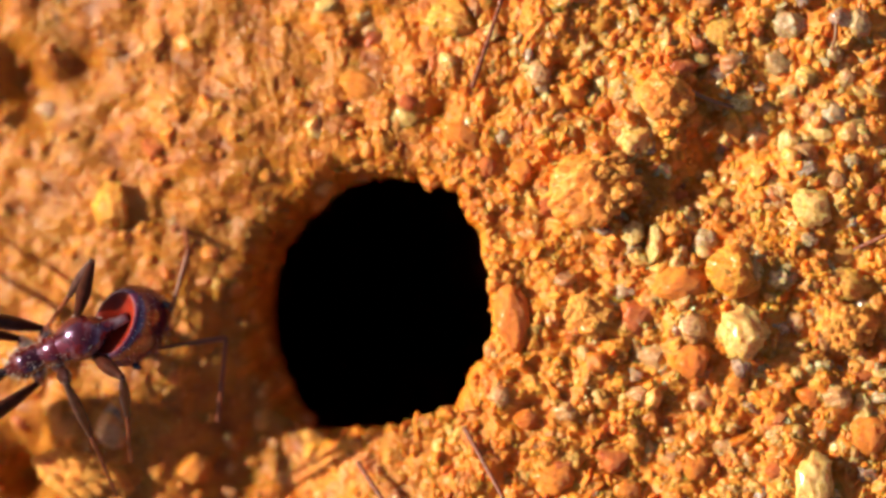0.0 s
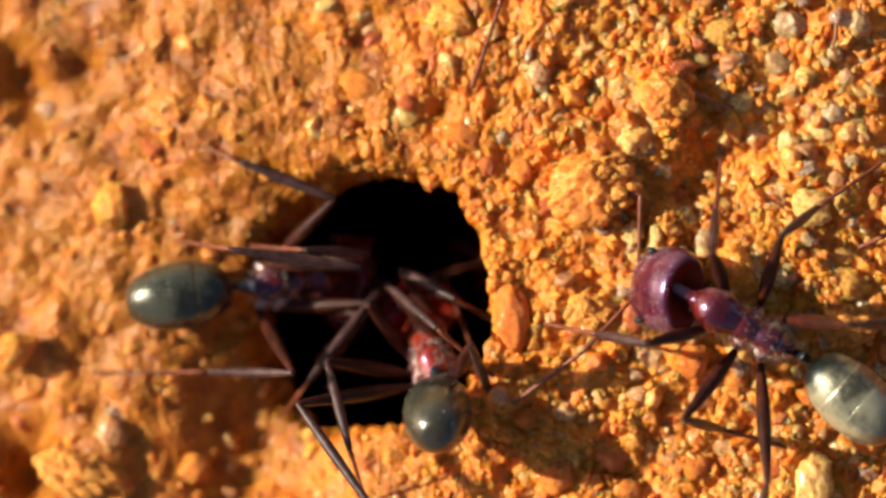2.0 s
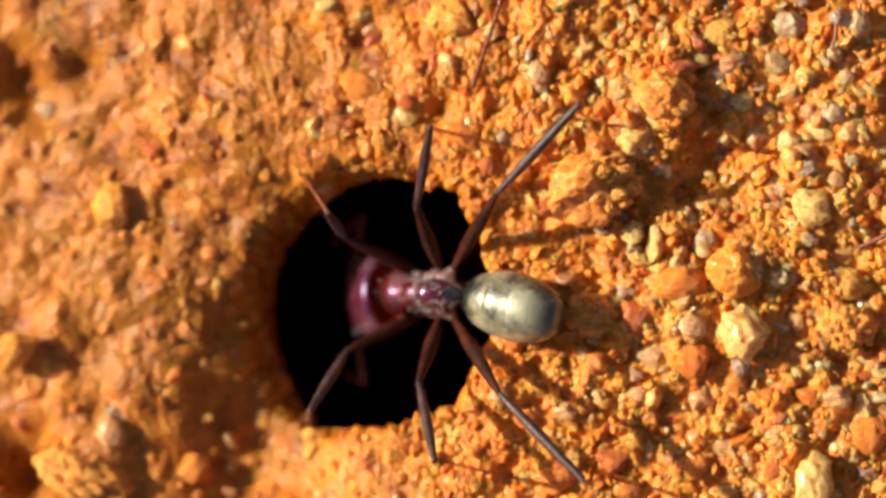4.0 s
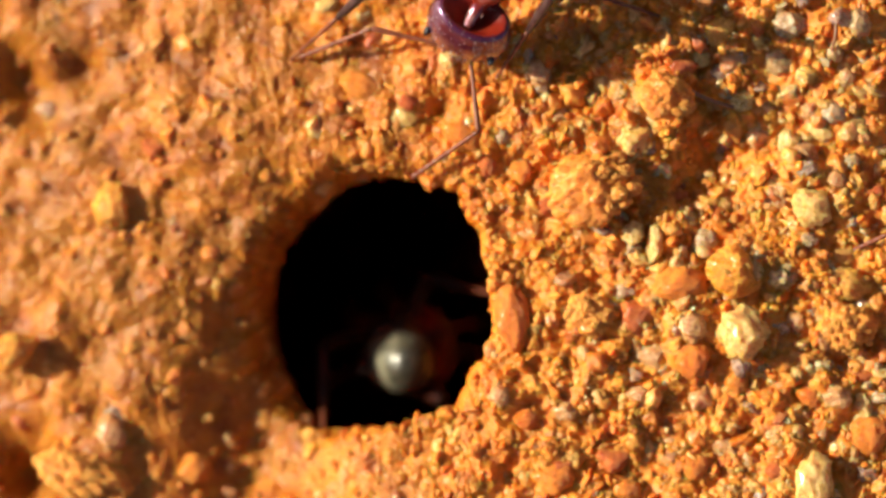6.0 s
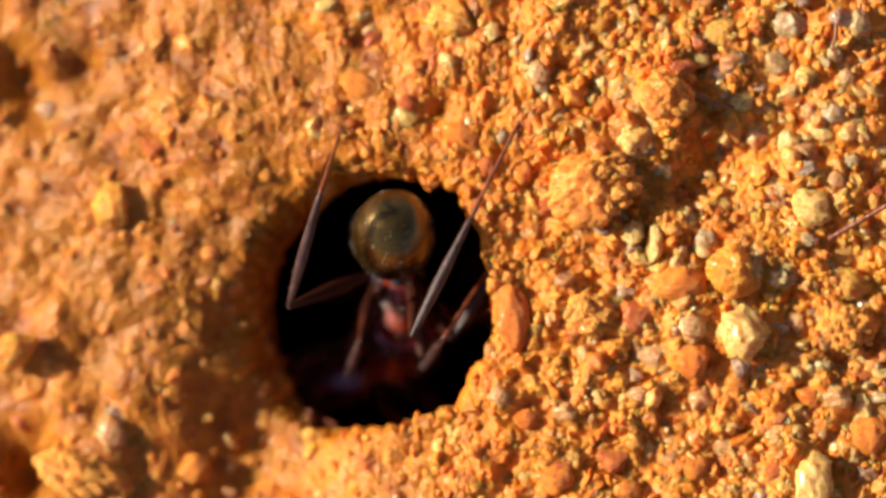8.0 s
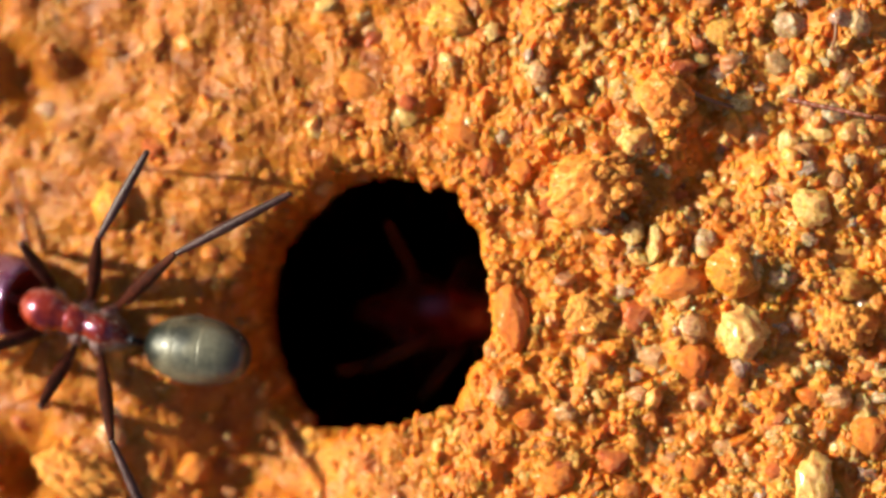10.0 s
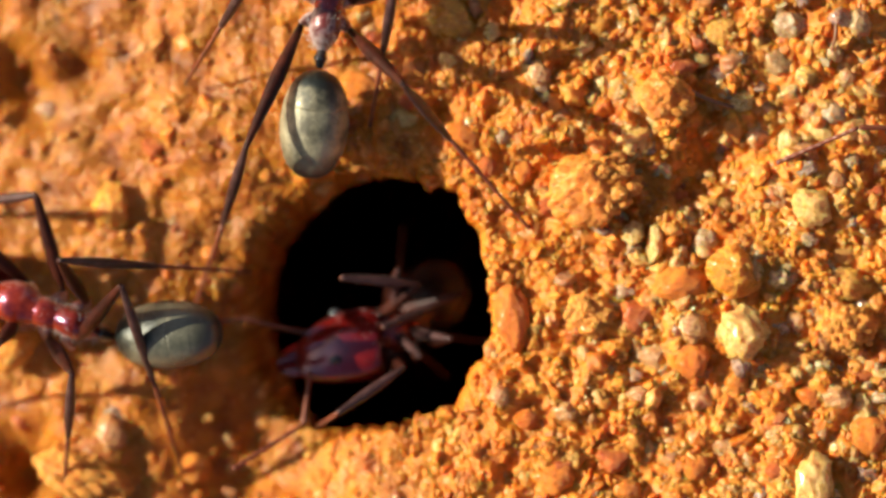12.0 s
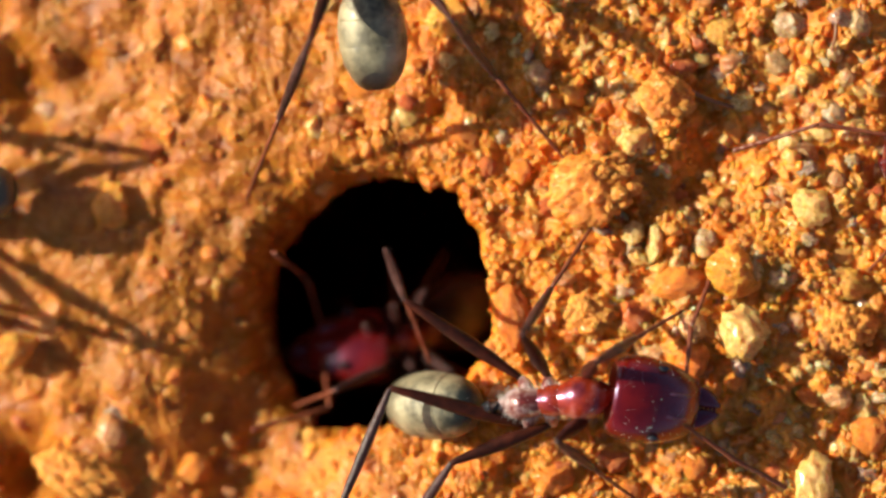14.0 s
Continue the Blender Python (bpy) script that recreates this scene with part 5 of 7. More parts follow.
    gait.at(5.5, (-0.22, -2.64, -6.03), (0.25, -2.38, -3.68), (-0.70, -2.51, -8.10), (-0.29, -1.80, -1.34),
            (((-0.58, -3.78, -7.99), (-0.93, -4.08, -10.04)), ((-0.94, -1.21, -7.99), (-1.40, -0.71, -10.04))),
            (((-0.74, -3.30), (-1.12, -4.12, -5.85)), ((-0.93, -1.96), (-1.52, -1.27, -5.85)), ((-3.32, -3.01), (-4.95, -6.51, -2.72)), ((-0.13, -1.48), (-0.08, -0.52, -5.85)), ((-1.12, -4.25), (-3.68, 0.20, -1.97)), ((-2.08, 0.61), (2.93, -0.32, 0.08))))
    gait.at(5.7, (-0.14, -2.90, -7.62), (-0.61, -2.75, -5.48), (-0.70, -2.54, -9.50), (-1.19, -2.77, -2.97),
            (((-1.98, -3.01, -9.38), (-2.85, -2.84, -11.37)), ((0.40, -1.96, -9.38), (0.26, -1.46, -11.37))),
            (((-1.34, -2.32), (-2.24, -2.17, -7.55)), ((-0.10, -1.77), (0.40, -1.01, -7.55)), ((-3.52, -2.62), (-2.96, -6.39, -1.37)), ((0.57, -2.41), (1.51, -2.19, -7.55)), ((0.17, -1.16), (1.31, -2.12, -2.25)), ((-0.72, 0.20), (4.21, -0.87, 0.20))))
    gait.at(6.0, (-0.70, -2.85, -9.10), (-0.98, -2.86, -8.13), (-0.88, -2.58, -12.12), (-1.21, -3.03, -5.47),
            (((-2.11, -2.10, -12.01), (-2.59, -1.80, -14.10)), ((0.33, -3.00, -12.01), (0.60, -2.98, -14.10))),
            (((-1.18, -1.82), (-1.72, -1.09, -9.61)), ((0.09, -2.29), (0.98, -2.09, -9.61)), ((-3.29, -2.61), (-3.24, -6.38, -1.61)), ((-0.14, 0.17), (3.27, -1.64, 0.11)), ((-2.27, -3.34), (-3.41, -3.83, -9.61)), ((-0.07, -4.15), (0.48, -5.26, -9.61))))
    gait.at(6.2, (-0.70, -2.84, -8.70), (-1.33, -2.71, -8.38), (-0.88, -2.58, -12.52), (-1.74, -2.57, -5.74),
            (((-1.24, -1.31, -12.41), (-1.43, -0.80, -14.51)), ((-0.55, -3.82, -12.41), (-0.53, -4.08, -14.51))),
            (((-0.37, -1.90), (-0.09, -1.03, -9.54)), ((-0.01, -3.20), (0.67, -3.81, -9.54)), ((-3.40, -2.57), (-3.14, -6.35, -1.54)), ((-0.25, 0.25), (3.08, -1.71, 0.10)), ((-2.24, -1.90), (-3.30, -1.25, -9.54)), ((-1.62, -4.15), (-2.20, -5.25, -9.54))))
    gait.at(6.5, (-0.54, -3.08, -8.67), (-0.94, -3.15, -8.53), (-0.71, -2.58, -12.50), (-1.23, -3.10, -5.97),
            (((-1.94, -2.08, -12.39), (-2.40, -1.70, -14.48)), ((0.48, -3.01, -12.39), (0.78, -2.93, -14.48))),
            (((-1.06, -2.08), (-1.59, -1.34, -9.60)), ((0.20, -2.56), (1.09, -2.38, -9.60)), ((-3.21, -3.00), (-3.33, -6.75, -1.51)), ((0.23, -3.49), (1.05, -4.00, -9.60)), ((-2.17, -3.58), (-3.32, -4.05, -9.60)), ((0.01, -4.42), (0.55, -5.54, -9.60))))
    gait.at(6.8, (0.25, -3.40, -8.78), (-0.30, -3.60, -8.74), (0.10, -2.59, -13.19), (-0.75, -3.61, -6.20),
            (((-1.12, -2.06, -13.09), (-1.56, -1.59, -15.16)), ((1.30, -3.02, -13.09), (1.61, -2.85, -15.16))),
            (((-0.34, -2.46), (-0.87, -1.72, -9.76)), ((0.92, -2.95), (1.81, -2.78, -9.76)), ((-2.29, -3.17), (-3.41, -6.71, -1.59)), ((0.94, -3.88), (1.75, -4.40, -9.76)), ((-1.46, -3.95), (-2.61, -4.41, -9.76)), ((0.72, -4.81), (1.24, -5.94, -9.76))))
    gait.at(7.0, (1.21, -3.64, -8.86), (0.81, -3.88, -8.91), (1.08, -2.92, -13.28), (0.09, -3.93, -6.39),
            (((-0.18, -2.52, -13.18), (-0.62, -2.13, -15.25)), ((2.32, -3.23, -13.18), (2.65, -3.05, -15.25))),
            (((0.59, -2.75), (-0.01, -2.07, -9.89)), ((1.89, -3.12), (2.76, -2.85, -9.89)), ((0.01, -3.48), (-0.95, -3.40, -9.89)), ((2.01, -4.04), (2.87, -4.46, -9.89)), ((-0.37, -4.35), (-1.47, -4.93, -9.89)), ((1.88, -4.98), (2.52, -6.05, -9.89))))
    gait.at(7.15, (1.56, -3.23, -12.23), (1.21, -3.34, -9.86), (1.58, -2.61, -14.23), (0.72, -3.37, -7.52),
            (((0.41, -1.95, -14.11), (0.07, -1.24, -16.13)), ((2.74, -3.10, -14.11), (3.12, -2.75, -16.13))),
            (((1.16, -2.22), (0.70, -1.44, -12.05)), ((2.37, -2.82), (3.28, -2.71, -12.05)), ((0.46, -2.83), (-0.47, -2.57, -12.05)), ((2.31, -3.74), (3.08, -4.33, -12.05)), ((-0.08, -3.61), (-1.27, -3.98, -12.05)), ((2.02, -4.65), (2.44, -5.82, -12.05))))
    gait.at(7.4, (2.64, -2.69, -19.13), (2.43, -2.82, -16.74), (2.67, -2.38, -21.13), (2.15, -2.94, -14.37),
            (((1.53, -1.72, -21.02), (1.20, -1.25, -23.10)), ((3.82, -2.95, -21.02), (4.20, -2.86, -23.10))),
            (((2.34, -1.68), (1.90, -0.88, -18.94)), ((3.54, -2.32), (4.44, -2.24, -18.94)), ((1.62, -2.27), (0.71, -1.98, -18.94)), ((3.45, -3.24), (4.20, -3.85, -18.94)), ((1.06, -3.03), (-0.14, -3.36, -18.94)), ((3.12, -4.14), (3.51, -5.32, -18.94))))
    gait.at(7.8, (3.20, -1.80, -32.10), (3.07, -1.78, -29.70), (3.24, -1.64, -34.10), (2.94, -1.76, -27.31),
            (((2.41, -0.62, -34.00), (2.18, -0.17, -36.09)), ((4.08, -2.61, -34.00), (4.37, -2.77, -36.09))),
            (((3.36, -0.72), (3.25, 0.18, -31.90)), ((4.23, -1.76), (5.10, -2.02, -31.90)), ((2.47, -1.00), (1.73, -0.39, -31.90)), ((3.81, -2.58), (4.28, -3.42, -31.90)), ((1.66, -1.50), (0.43, -1.37, -31.90)), ((3.17, -3.29), (3.09, -4.53, -31.90))))
    gait.at(9.0, (4.33, -1.24, -60.05), (3.65, -1.22, -57.60), (4.58, -1.25, -62.04), (3.61, -1.21, -55.10),
            (((4.65, 0.05, -61.94), (4.89, 0.44, -64.02)), ((4.58, -2.55, -61.94), (4.80, -2.96, -64.02))),
            (((4.86, -0.58), (5.38, 0.17, -59.82)), ((4.83, -1.93), (5.30, -2.71, -59.82)), ((4.02, -0.20), (3.87, 0.75, -59.82)), ((3.96, -2.27), (3.75, -3.21, -59.82)), ((3.08, -0.04), (2.25, 0.89, -59.82)), ((3.01, -2.37), (2.13, -3.25, -59.82))))
    gait = gaits[3]
    tagged(gait.ant, "dark red ant with a bronze hind body climbing down the hole", "ant", "ants at the nest hole")
    gait.at(5.3, (1.86, 9.49, 2.02), (3.35, 12.31, 1.82), (1.29, 7.82, -0.10), (4.54, 14.70, 1.67),
            (((1.51, 6.50, 0.98), (0.72, 4.13, 0.19)), ((-0.96, 8.08, 0.66), (-2.01, 7.52, -0.19))),
            (((3.05, 8.52), (4.05, 6.76, 0.15)), ((0.40, 9.91), (-1.62, 9.73, -0.51)), ((4.64, 9.83), (6.69, 9.21, 0.34)), ((0.57, 11.97), (-1.10, 13.30, -0.44)), ((5.88, 11.55), (8.54, 12.30, 0.45)), ((1.28, 13.97), (0.39, 16.58, -0.24))))
    gait.at(5.5, (1.79, 9.26, 2.02), (3.27, 12.09, 1.82), (1.22, 7.60, -0.11), (4.46, 14.48, 1.67),
            (((1.51, 6.57, 0.98), (0.72, 4.13, 0.19)), ((-0.96, 8.08, 0.66), (-2.01, 7.52, -0.19))),
            (((2.98, 8.30), (3.97, 6.53, 0.14)), ((0.32, 9.69), (-1.69, 9.51, -0.52)), ((4.57, 9.61), (6.61, 8.99, 0.33)), ((0.50, 11.75), (-1.18, 13.08, -0.45)), ((5.81, 11.33), (8.46, 12.08, 0.45)), ((1.21, 13.75), (0.32, 16.36, -0.25))))
    gait.at(5.7, (1.60, 7.41, 2.19), (2.97, 10.20, 2.34), (0.69, 5.42, 0.58), (4.09, 12.77, 1.64),
            (((1.95, 4.48, 1.03), (1.89, 2.11, 0.32)), ((-1.70, 7.04, 0.55), (-2.92, 4.22, -0.34))),
            (((2.88, 6.85), (2.29, 4.00, 0.02)), ((0.10, 7.76), (-1.91, 7.52, -0.56)), ((4.35, 7.79), (6.41, 7.23, 0.32)), ((0.22, 9.82), (-1.49, 11.10, -0.49)), ((5.54, 9.55), (8.17, 10.37, 0.43)), ((0.87, 11.83), (-0.09, 14.42, -0.30))))
    gait.at(6.0, (0.97, 6.44, 2.32), (2.45, 9.25, 2.29), (0.01, 4.50, 0.50), (3.65, 11.74, 1.60),
            (((0.98, 2.67, 0.92), (-0.43, 2.17, 0.04)), ((-2.42, 5.97, 0.44), (-3.37, 5.28, -0.42))),
            (((2.62, 6.70), (1.16, 4.18, -0.11)), ((-2.00, 7.03), (-4.14, 4.99, -0.92)), ((3.75, 6.77), (5.79, 6.15, 0.28)), ((-0.32, 8.91), (-1.99, 10.25, -0.57)), ((4.99, 8.49), (7.65, 9.24, 0.40)), ((0.39, 10.91), (-0.50, 13.52, -0.35))))
    gait.at(6.2, (-0.21, 4.48, 2.07), (1.49, 7.48, 2.18), (-0.79, 2.53, 0.29), (2.84, 10.19, 1.53),
            (((0.98, 1.33, 0.92), (0.24, 0.17, -1.38)), ((-3.20, 2.50, 0.30), (-2.61, 0.56, -1.79))),
            (((1.31, 5.59), (0.47, 2.79, -0.20)), ((-0.66, 6.09), (-3.25, 4.65, -0.77)), ((2.17, 5.07), (5.62, 3.39, 0.49)), ((-1.36, 7.12), (-2.99, 8.50, -0.74)), ((3.94, 6.52), (6.62, 7.19, 0.33)), ((-0.58, 9.09), (-1.38, 11.73, -0.48))))
    gait.at(6.5, (-1.13, 2.54, 1.64), (0.46, 5.52, 2.05), (-1.84, 0.84, -0.46), (1.71, 8.22, 2.21),
            (((-0.03, -0.31, 0.79), (0.52, -1.20, -2.34)), ((-4.08, 0.84, 0.14), (-3.40, -0.41, -1.92))),
            (((0.91, 4.26), (0.16, 1.42, -1.39)), ((-2.07, 3.75), (-3.41, 1.08, -1.92)), ((2.84, 6.55), (6.48, 7.88, 0.35)), ((-2.79, 5.39), (-3.36, 9.28, -0.77)), ((2.76, 7.89), (7.18, 10.34, 0.40)), ((-1.40, 7.77), (-4.45, 11.91, -0.99))))
    gait.at(6.8, (-2.09, 0.02, -0.70), (-1.77, 1.58, 1.04), (-2.32, -1.58, -2.34), (-1.83, 4.36, 2.63),
            (((-1.07, -2.06, -2.15), (-0.85, -3.39, -3.73)), ((-3.62, -1.53, -2.15), (-4.18, -2.70, -3.73))),
            (((-0.88, 0.16), (-0.83, -1.37, -3.52)), ((-2.75, 1.21), (-3.74, -0.21, -3.48)), ((-1.92, -0.91), (1.15, 0.59, -0.76)), ((-4.93, 2.17), (-4.22, 5.99, -0.94)), ((2.17, 4.27), (4.92, 8.50, 0.25)), ((-4.61, 3.07), (-1.71, 7.19, -0.50))))
    gait.at(7.0, (-2.23, -0.41, -1.42), (-2.09, 1.03, 0.69), (-2.27, -1.47, -3.23), (-2.00, 3.43, 3.00),
            (((-0.98, -1.75, -3.08), (-0.62, -2.70, -4.93)), ((-3.57, -1.50, -3.08), (-4.00, -2.38, -4.93))),
            (((-0.88, 1.13), (-1.44, -0.91, -3.60)), ((-2.78, 1.33), (-4.04, 0.02, -3.04)), ((-2.10, -1.28), (1.15, 0.54, -0.76)), ((-5.23, 2.07), (-4.25, 5.82, -0.95)), ((0.16, 1.50), (4.51, 6.38, 0.22)), ((-4.97, 3.10), (-1.67, 6.91, -0.50))))
    gait.at(7.2, (-2.19, -1.02, -2.12), (-2.28, 0.24, 0.16), (-2.37, -1.86, -3.94), (-2.39, 2.55, 2.64),
            (((-1.10, -1.90, -3.81), (-0.86, -2.62, -5.74)), ((-3.69, -2.08, -3.81), (-4.25, -2.86, -5.74))),
            (((-1.03, -2.00), (0.09, -3.00, -4.39)), ((-3.12, 0.46), (-3.99, -0.83, -4.02)), ((-1.92, -2.07), (0.42, -0.41, -0.95)), ((-5.49, 2.05), (-4.31, 5.75, -0.96)), ((-1.73, -0.82), (2.34, 4.14, 0.02)), ((-5.36, 3.01), (-1.91, 6.68, -0.56))))
    gait.at(7.5, (-1.72, -1.59, -3.14), (-1.87, -0.36, -0.77), (-1.43, -2.34, -4.90), (-2.35, 1.35, 1.45),
            (((-0.09, -2.29, -4.77), (0.58, -2.94, -6.71)), ((-2.67, -2.62, -4.77), (-2.80, -3.36, -6.71))),
            (((-0.66, -1.18), (-0.06, -0.45, -4.41)), ((-2.75, -0.88), (-3.16, -0.45, -4.87)), ((-1.45, -2.45), (1.12, -0.17, -1.07)), ((-5.15, 2.26), (-5.14, -1.63, -3.76)), ((-1.58, -1.66), (2.37, 4.09, 0.03)), ((-5.12, 2.37), (-1.99, 6.37, -0.68))))
    gait.at(8.0, (-0.96, -1.92, -4.53), (-1.23, -0.90, -2.07), (-0.69, -2.33, -6.30), (-1.30, 0.69, 0.21),
            (((0.61, -2.06, -6.18), (1.26, -2.36, -8.22)), ((-1.90, -2.73, -6.18), (-2.02, -3.24, -8.22))),
            (((0.24, -2.43), (1.02, -1.22, -4.28)), ((-1.75, -1.09), (-2.54, -2.58, -4.77)), ((-0.55, -3.23), (1.18, -0.59, -1.26)), ((-2.21, -2.44), (-1.76, -1.22, -4.65)), ((-0.83, -2.31), (2.41, 4.18, 0.03)), ((-4.09, -1.52), (-2.66, 3.37, -0.71))))
    gait.at(8.2, (-0.68, -2.00, -5.20), (-0.93, -0.98, -2.73), (-0.38, -2.50, -6.95), (-1.08, 0.62, -0.45),
            (((0.94, -2.27, -6.84), (1.62, -2.65, -8.85)), ((-1.59, -2.88, -6.84), (-1.68, -3.46, -8.85))),
            (((0.09, -1.52), (1.02, -2.76, -4.28)), ((-2.22, -2.30), (-1.45, -1.53, -4.60)), ((-0.71, -3.60), (1.18, -0.89, -1.26)), ((-3.46, 0.32), (-4.38, -1.83, -4.10)), ((-1.32, -2.11), (2.37, 4.18, 0.03)), ((-3.77, -2.07), (-2.02, 2.75, -0.63))))
    gait.at(9.0, (-0.54, -1.90, -9.47), (-0.53, -1.24, -6.97), (-0.39, -2.57, -11.45), (-0.68, -0.60, -4.50),
            (((0.93, -2.52, -11.34), (1.46, -3.05, -13.34)), ((-1.66, -2.81, -11.34), (-1.92, -3.42, -13.34))),
            (((0.23, -2.34), (1.04, -2.75, -9.22)), ((-1.12, -2.49), (-1.82, -3.07, -9.22)), ((0.49, -1.46), (1.41, -1.17, -9.22)), ((-1.57, -1.68), (-2.53, -1.61, -9.22)), ((0.52, -0.50), (1.32, 0.45, -9.22)), ((-1.80, -0.76), (-2.79, -0.01, -9.22))))
    gait.at(9.6, (2.34, -1.02, -22.16), (1.97, -1.00, -19.69), (2.54, -1.03, -24.14), (1.61, -0.99, -17.23),
            (((2.63, 0.27, -24.04), (2.83, 0.66, -26.13)), ((2.51, -2.33, -24.04), (2.68, -2.74, -26.13))),
            (((3.04, -0.37), (3.57, 0.37, -21.93)), ((2.98, -1.72), (3.44, -2.51, -21.93)), ((2.20, 0.03), (2.07, 0.98, -21.93)), ((2.11, -2.04), (1.88, -2.98, -21.93)), ((1.26, 0.20), (0.45, 1.14, -21.93)), ((1.16, -2.13), (0.26, -2.99, -21.93))))
    gait.at(10.6, (4.53, -1.30, -70.05), (3.83, -1.28, -67.60), (4.80, -1.31, -72.04), (3.79, -1.27, -65.10),
            (((4.87, -0.01, -71.94), (5.12, 0.38, -74.02)), ((4.80, -2.61, -71.94), (5.03, -3.02, -74.02))),
            (((5.05, -0.64), (5.57, 0.11, -69.82)), ((5.02, -1.99), (5.49, -2.77, -69.82)), ((4.21, -0.26), (4.06, 0.69, -69.82)), ((4.15, -2.33), (3.95, -3.27, -69.82)), ((3.27, -0.10), (2.44, 0.83, -69.82)), ((3.21, -2.44), (2.33, -3.31, -69.82))))
    gait = gaits[4]
    tagged(gait.ant, "dark ant with grey hind body walking off over the soil", "ant", "ants at the nest hole")
    gait.at(6.6, (2.59, -0.15, -16.13), (2.97, -0.15, -18.60), (2.23, -0.15, -14.16), (3.18, -0.15, -21.08),
            (((2.17, -1.45, -13.46), (1.85, -1.85, -11.99)), ((2.19, 1.15, -13.46), (1.86, 1.55, -11.99))),
            (((1.92, -0.82), (1.42, -1.58, -18.36)), ((1.93, 0.53), (1.44, 1.30, -18.36)), ((2.77, -1.19), (2.95, -2.13, -18.36)), ((2.79, 0.88), (2.97, 1.83, -18.36)), ((3.72, -1.33), (4.57, -2.23, -18.36)), ((3.73, 1.01), (4.59, 1.91, -18.36))))
    gait.at(7.5, (-0.06, -2.55, -10.41), (0.59, -2.26, -12.64), (-1.02, -2.69, -9.04), (1.08, -1.95, -14.28),
            (((-0.85, -3.97, -8.39), (-1.77, -4.50, -7.22)), ((-1.52, -1.46, -8.39), (-2.65, -1.22, -7.22))),
            (((-0.39, -3.28), (-0.67, -4.14, -12.53)), ((-0.74, -1.97), (-1.41, -1.36, -12.53)), ((0.53, -3.41), (0.94, -4.27, -12.53)), ((-0.01, -1.41), (-0.08, -0.45, -12.53)), ((1.47, -3.29), (2.53, -3.94, -12.53)), ((0.87, -1.03), (1.47, 0.06, -12.53))))
    gait.at(8.0, (-2.43, -3.45, -7.74), (-1.66, -3.18, -10.02), (-3.66, -3.42, -6.35), (-1.04, -2.90, -12.04),
            (((-4.43, -4.04, -5.95), (-2.79, -4.62, -1.82)), ((-4.74, -3.10, -6.02), (-4.78, -1.81, -2.20))),
            (((-4.28, -4.32), (-2.81, -4.80, -2.82)), ((-3.08, -2.97), (-3.80, -2.41, -9.88)), ((-1.70, -4.30), (-1.22, -5.13, -9.88)), ((-2.39, -2.34), (-2.54, -1.39, -9.88)), ((-0.77, -4.11), (0.34, -4.67, -9.88)), ((-1.55, -1.90), (-1.04, -0.77, -9.88))))
    gait.at(8.2, (-2.71, -3.34, -5.99), (-1.96, -3.15, -8.27), (-4.16, -3.46, -4.65), (-1.35, -2.87, -10.58),
            (((-4.38, -4.15, -4.21), (-2.79, -4.46, -1.82)), ((-4.69, -2.45, -4.27), (-4.92, -1.50, -1.73))),
            (((-4.16, -4.27), (-2.58, -4.69, -2.78)), ((-3.28, -2.70), (-3.88, -2.01, -8.13)), ((-2.19, -4.27), (-1.88, -5.18, -8.13)), ((-2.49, -2.22), (-2.44, -1.26, -8.13)), ((-1.24, -4.27), (-0.26, -5.04, -8.13)), ((-1.57, -1.95), (-0.85, -0.94, -8.13))))
    gait.at(8.8, (-4.27, -2.54, -0.50), (-2.04, -2.42, -2.29), (-6.10, -2.70, -1.10), (-0.37, -2.14, -4.05),
            (((-6.32, -4.03, -0.80), (-8.00, -4.58, -1.66)), ((-6.46, -1.43, -0.80), (-8.18, -1.18, -1.66))),
            (((-4.97, -4.08), (-5.98, -5.84, -3.09)), ((-5.14, -1.09), (-6.33, 0.55, -1.79)), ((-3.03, -4.78), (-2.52, -6.85, -1.00)), ((-3.28, -0.19), (-3.00, 1.93, -1.11)), ((-0.92, -4.96), (1.09, -6.86, -0.18)), ((-1.20, 0.23), (0.59, 2.33, -0.21))))
    gait.at(9.4, (-8.15, -2.08, 0.19), (-4.85, -2.38, 0.17), (-10.09, -1.81, -2.00), (-2.01, -2.53, 0.31),
            (((-10.41, -3.08, -1.83), (-11.64, -3.31, -3.47)), ((-10.17, -0.49, -1.83), (-11.33, 0.08, -3.47))),
            (((-8.53, -3.55), (-9.78, -5.15, -2.16)), ((-8.26, -0.57), (-9.20, 1.23, -2.17)), ((-6.71, -4.52), (-6.50, -6.65, -2.43)), ((-6.29, 0.06), (-5.71, 2.11, -1.36)), ((-4.65, -5.01), (-2.94, -7.18, -1.11)), ((-4.18, 0.17), (-2.10, 1.99, -2.01))))
    gait.at(10.0, (-11.51, -1.34, -1.64), (-8.24, -2.46, -1.18), (-13.36, -0.75, -3.88), (-5.15, -2.90, -0.70),
            (((-13.97, -1.92, -3.71), (-15.22, -1.94, -5.37)), ((-13.13, 0.54, -3.71), (-14.12, 1.28, -5.37))),
            (((-12.16, -2.70), (-13.75, -3.95, -3.29)), ((-11.19, 0.13), (-11.67, 2.10, -2.77)), ((-10.62, -4.08), (-10.93, -6.19, -4.15)), ((-9.13, 0.27), (-8.07, 2.13, -1.89)), ((-8.74, -5.04), (-7.59, -7.55, -1.93)), ((-7.05, -0.13), (-4.60, 1.15, -1.44))))
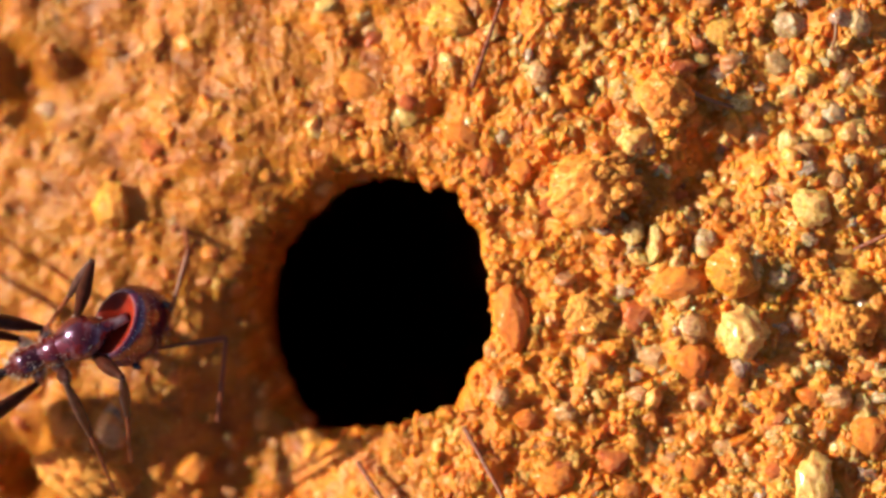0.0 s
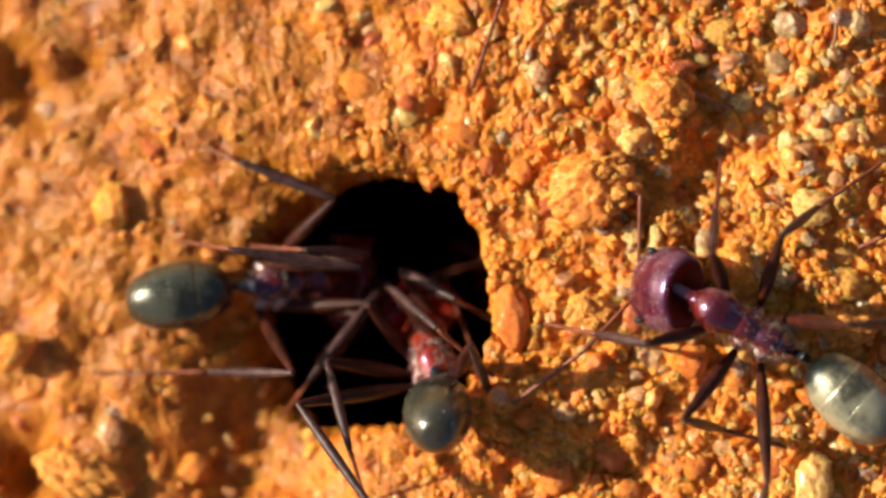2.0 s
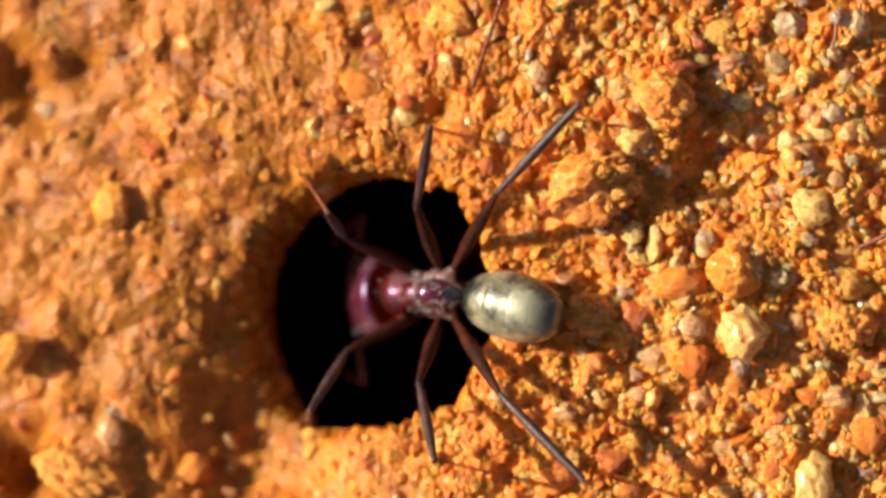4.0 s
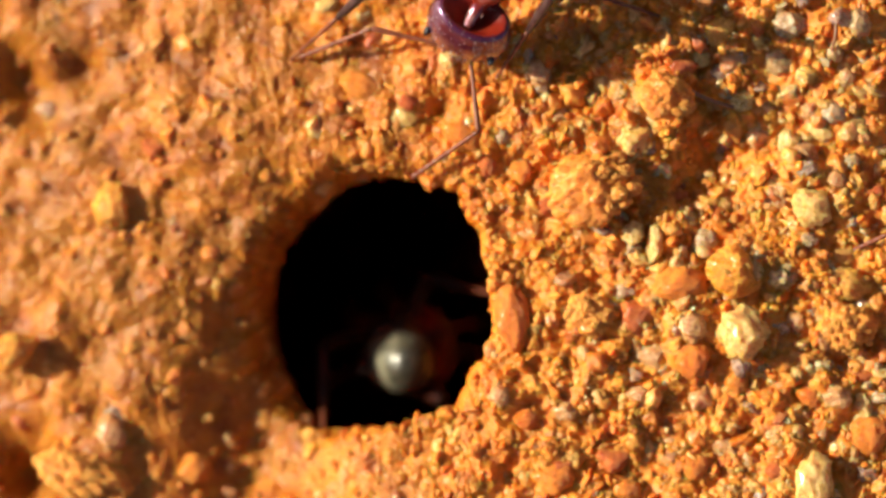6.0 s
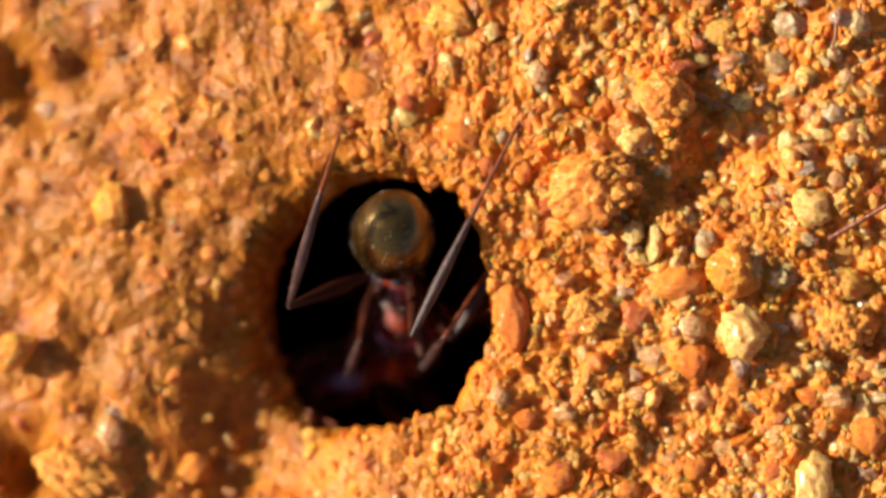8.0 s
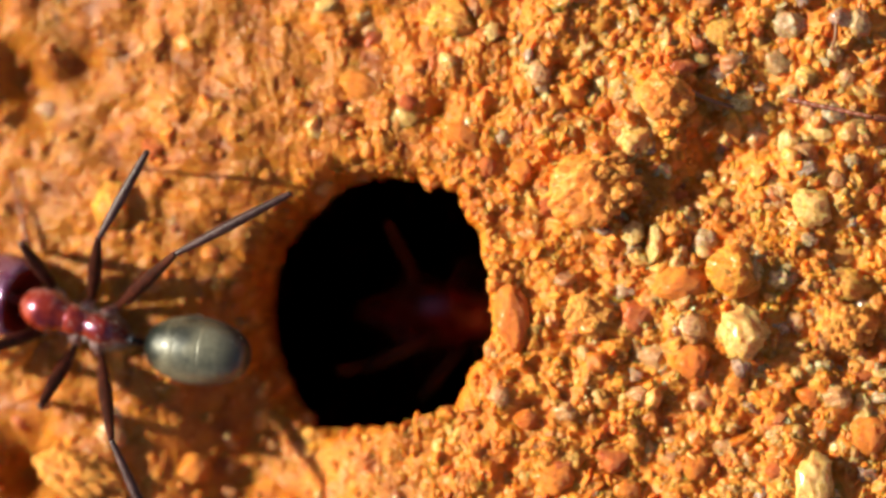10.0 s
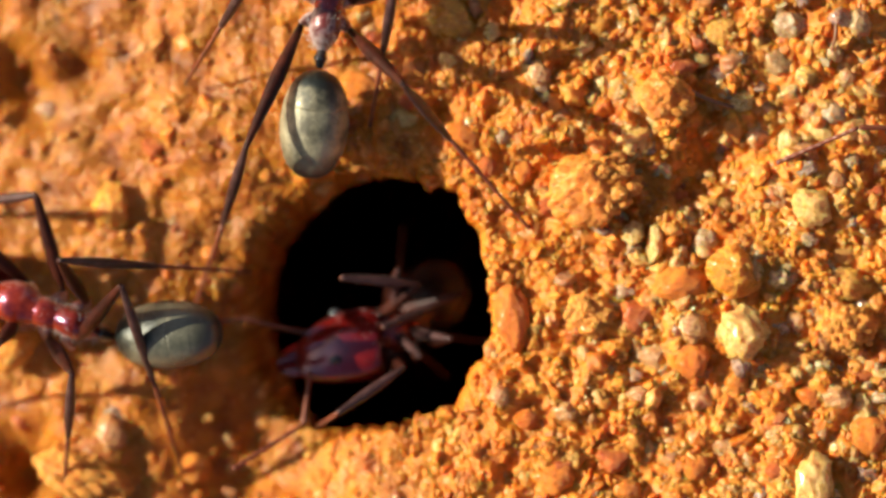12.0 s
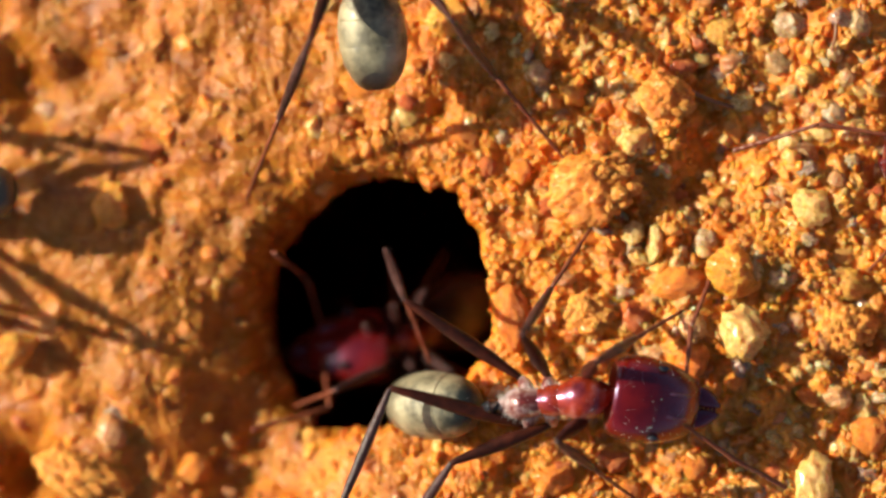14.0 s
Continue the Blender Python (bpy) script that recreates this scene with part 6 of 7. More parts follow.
    gait.at(10.5, (-11.58, -1.21, -0.67), (-8.59, -2.40, -0.13), (-13.50, -0.59, -2.85), (-5.33, -2.66, 0.45),
            (((-14.17, -1.74, -2.67), (-15.48, -1.73, -4.29)), ((-13.21, 0.68, -2.67), (-14.23, 1.43, -4.29))),
            (((-11.79, -2.86), (-14.73, -1.62, -3.50)), ((-11.69, 0.32), (-14.70, -0.77, -3.50)), ((-9.26, -3.57), (-10.33, -7.41, -2.48)), ((-9.79, 1.25), (-13.74, 0.21, -3.26)), ((-7.40, -1.26), (-7.36, -6.37, -2.19)), ((-6.55, 0.20), (-3.95, -4.13, -2.03))))
    gait.at(11.0, (-13.80, -1.56, -1.22), (-10.81, -2.35, -0.68), (-15.76, -0.90, -3.38), (-7.94, -2.00, -0.17),
            (((-16.28, -2.09, -3.20), (-17.56, -2.08, -4.80)), ((-15.62, 0.42, -3.20), (-16.69, 1.21, -4.80))),
            (((-14.19, -3.02), (-17.31, -2.22, -3.82)), ((-14.82, 0.02), (-17.82, -1.12, -3.82)), ((-11.69, -3.59), (-10.07, -7.14, -2.38)), ((-12.80, 0.32), (-15.34, 3.48, -3.66)), ((-9.76, -1.72), (-6.84, -6.31, -2.44)), ((-11.95, -0.56), (-7.05, -1.75, -2.14))))
    gait.at(11.5, (-13.42, -1.56, -1.12), (-10.46, -2.26, -0.59), (-15.37, -0.90, -3.29), (-7.74, -1.63, -0.12),
            (((-15.86, -2.10, -3.11), (-17.12, -2.09, -4.71)), ((-15.26, 0.43, -3.11), (-16.34, 1.22, -4.71))),
            (((-13.88, -3.02), (-17.00, -2.22, -3.82)), ((-14.51, 0.02), (-17.51, -1.12, -3.82)), ((-11.25, -3.39), (-10.22, -7.17, -2.47)), ((-12.64, 0.32), (-15.18, 3.48, -3.62)), ((-9.53, -1.46), (-7.19, -6.00, -2.35)), ((-12.02, -1.04), (-7.01, -0.42, -1.93))))
    gait.at(11.8, (-12.88, -1.78, -0.99), (-9.95, -2.41, -0.47), (-14.79, -1.13, -3.18), (-7.12, -1.80, 0.03),
            (((-15.25, -2.33, -3.00), (-16.49, -2.32, -4.62)), ((-14.71, 0.21, -3.00), (-15.78, 1.00, -4.62))),
            (((-13.26, -3.02), (-16.50, -3.06, -3.82)), ((-13.88, 0.17), (-16.68, -1.40, -3.82)), ((-10.67, -3.31), (-10.17, -7.21, -2.43)), ((-11.79, 1.35), (-15.87, 0.68, -3.79)), ((-9.06, -1.25), (-7.07, -6.16, -2.37)), ((-11.75, -0.50), (-6.82, 0.62, -1.79))))
    gait.at(12.0, (-12.04, -1.18, -0.79), (-9.14, -2.22, -0.27), (-13.90, -0.59, -3.03), (-6.34, -2.22, 0.22),
            (((-14.52, -1.76, -2.86), (-15.78, -1.78, -4.52)), ((-13.64, 0.69, -2.86), (-14.63, 1.43, -4.52))),
            (((-11.56, -2.25), (-13.87, -4.44, -3.29)), ((-12.49, 0.32), (-15.50, -0.81, -3.70)), ((-9.75, -3.27), (-10.29, -7.20, -2.51)), ((-10.82, 1.44), (-14.91, 0.98, -3.55)), ((-8.42, -0.96), (-6.92, -6.31, -2.40)), ((-10.02, -0.29), (-5.02, -0.63, -2.25))))
    gait.at(12.2, (-12.12, -1.11, -0.80), (-9.23, -2.22, -0.29), (-14.04, -0.44, -2.97), (-6.67, -2.84, 0.14),
            (((-14.70, -1.59, -2.79), (-16.01, -1.55, -4.40)), ((-13.77, 0.84, -2.79), (-14.79, 1.62, -4.40))),
            (((-11.87, -2.41), (-13.92, -4.82, -3.30)), ((-12.80, 0.47), (-15.82, -0.66, -3.78)), ((-9.29, -3.27), (-10.36, -7.11, -2.59)), ((-10.36, 1.74), (-13.79, -0.42, -3.27)), ((-8.04, -0.74), (-7.14, -5.75, -2.43)), ((-9.99, -0.32), (-4.98, -0.32, -2.24))))
    gait.at(12.5, (-15.15, -1.12, -1.44), (-12.13, -1.46, -0.90), (-17.12, -0.68, -3.66), (-9.40, -1.24, -0.42),
            (((-17.06, -1.99, -3.49), (-18.29, -2.13, -5.12)), ((-16.74, 0.59, -3.49), (-17.87, 1.25, -5.12))),
            (((-15.29, -2.63), (-16.58, -4.18, -3.85)), ((-14.92, 0.35), (-15.81, 2.17, -3.80)), ((-13.26, -3.63), (-12.32, -7.44, -2.98)), ((-14.35, 0.62), (-16.99, 3.72, -3.82)), ((-12.33, -3.77), (-9.53, -8.01, -2.21)), ((-12.80, 1.53), (-7.58, 0.20, -1.89))))
    gait.at(12.8, (-15.76, -1.34, -1.69), (-12.75, -1.67, -1.15), (-17.72, -0.83, -3.92), (-9.92, -1.26, -0.66),
            (((-18.06, -2.07, -3.74), (-19.27, -2.16, -5.38)), ((-17.78, 0.52, -3.74), (-18.91, 1.22, -5.38))),
            (((-16.31, -2.79), (-17.58, -4.36, -3.85)), ((-15.98, 0.19), (-16.89, 2.00, -3.85)), ((-14.19, -3.63), (-13.25, -7.45, -3.14)), ((-14.01, 0.78), (-13.39, 2.83, -3.20)), ((-12.18, -2.26), (-9.36, -6.48, -1.85)), ((-13.73, 1.38), (-8.57, 0.26, -2.03))))
    gait.at(13.0, (-16.65, -1.49, -1.77), (-13.67, -1.79, -1.38), (-18.58, -0.90, -4.02), (-11.16, -1.56, -0.96),
            (((-18.90, -2.14, -3.84), (-20.09, -2.18, -5.48)), ((-18.64, 0.45, -3.84), (-19.75, 1.20, -5.48))),
            (((-17.20, -2.95), (-18.46, -4.53, -3.85)), ((-16.90, 0.04), (-17.82, 1.84, -3.85)), ((-15.39, -3.93), (-15.20, -6.06, -3.65)), ((-14.93, 0.65), (-14.32, 2.70, -3.43)), ((-12.49, -1.80), (-9.60, -5.98, -1.82)), ((-14.82, 1.23), (-9.50, 0.32, -2.22))))
    gait.at(13.2, (-17.51, -0.59, -1.67), (-14.54, -0.89, -1.49), (-19.36, 0.02, -2.97), (-11.98, -0.76, -0.97),
            (((-19.73, -1.20, -2.74), (-21.19, -1.14, -4.04)), ((-19.47, 1.39, -2.74), (-20.85, 2.25, -4.04))),
            (((-18.06, -2.04), (-19.33, -3.62, -3.85)), ((-17.76, 0.95), (-18.69, 2.75, -3.85)), ((-16.25, -3.03), (-16.07, -5.16, -3.85)), ((-15.79, 1.55), (-15.18, 3.60, -3.65)), ((-12.80, -1.50), (-9.99, -5.73, -2.18)), ((-15.28, 1.84), (-10.39, 0.46, -2.42))))
    gait.at(13.5, (-17.61, 0.31, -0.97), (-14.67, 0.01, -0.84), (-19.51, 0.62, -2.97), (-12.16, 0.01, -0.42),
            (((-19.85, -0.64, -2.79), (-21.13, -0.84, -4.38)), ((-19.59, 1.95, -2.79), (-20.78, 2.55, -4.38))),
            (((-18.18, -1.13), (-19.45, -2.71, -3.85)), ((-17.88, 1.85), (-18.80, 3.65, -3.85)), ((-16.37, -2.12), (-16.19, -4.25, -3.85)), ((-15.90, 2.45), (-15.29, 4.50, -3.67)), ((-14.31, -2.63), (-12.63, -4.82, -3.03)), ((-13.78, 2.54), (-11.69, 4.33, -3.64))))
    gait.at(14.0, (-17.61, 1.66, -0.97), (-14.67, 1.44, -0.84), (-19.51, 2.14, -2.97), (-12.24, 1.51, -0.44),
            (((-19.82, 0.90, -2.78), (-21.07, 0.81, -4.37)), ((-19.62, 3.49, -2.78), (-20.81, 4.20, -4.37))),
            (((-18.15, 0.20), (-19.37, -1.41, -3.85)), ((-17.92, 3.19), (-18.88, 4.97, -3.85)), ((-16.31, -0.74), (-16.08, -2.87, -3.85)), ((-15.96, 3.84), (-15.40, 5.91, -3.70)), ((-14.24, -1.20), (-12.50, -3.34, -2.98)), ((-13.84, 3.98), (-11.80, 5.83, -2.83))))
    gait = gaits[5]
    tagged(gait.ant, "bright red-headed ant leaving the hole", "ant", "ants at the nest hole")
    gait.at(9.0, (2.62, -0.99, -18.13), (3.00, -1.01, -20.60), (2.26, -0.98, -16.16), (3.22, -1.02, -23.08),
            (((2.16, -2.28, -15.46), (1.82, -2.67, -13.99)), ((2.25, 0.32, -15.46), (1.94, 0.73, -13.99))),
            (((1.93, -1.64), (1.41, -2.39, -20.36)), ((1.98, -0.29), (1.51, 0.49, -20.36)), ((2.78, -2.03), (2.92, -2.98, -20.36)), ((2.85, 0.04), (3.06, 0.97, -20.36)), ((3.72, -2.20), (4.54, -3.13, -20.36)), ((3.80, 0.14), (4.68, 1.01, -20.36))))
    gait.at(9.7, (1.58, -1.95, -14.23), (2.10, -1.98, -16.48), (0.91, -1.93, -12.30), (2.64, -2.01, -19.13),
            (((0.76, -3.23, -11.62), (0.15, -3.61, -10.22)), ((0.87, -0.63, -11.62), (0.29, -0.21, -10.22))),
            (((0.95, -2.61), (0.43, -3.35, -16.35)), ((1.01, -1.26), (0.55, -0.47, -16.35)), ((1.79, -3.00), (1.93, -3.95, -16.35)), ((1.88, -0.93), (2.10, 0.00, -16.35)), ((2.73, -3.18), (3.55, -4.11, -16.35)), ((2.83, -0.84), (3.72, 0.03, -16.35))))
    gait.at(10.3, (-1.45, -1.83, -4.80), (-0.61, -1.94, -7.28), (-3.74, -1.82, -3.98), (0.02, -1.90, -10.40),
            (((-4.04, -2.74, -3.67), (-5.09, -2.42, -3.06)), ((-2.50, 0.32, -3.40), (-3.10, 1.23, -2.67))),
            (((-1.96, -2.45), (-2.55, -3.14, -7.04)), ((-1.79, -1.11), (-2.18, -0.29, -7.04)), ((-1.16, -2.91), (-1.10, -3.87, -7.04)), ((-0.90, -0.86), (-0.60, 0.05, -7.04)), ((-0.24, -3.17), (0.49, -4.17, -7.04)), ((0.06, -0.85), (1.02, -0.06, -7.04))))
    gait.at(10.5, (-1.67, -1.82, -3.74), (-0.76, -1.93, -6.21), (-4.63, -1.17, -3.26), (-0.14, -1.89, -9.22),
            (((-5.40, -2.12, -3.22), (-5.87, -1.04, -1.75)), ((-2.34, 0.59, -2.63), (-3.28, 1.69, -2.70))),
            (((-2.84, -3.07), (-3.41, -4.86, -3.22)), ((-0.99, -0.76), (-0.83, 0.02, -5.32)), ((-1.34, -2.90), (-1.27, -3.86, -5.97)), ((-1.09, -0.85), (-0.80, 0.07, -5.97)), ((-0.41, -3.15), (0.33, -4.14, -5.97)), ((-0.14, -0.82), (0.82, -0.03, -5.97))))
    gait.at(11.0, (-3.05, 0.22, -1.50), (-2.33, -1.27, -3.98), (-5.93, 1.85, -1.30), (-1.71, -2.65, -6.64),
            (((-6.87, 0.80, -1.26), (-9.97, 2.39, -1.93)), ((-2.01, 4.22, -0.27), (-0.85, 6.30, 0.98))),
            (((-3.74, -1.03), (-6.70, -0.63, -1.98)), ((-2.20, 0.63), (-1.28, 1.38, -2.08)), ((-1.77, -2.46), (-4.04, -3.47, -3.04)), ((-1.05, 0.63), (-1.11, 0.02, -4.55)), ((-3.21, -2.54), (-3.65, -3.70, -3.88)), ((-1.11, -1.51), (0.07, -1.88, -3.88))))
    gait.at(11.2, (-3.56, 0.84, -0.66), (-2.81, -0.72, -2.82), (-5.37, 3.48, -0.84), (-2.00, -1.69, -5.28),
            (((-7.01, 3.06, -0.53), (-8.37, 4.71, -1.54)), ((-2.74, 4.63, 1.28), (-3.14, 7.04, 0.62))),
            (((-4.32, 0.31), (-7.17, 1.47, -1.73)), ((-0.95, 0.76), (-1.59, 1.62, -2.62)), ((-2.33, -2.45), (-4.16, -3.54, -3.06)), ((-0.58, -2.19), (-1.45, -2.89, -4.60)), ((-4.63, -2.95), (-5.62, -5.53, -3.34)), ((0.07, -0.72), (2.69, -1.57, 0.03))))
    gait.at(11.5, (-3.82, 2.94, -0.21), (-3.53, 0.85, -2.05), (-4.12, 6.06, -0.47), (-1.91, -0.91, -3.67),
            (((-6.10, 6.58, -0.31), (-6.86, 7.73, -1.18)), ((-1.93, 5.70, 0.52), (-0.21, 5.19, 0.07))),
            (((-6.09, 2.18), (-8.70, 3.86, -1.99)), ((-2.21, 3.30), (-2.75, 6.28, -0.67)), ((-4.55, -0.16), (-7.93, 0.24, -1.83)), ((-0.13, 1.50), (0.24, 0.17, -2.38)), ((-2.52, -1.55), (-3.08, -2.39, -3.36)), ((0.24, -0.76), (-0.68, 0.63, -3.50))))
    gait.at(11.8, (-2.79, 5.93, 1.37), (-3.31, 3.21, 0.78), (-1.94, 8.06, -0.39), (-3.55, 0.02, -0.26),
            (((-3.13, 8.52, -0.17), (-2.99, 9.92, -1.57)), ((-0.57, 8.04, -0.17), (0.35, 9.29, -1.57))),
            (((-4.22, 6.60), (-4.85, 9.61, -1.08)), ((-1.40, 5.01), (-2.19, 7.95, -0.57)), ((-4.70, 3.91), (-8.09, 1.91, -1.88)), ((-1.73, 3.12), (1.83, 1.68, -0.03)), ((-4.43, 1.29), (-8.85, -1.35, -2.11)), ((-2.37, 0.76), (-1.71, -0.23, -2.64))))
    gait.at(12.0, (-2.76, 8.18, 1.58), (-3.21, 5.15, 1.20), (-2.47, 10.25, -0.47), (-3.53, 2.04, 0.34),
            (((-3.72, 10.65, -0.28), (-3.94, 11.98, -1.84)), ((-1.15, 10.27, -0.28), (-0.58, 11.48, -1.84))),
            (((-4.19, 8.76), (-5.71, 10.10, -1.30)), ((-1.22, 8.32), (0.62, 9.16, -0.21)), ((-4.70, 7.05), (-7.15, 4.06, -1.49)), ((-1.25, 6.87), (-1.97, 3.14, -0.61)), ((-5.15, 2.71), (-6.86, -2.08, -2.29)), ((-1.03, 4.26), (2.30, 0.53, 0.02))))
    gait.at(12.2, (-2.50, 9.57, 1.82), (-2.64, 6.57, 1.60), (-2.16, 11.66, -0.22), (-2.71, 3.59, 0.89),
            (((-3.43, 11.93, -0.03), (-3.62, 13.22, -1.58)), ((-0.83, 11.81, -0.03), (-0.22, 13.07, -1.58))),
            (((-3.98, 10.04), (-5.63, 11.22, -1.28)), ((-0.99, 9.90), (0.76, 10.92, -0.19)), ((-4.87, 8.18), (-6.99, 7.87, -1.61)), ((-0.28, 7.97), (1.80, 7.47, -0.07)), ((-3.95, 6.30), (-4.95, 1.39, -1.40)), ((-2.00, 5.36), (-0.21, 0.70, -1.43))))
    gait.at(12.5, (-2.35, 10.51, 2.15), (-2.55, 7.44, 2.01), (-2.16, 12.61, 0.08), (-2.56, 4.44, 1.41),
            (((-3.44, 12.90, 0.27), (-3.72, 14.21, -1.29)), ((-0.84, 12.74, 0.27), (-0.33, 13.99, -1.29))),
            (((-3.82, 10.97), (-5.45, 12.17, -1.24)), ((-0.83, 10.78), (0.94, 11.77, -0.17)), ((-4.74, 9.12), (-6.86, 8.86, -1.58)), ((-0.15, 8.83), (1.92, 8.30, -0.05)), ((-4.02, 6.03), (-4.19, 1.04, -1.98)), ((-1.40, 5.83), (-0.54, 0.93, -1.48))))
    gait.at(12.8, (-2.06, 10.59, 2.10), (-2.19, 7.60, 1.87), (-1.93, 12.69, 0.02), (-2.11, 4.58, 1.29),
            (((-3.22, 12.96, 0.21), (-3.55, 14.26, -1.35)), ((-0.62, 12.84, 0.21), (-0.15, 14.10, -1.35))),
            (((-3.54, 11.06), (-5.18, 12.24, -1.18)), ((-0.54, 10.92), (1.21, 11.95, -0.13)), ((-4.42, 9.20), (-6.54, 8.90, -1.50)), ((0.17, 8.99), (2.25, 8.49, -0.02)), ((-3.57, 5.99), (-5.11, 1.23, -1.45)), ((-0.73, 6.57), (1.70, 2.22, -0.05))))
    gait.at(13.0, (-1.98, 10.29, 2.21), (-2.13, 7.34, 2.08), (-1.86, 12.45, 0.21), (-1.84, 4.32, 1.53),
            (((-3.14, 12.73, 0.40), (-3.47, 14.07, -1.12)), ((-0.55, 12.60, 0.40), (-0.07, 13.90, -1.12))),
            (((-3.46, 10.79), (-5.10, 11.97, -1.16)), ((-0.46, 10.63), (1.29, 11.65, -0.13)), ((-4.35, 8.93), (-6.47, 8.63, -1.48)), ((0.24, 8.70), (2.32, 8.19, -0.01)), ((-3.32, 5.57), (-5.47, 1.03, -1.55)), ((0.24, 5.90), (3.46, 2.09, 0.37))))
    gait.at(13.5, (-1.91, 10.21, 2.22), (-2.06, 7.19, 2.10), (-1.78, 12.37, 0.22), (-1.78, 4.20, 1.54),
            (((-3.07, 12.66, 0.42), (-3.39, 14.00, -1.11)), ((-0.47, 12.53, 0.42), (0.00, 13.83, -1.11))),
            (((-3.39, 10.67), (-5.03, 11.85, -1.15)), ((-0.39, 10.52), (1.36, 11.54, -0.12)), ((-4.28, 8.81), (-6.40, 8.52, -1.46)), ((0.32, 8.59), (2.39, 8.08, 0.00)), ((-3.38, 5.54), (-5.45, 0.97, -1.56)), ((0.24, 5.90), (3.46, 2.09, 0.37))))
    gait.at(14.0, (-1.83, 10.51, 2.23), (-2.01, 7.53, 2.10), (-1.71, 12.60, 0.16), (-1.72, 4.53, 1.55),
            (((-2.99, 12.89, 0.35), (-3.32, 14.20, -1.22)), ((-0.40, 12.74, 0.35), (0.08, 13.99, -1.22))),
            (((-3.31, 11.00), (-4.94, 12.20, -1.13)), ((-0.31, 10.82), (1.45, 11.82, -0.11)), ((-4.22, 9.16), (-6.34, 8.88, -1.45)), ((0.37, 8.88), (2.45, 8.35, 0.00)), ((-3.39, 5.54), (-5.44, 0.96, -1.57)), ((0.24, 5.90), (3.46, 2.09, 0.37))))
    gait = gaits[6]
    tagged(gait.ant, "bright red-headed ant with pale grey hind body coming out", "ant", "ants at the nest hole")
    gait.at(10.5, (2.75, -1.92, -26.13), (3.14, -1.95, -28.60), (2.37, -1.90, -24.16), (3.37, -1.97, -31.08),
            (((2.23, -3.19, -23.47), (1.87, -3.57, -22.00)), ((2.39, -0.60, -23.47), (2.08, -0.18, -22.00))),
            (((2.05, -2.55), (1.51, -3.29, -28.36)), ((2.13, -1.21), (1.69, -0.41, -28.36)), ((2.88, -2.97), (3.00, -3.92, -28.36)), ((3.01, -0.90), (3.25, 0.03, -28.36)), ((3.82, -3.16), (4.61, -4.11, -28.36)), ((3.96, -0.82), (4.87, 0.02, -28.36))))
    gait.at(11.4, (2.31, -2.20, -20.16), (2.78, -2.05, -22.62), (1.78, -2.17, -18.21), (3.08, -2.08, -25.10),
            (((1.85, -3.46, -17.52), (1.43, -3.83, -16.08)), ((1.55, -0.87, -17.52), (1.03, -0.46, -16.08))),
            (((1.78, -2.89), (1.37, -3.71, -22.39)), ((1.62, -1.55), (1.04, -0.85, -22.39)), ((2.67, -3.15), (2.95, -4.07, -22.39)), ((2.43, -1.10), (2.50, -0.14, -22.39)), ((3.62, -3.18), (4.57, -3.97, -22.39)), ((3.35, -0.85), (4.10, 0.14, -22.39))))
    gait.at(11.62, (-0.06, -2.37, -8.91), (0.90, -1.92, -11.30), (-1.32, -2.34, -7.18), (1.57, -1.70, -13.73),
            (((-0.95, -3.52, -6.54), (-1.84, -3.86, -5.38)), ((-2.04, -1.16, -6.54), (-3.27, -0.77, -5.38))),
            (((-0.07, -3.12), (-0.20, -4.02, -11.11)), ((-0.64, -1.89), (-1.41, -1.41, -11.11)), ((0.86, -3.08), (1.42, -3.86, -11.11)), ((-0.02, -1.20), (-0.25, -0.27, -11.11)), ((1.77, -2.81), (2.92, -3.26, -11.11)), ((0.78, -0.68), (1.18, 0.49, -11.11))))
    gait.at(11.8, (-1.61, -2.30, -4.62), (-0.85, -1.71, -7.12), (-4.05, -2.29, -3.44), (-0.38, -1.42, -9.45),
            (((-4.04, -3.97, -3.10), (-4.63, -4.55, -2.16)), ((-3.43, -0.60, -2.99), (-4.01, 0.02, -2.04))),
            (((-1.49, -3.07), (-1.41, -3.97, -6.87)), ((-2.32, -2.00), (-3.18, -1.70, -6.87)), ((-0.59, -2.82), (0.13, -3.46, -6.87)), ((-1.86, -1.19), (-2.30, -0.34, -6.87)), ((0.24, -2.35), (1.46, -2.54, -6.87)), ((-1.20, -0.50), (-1.08, 0.73, -6.87))))
    gait.at(12.0, (-1.71, -2.42, -2.34), (-0.76, -1.69, -4.61), (-5.11, -3.05, -1.67), (-0.22, -1.24, -6.83),
            (((-3.77, -4.90, -1.29), (-4.88, -5.41, -0.73)), ((-6.67, -1.58, -1.92), (-9.16, -2.41, -1.74))),
            (((-1.06, -3.18), (-3.40, -4.77, -1.92)), ((-0.64, -0.94), (-2.05, -0.82, -2.69)), ((-0.60, -2.87), (0.13, -3.51, -4.47)), ((0.55, -1.21), (-1.14, -1.90, -3.56)), ((0.23, -2.40), (1.46, -2.58, -4.47)), ((-1.20, -0.55), (-1.08, 0.69, -4.47))))
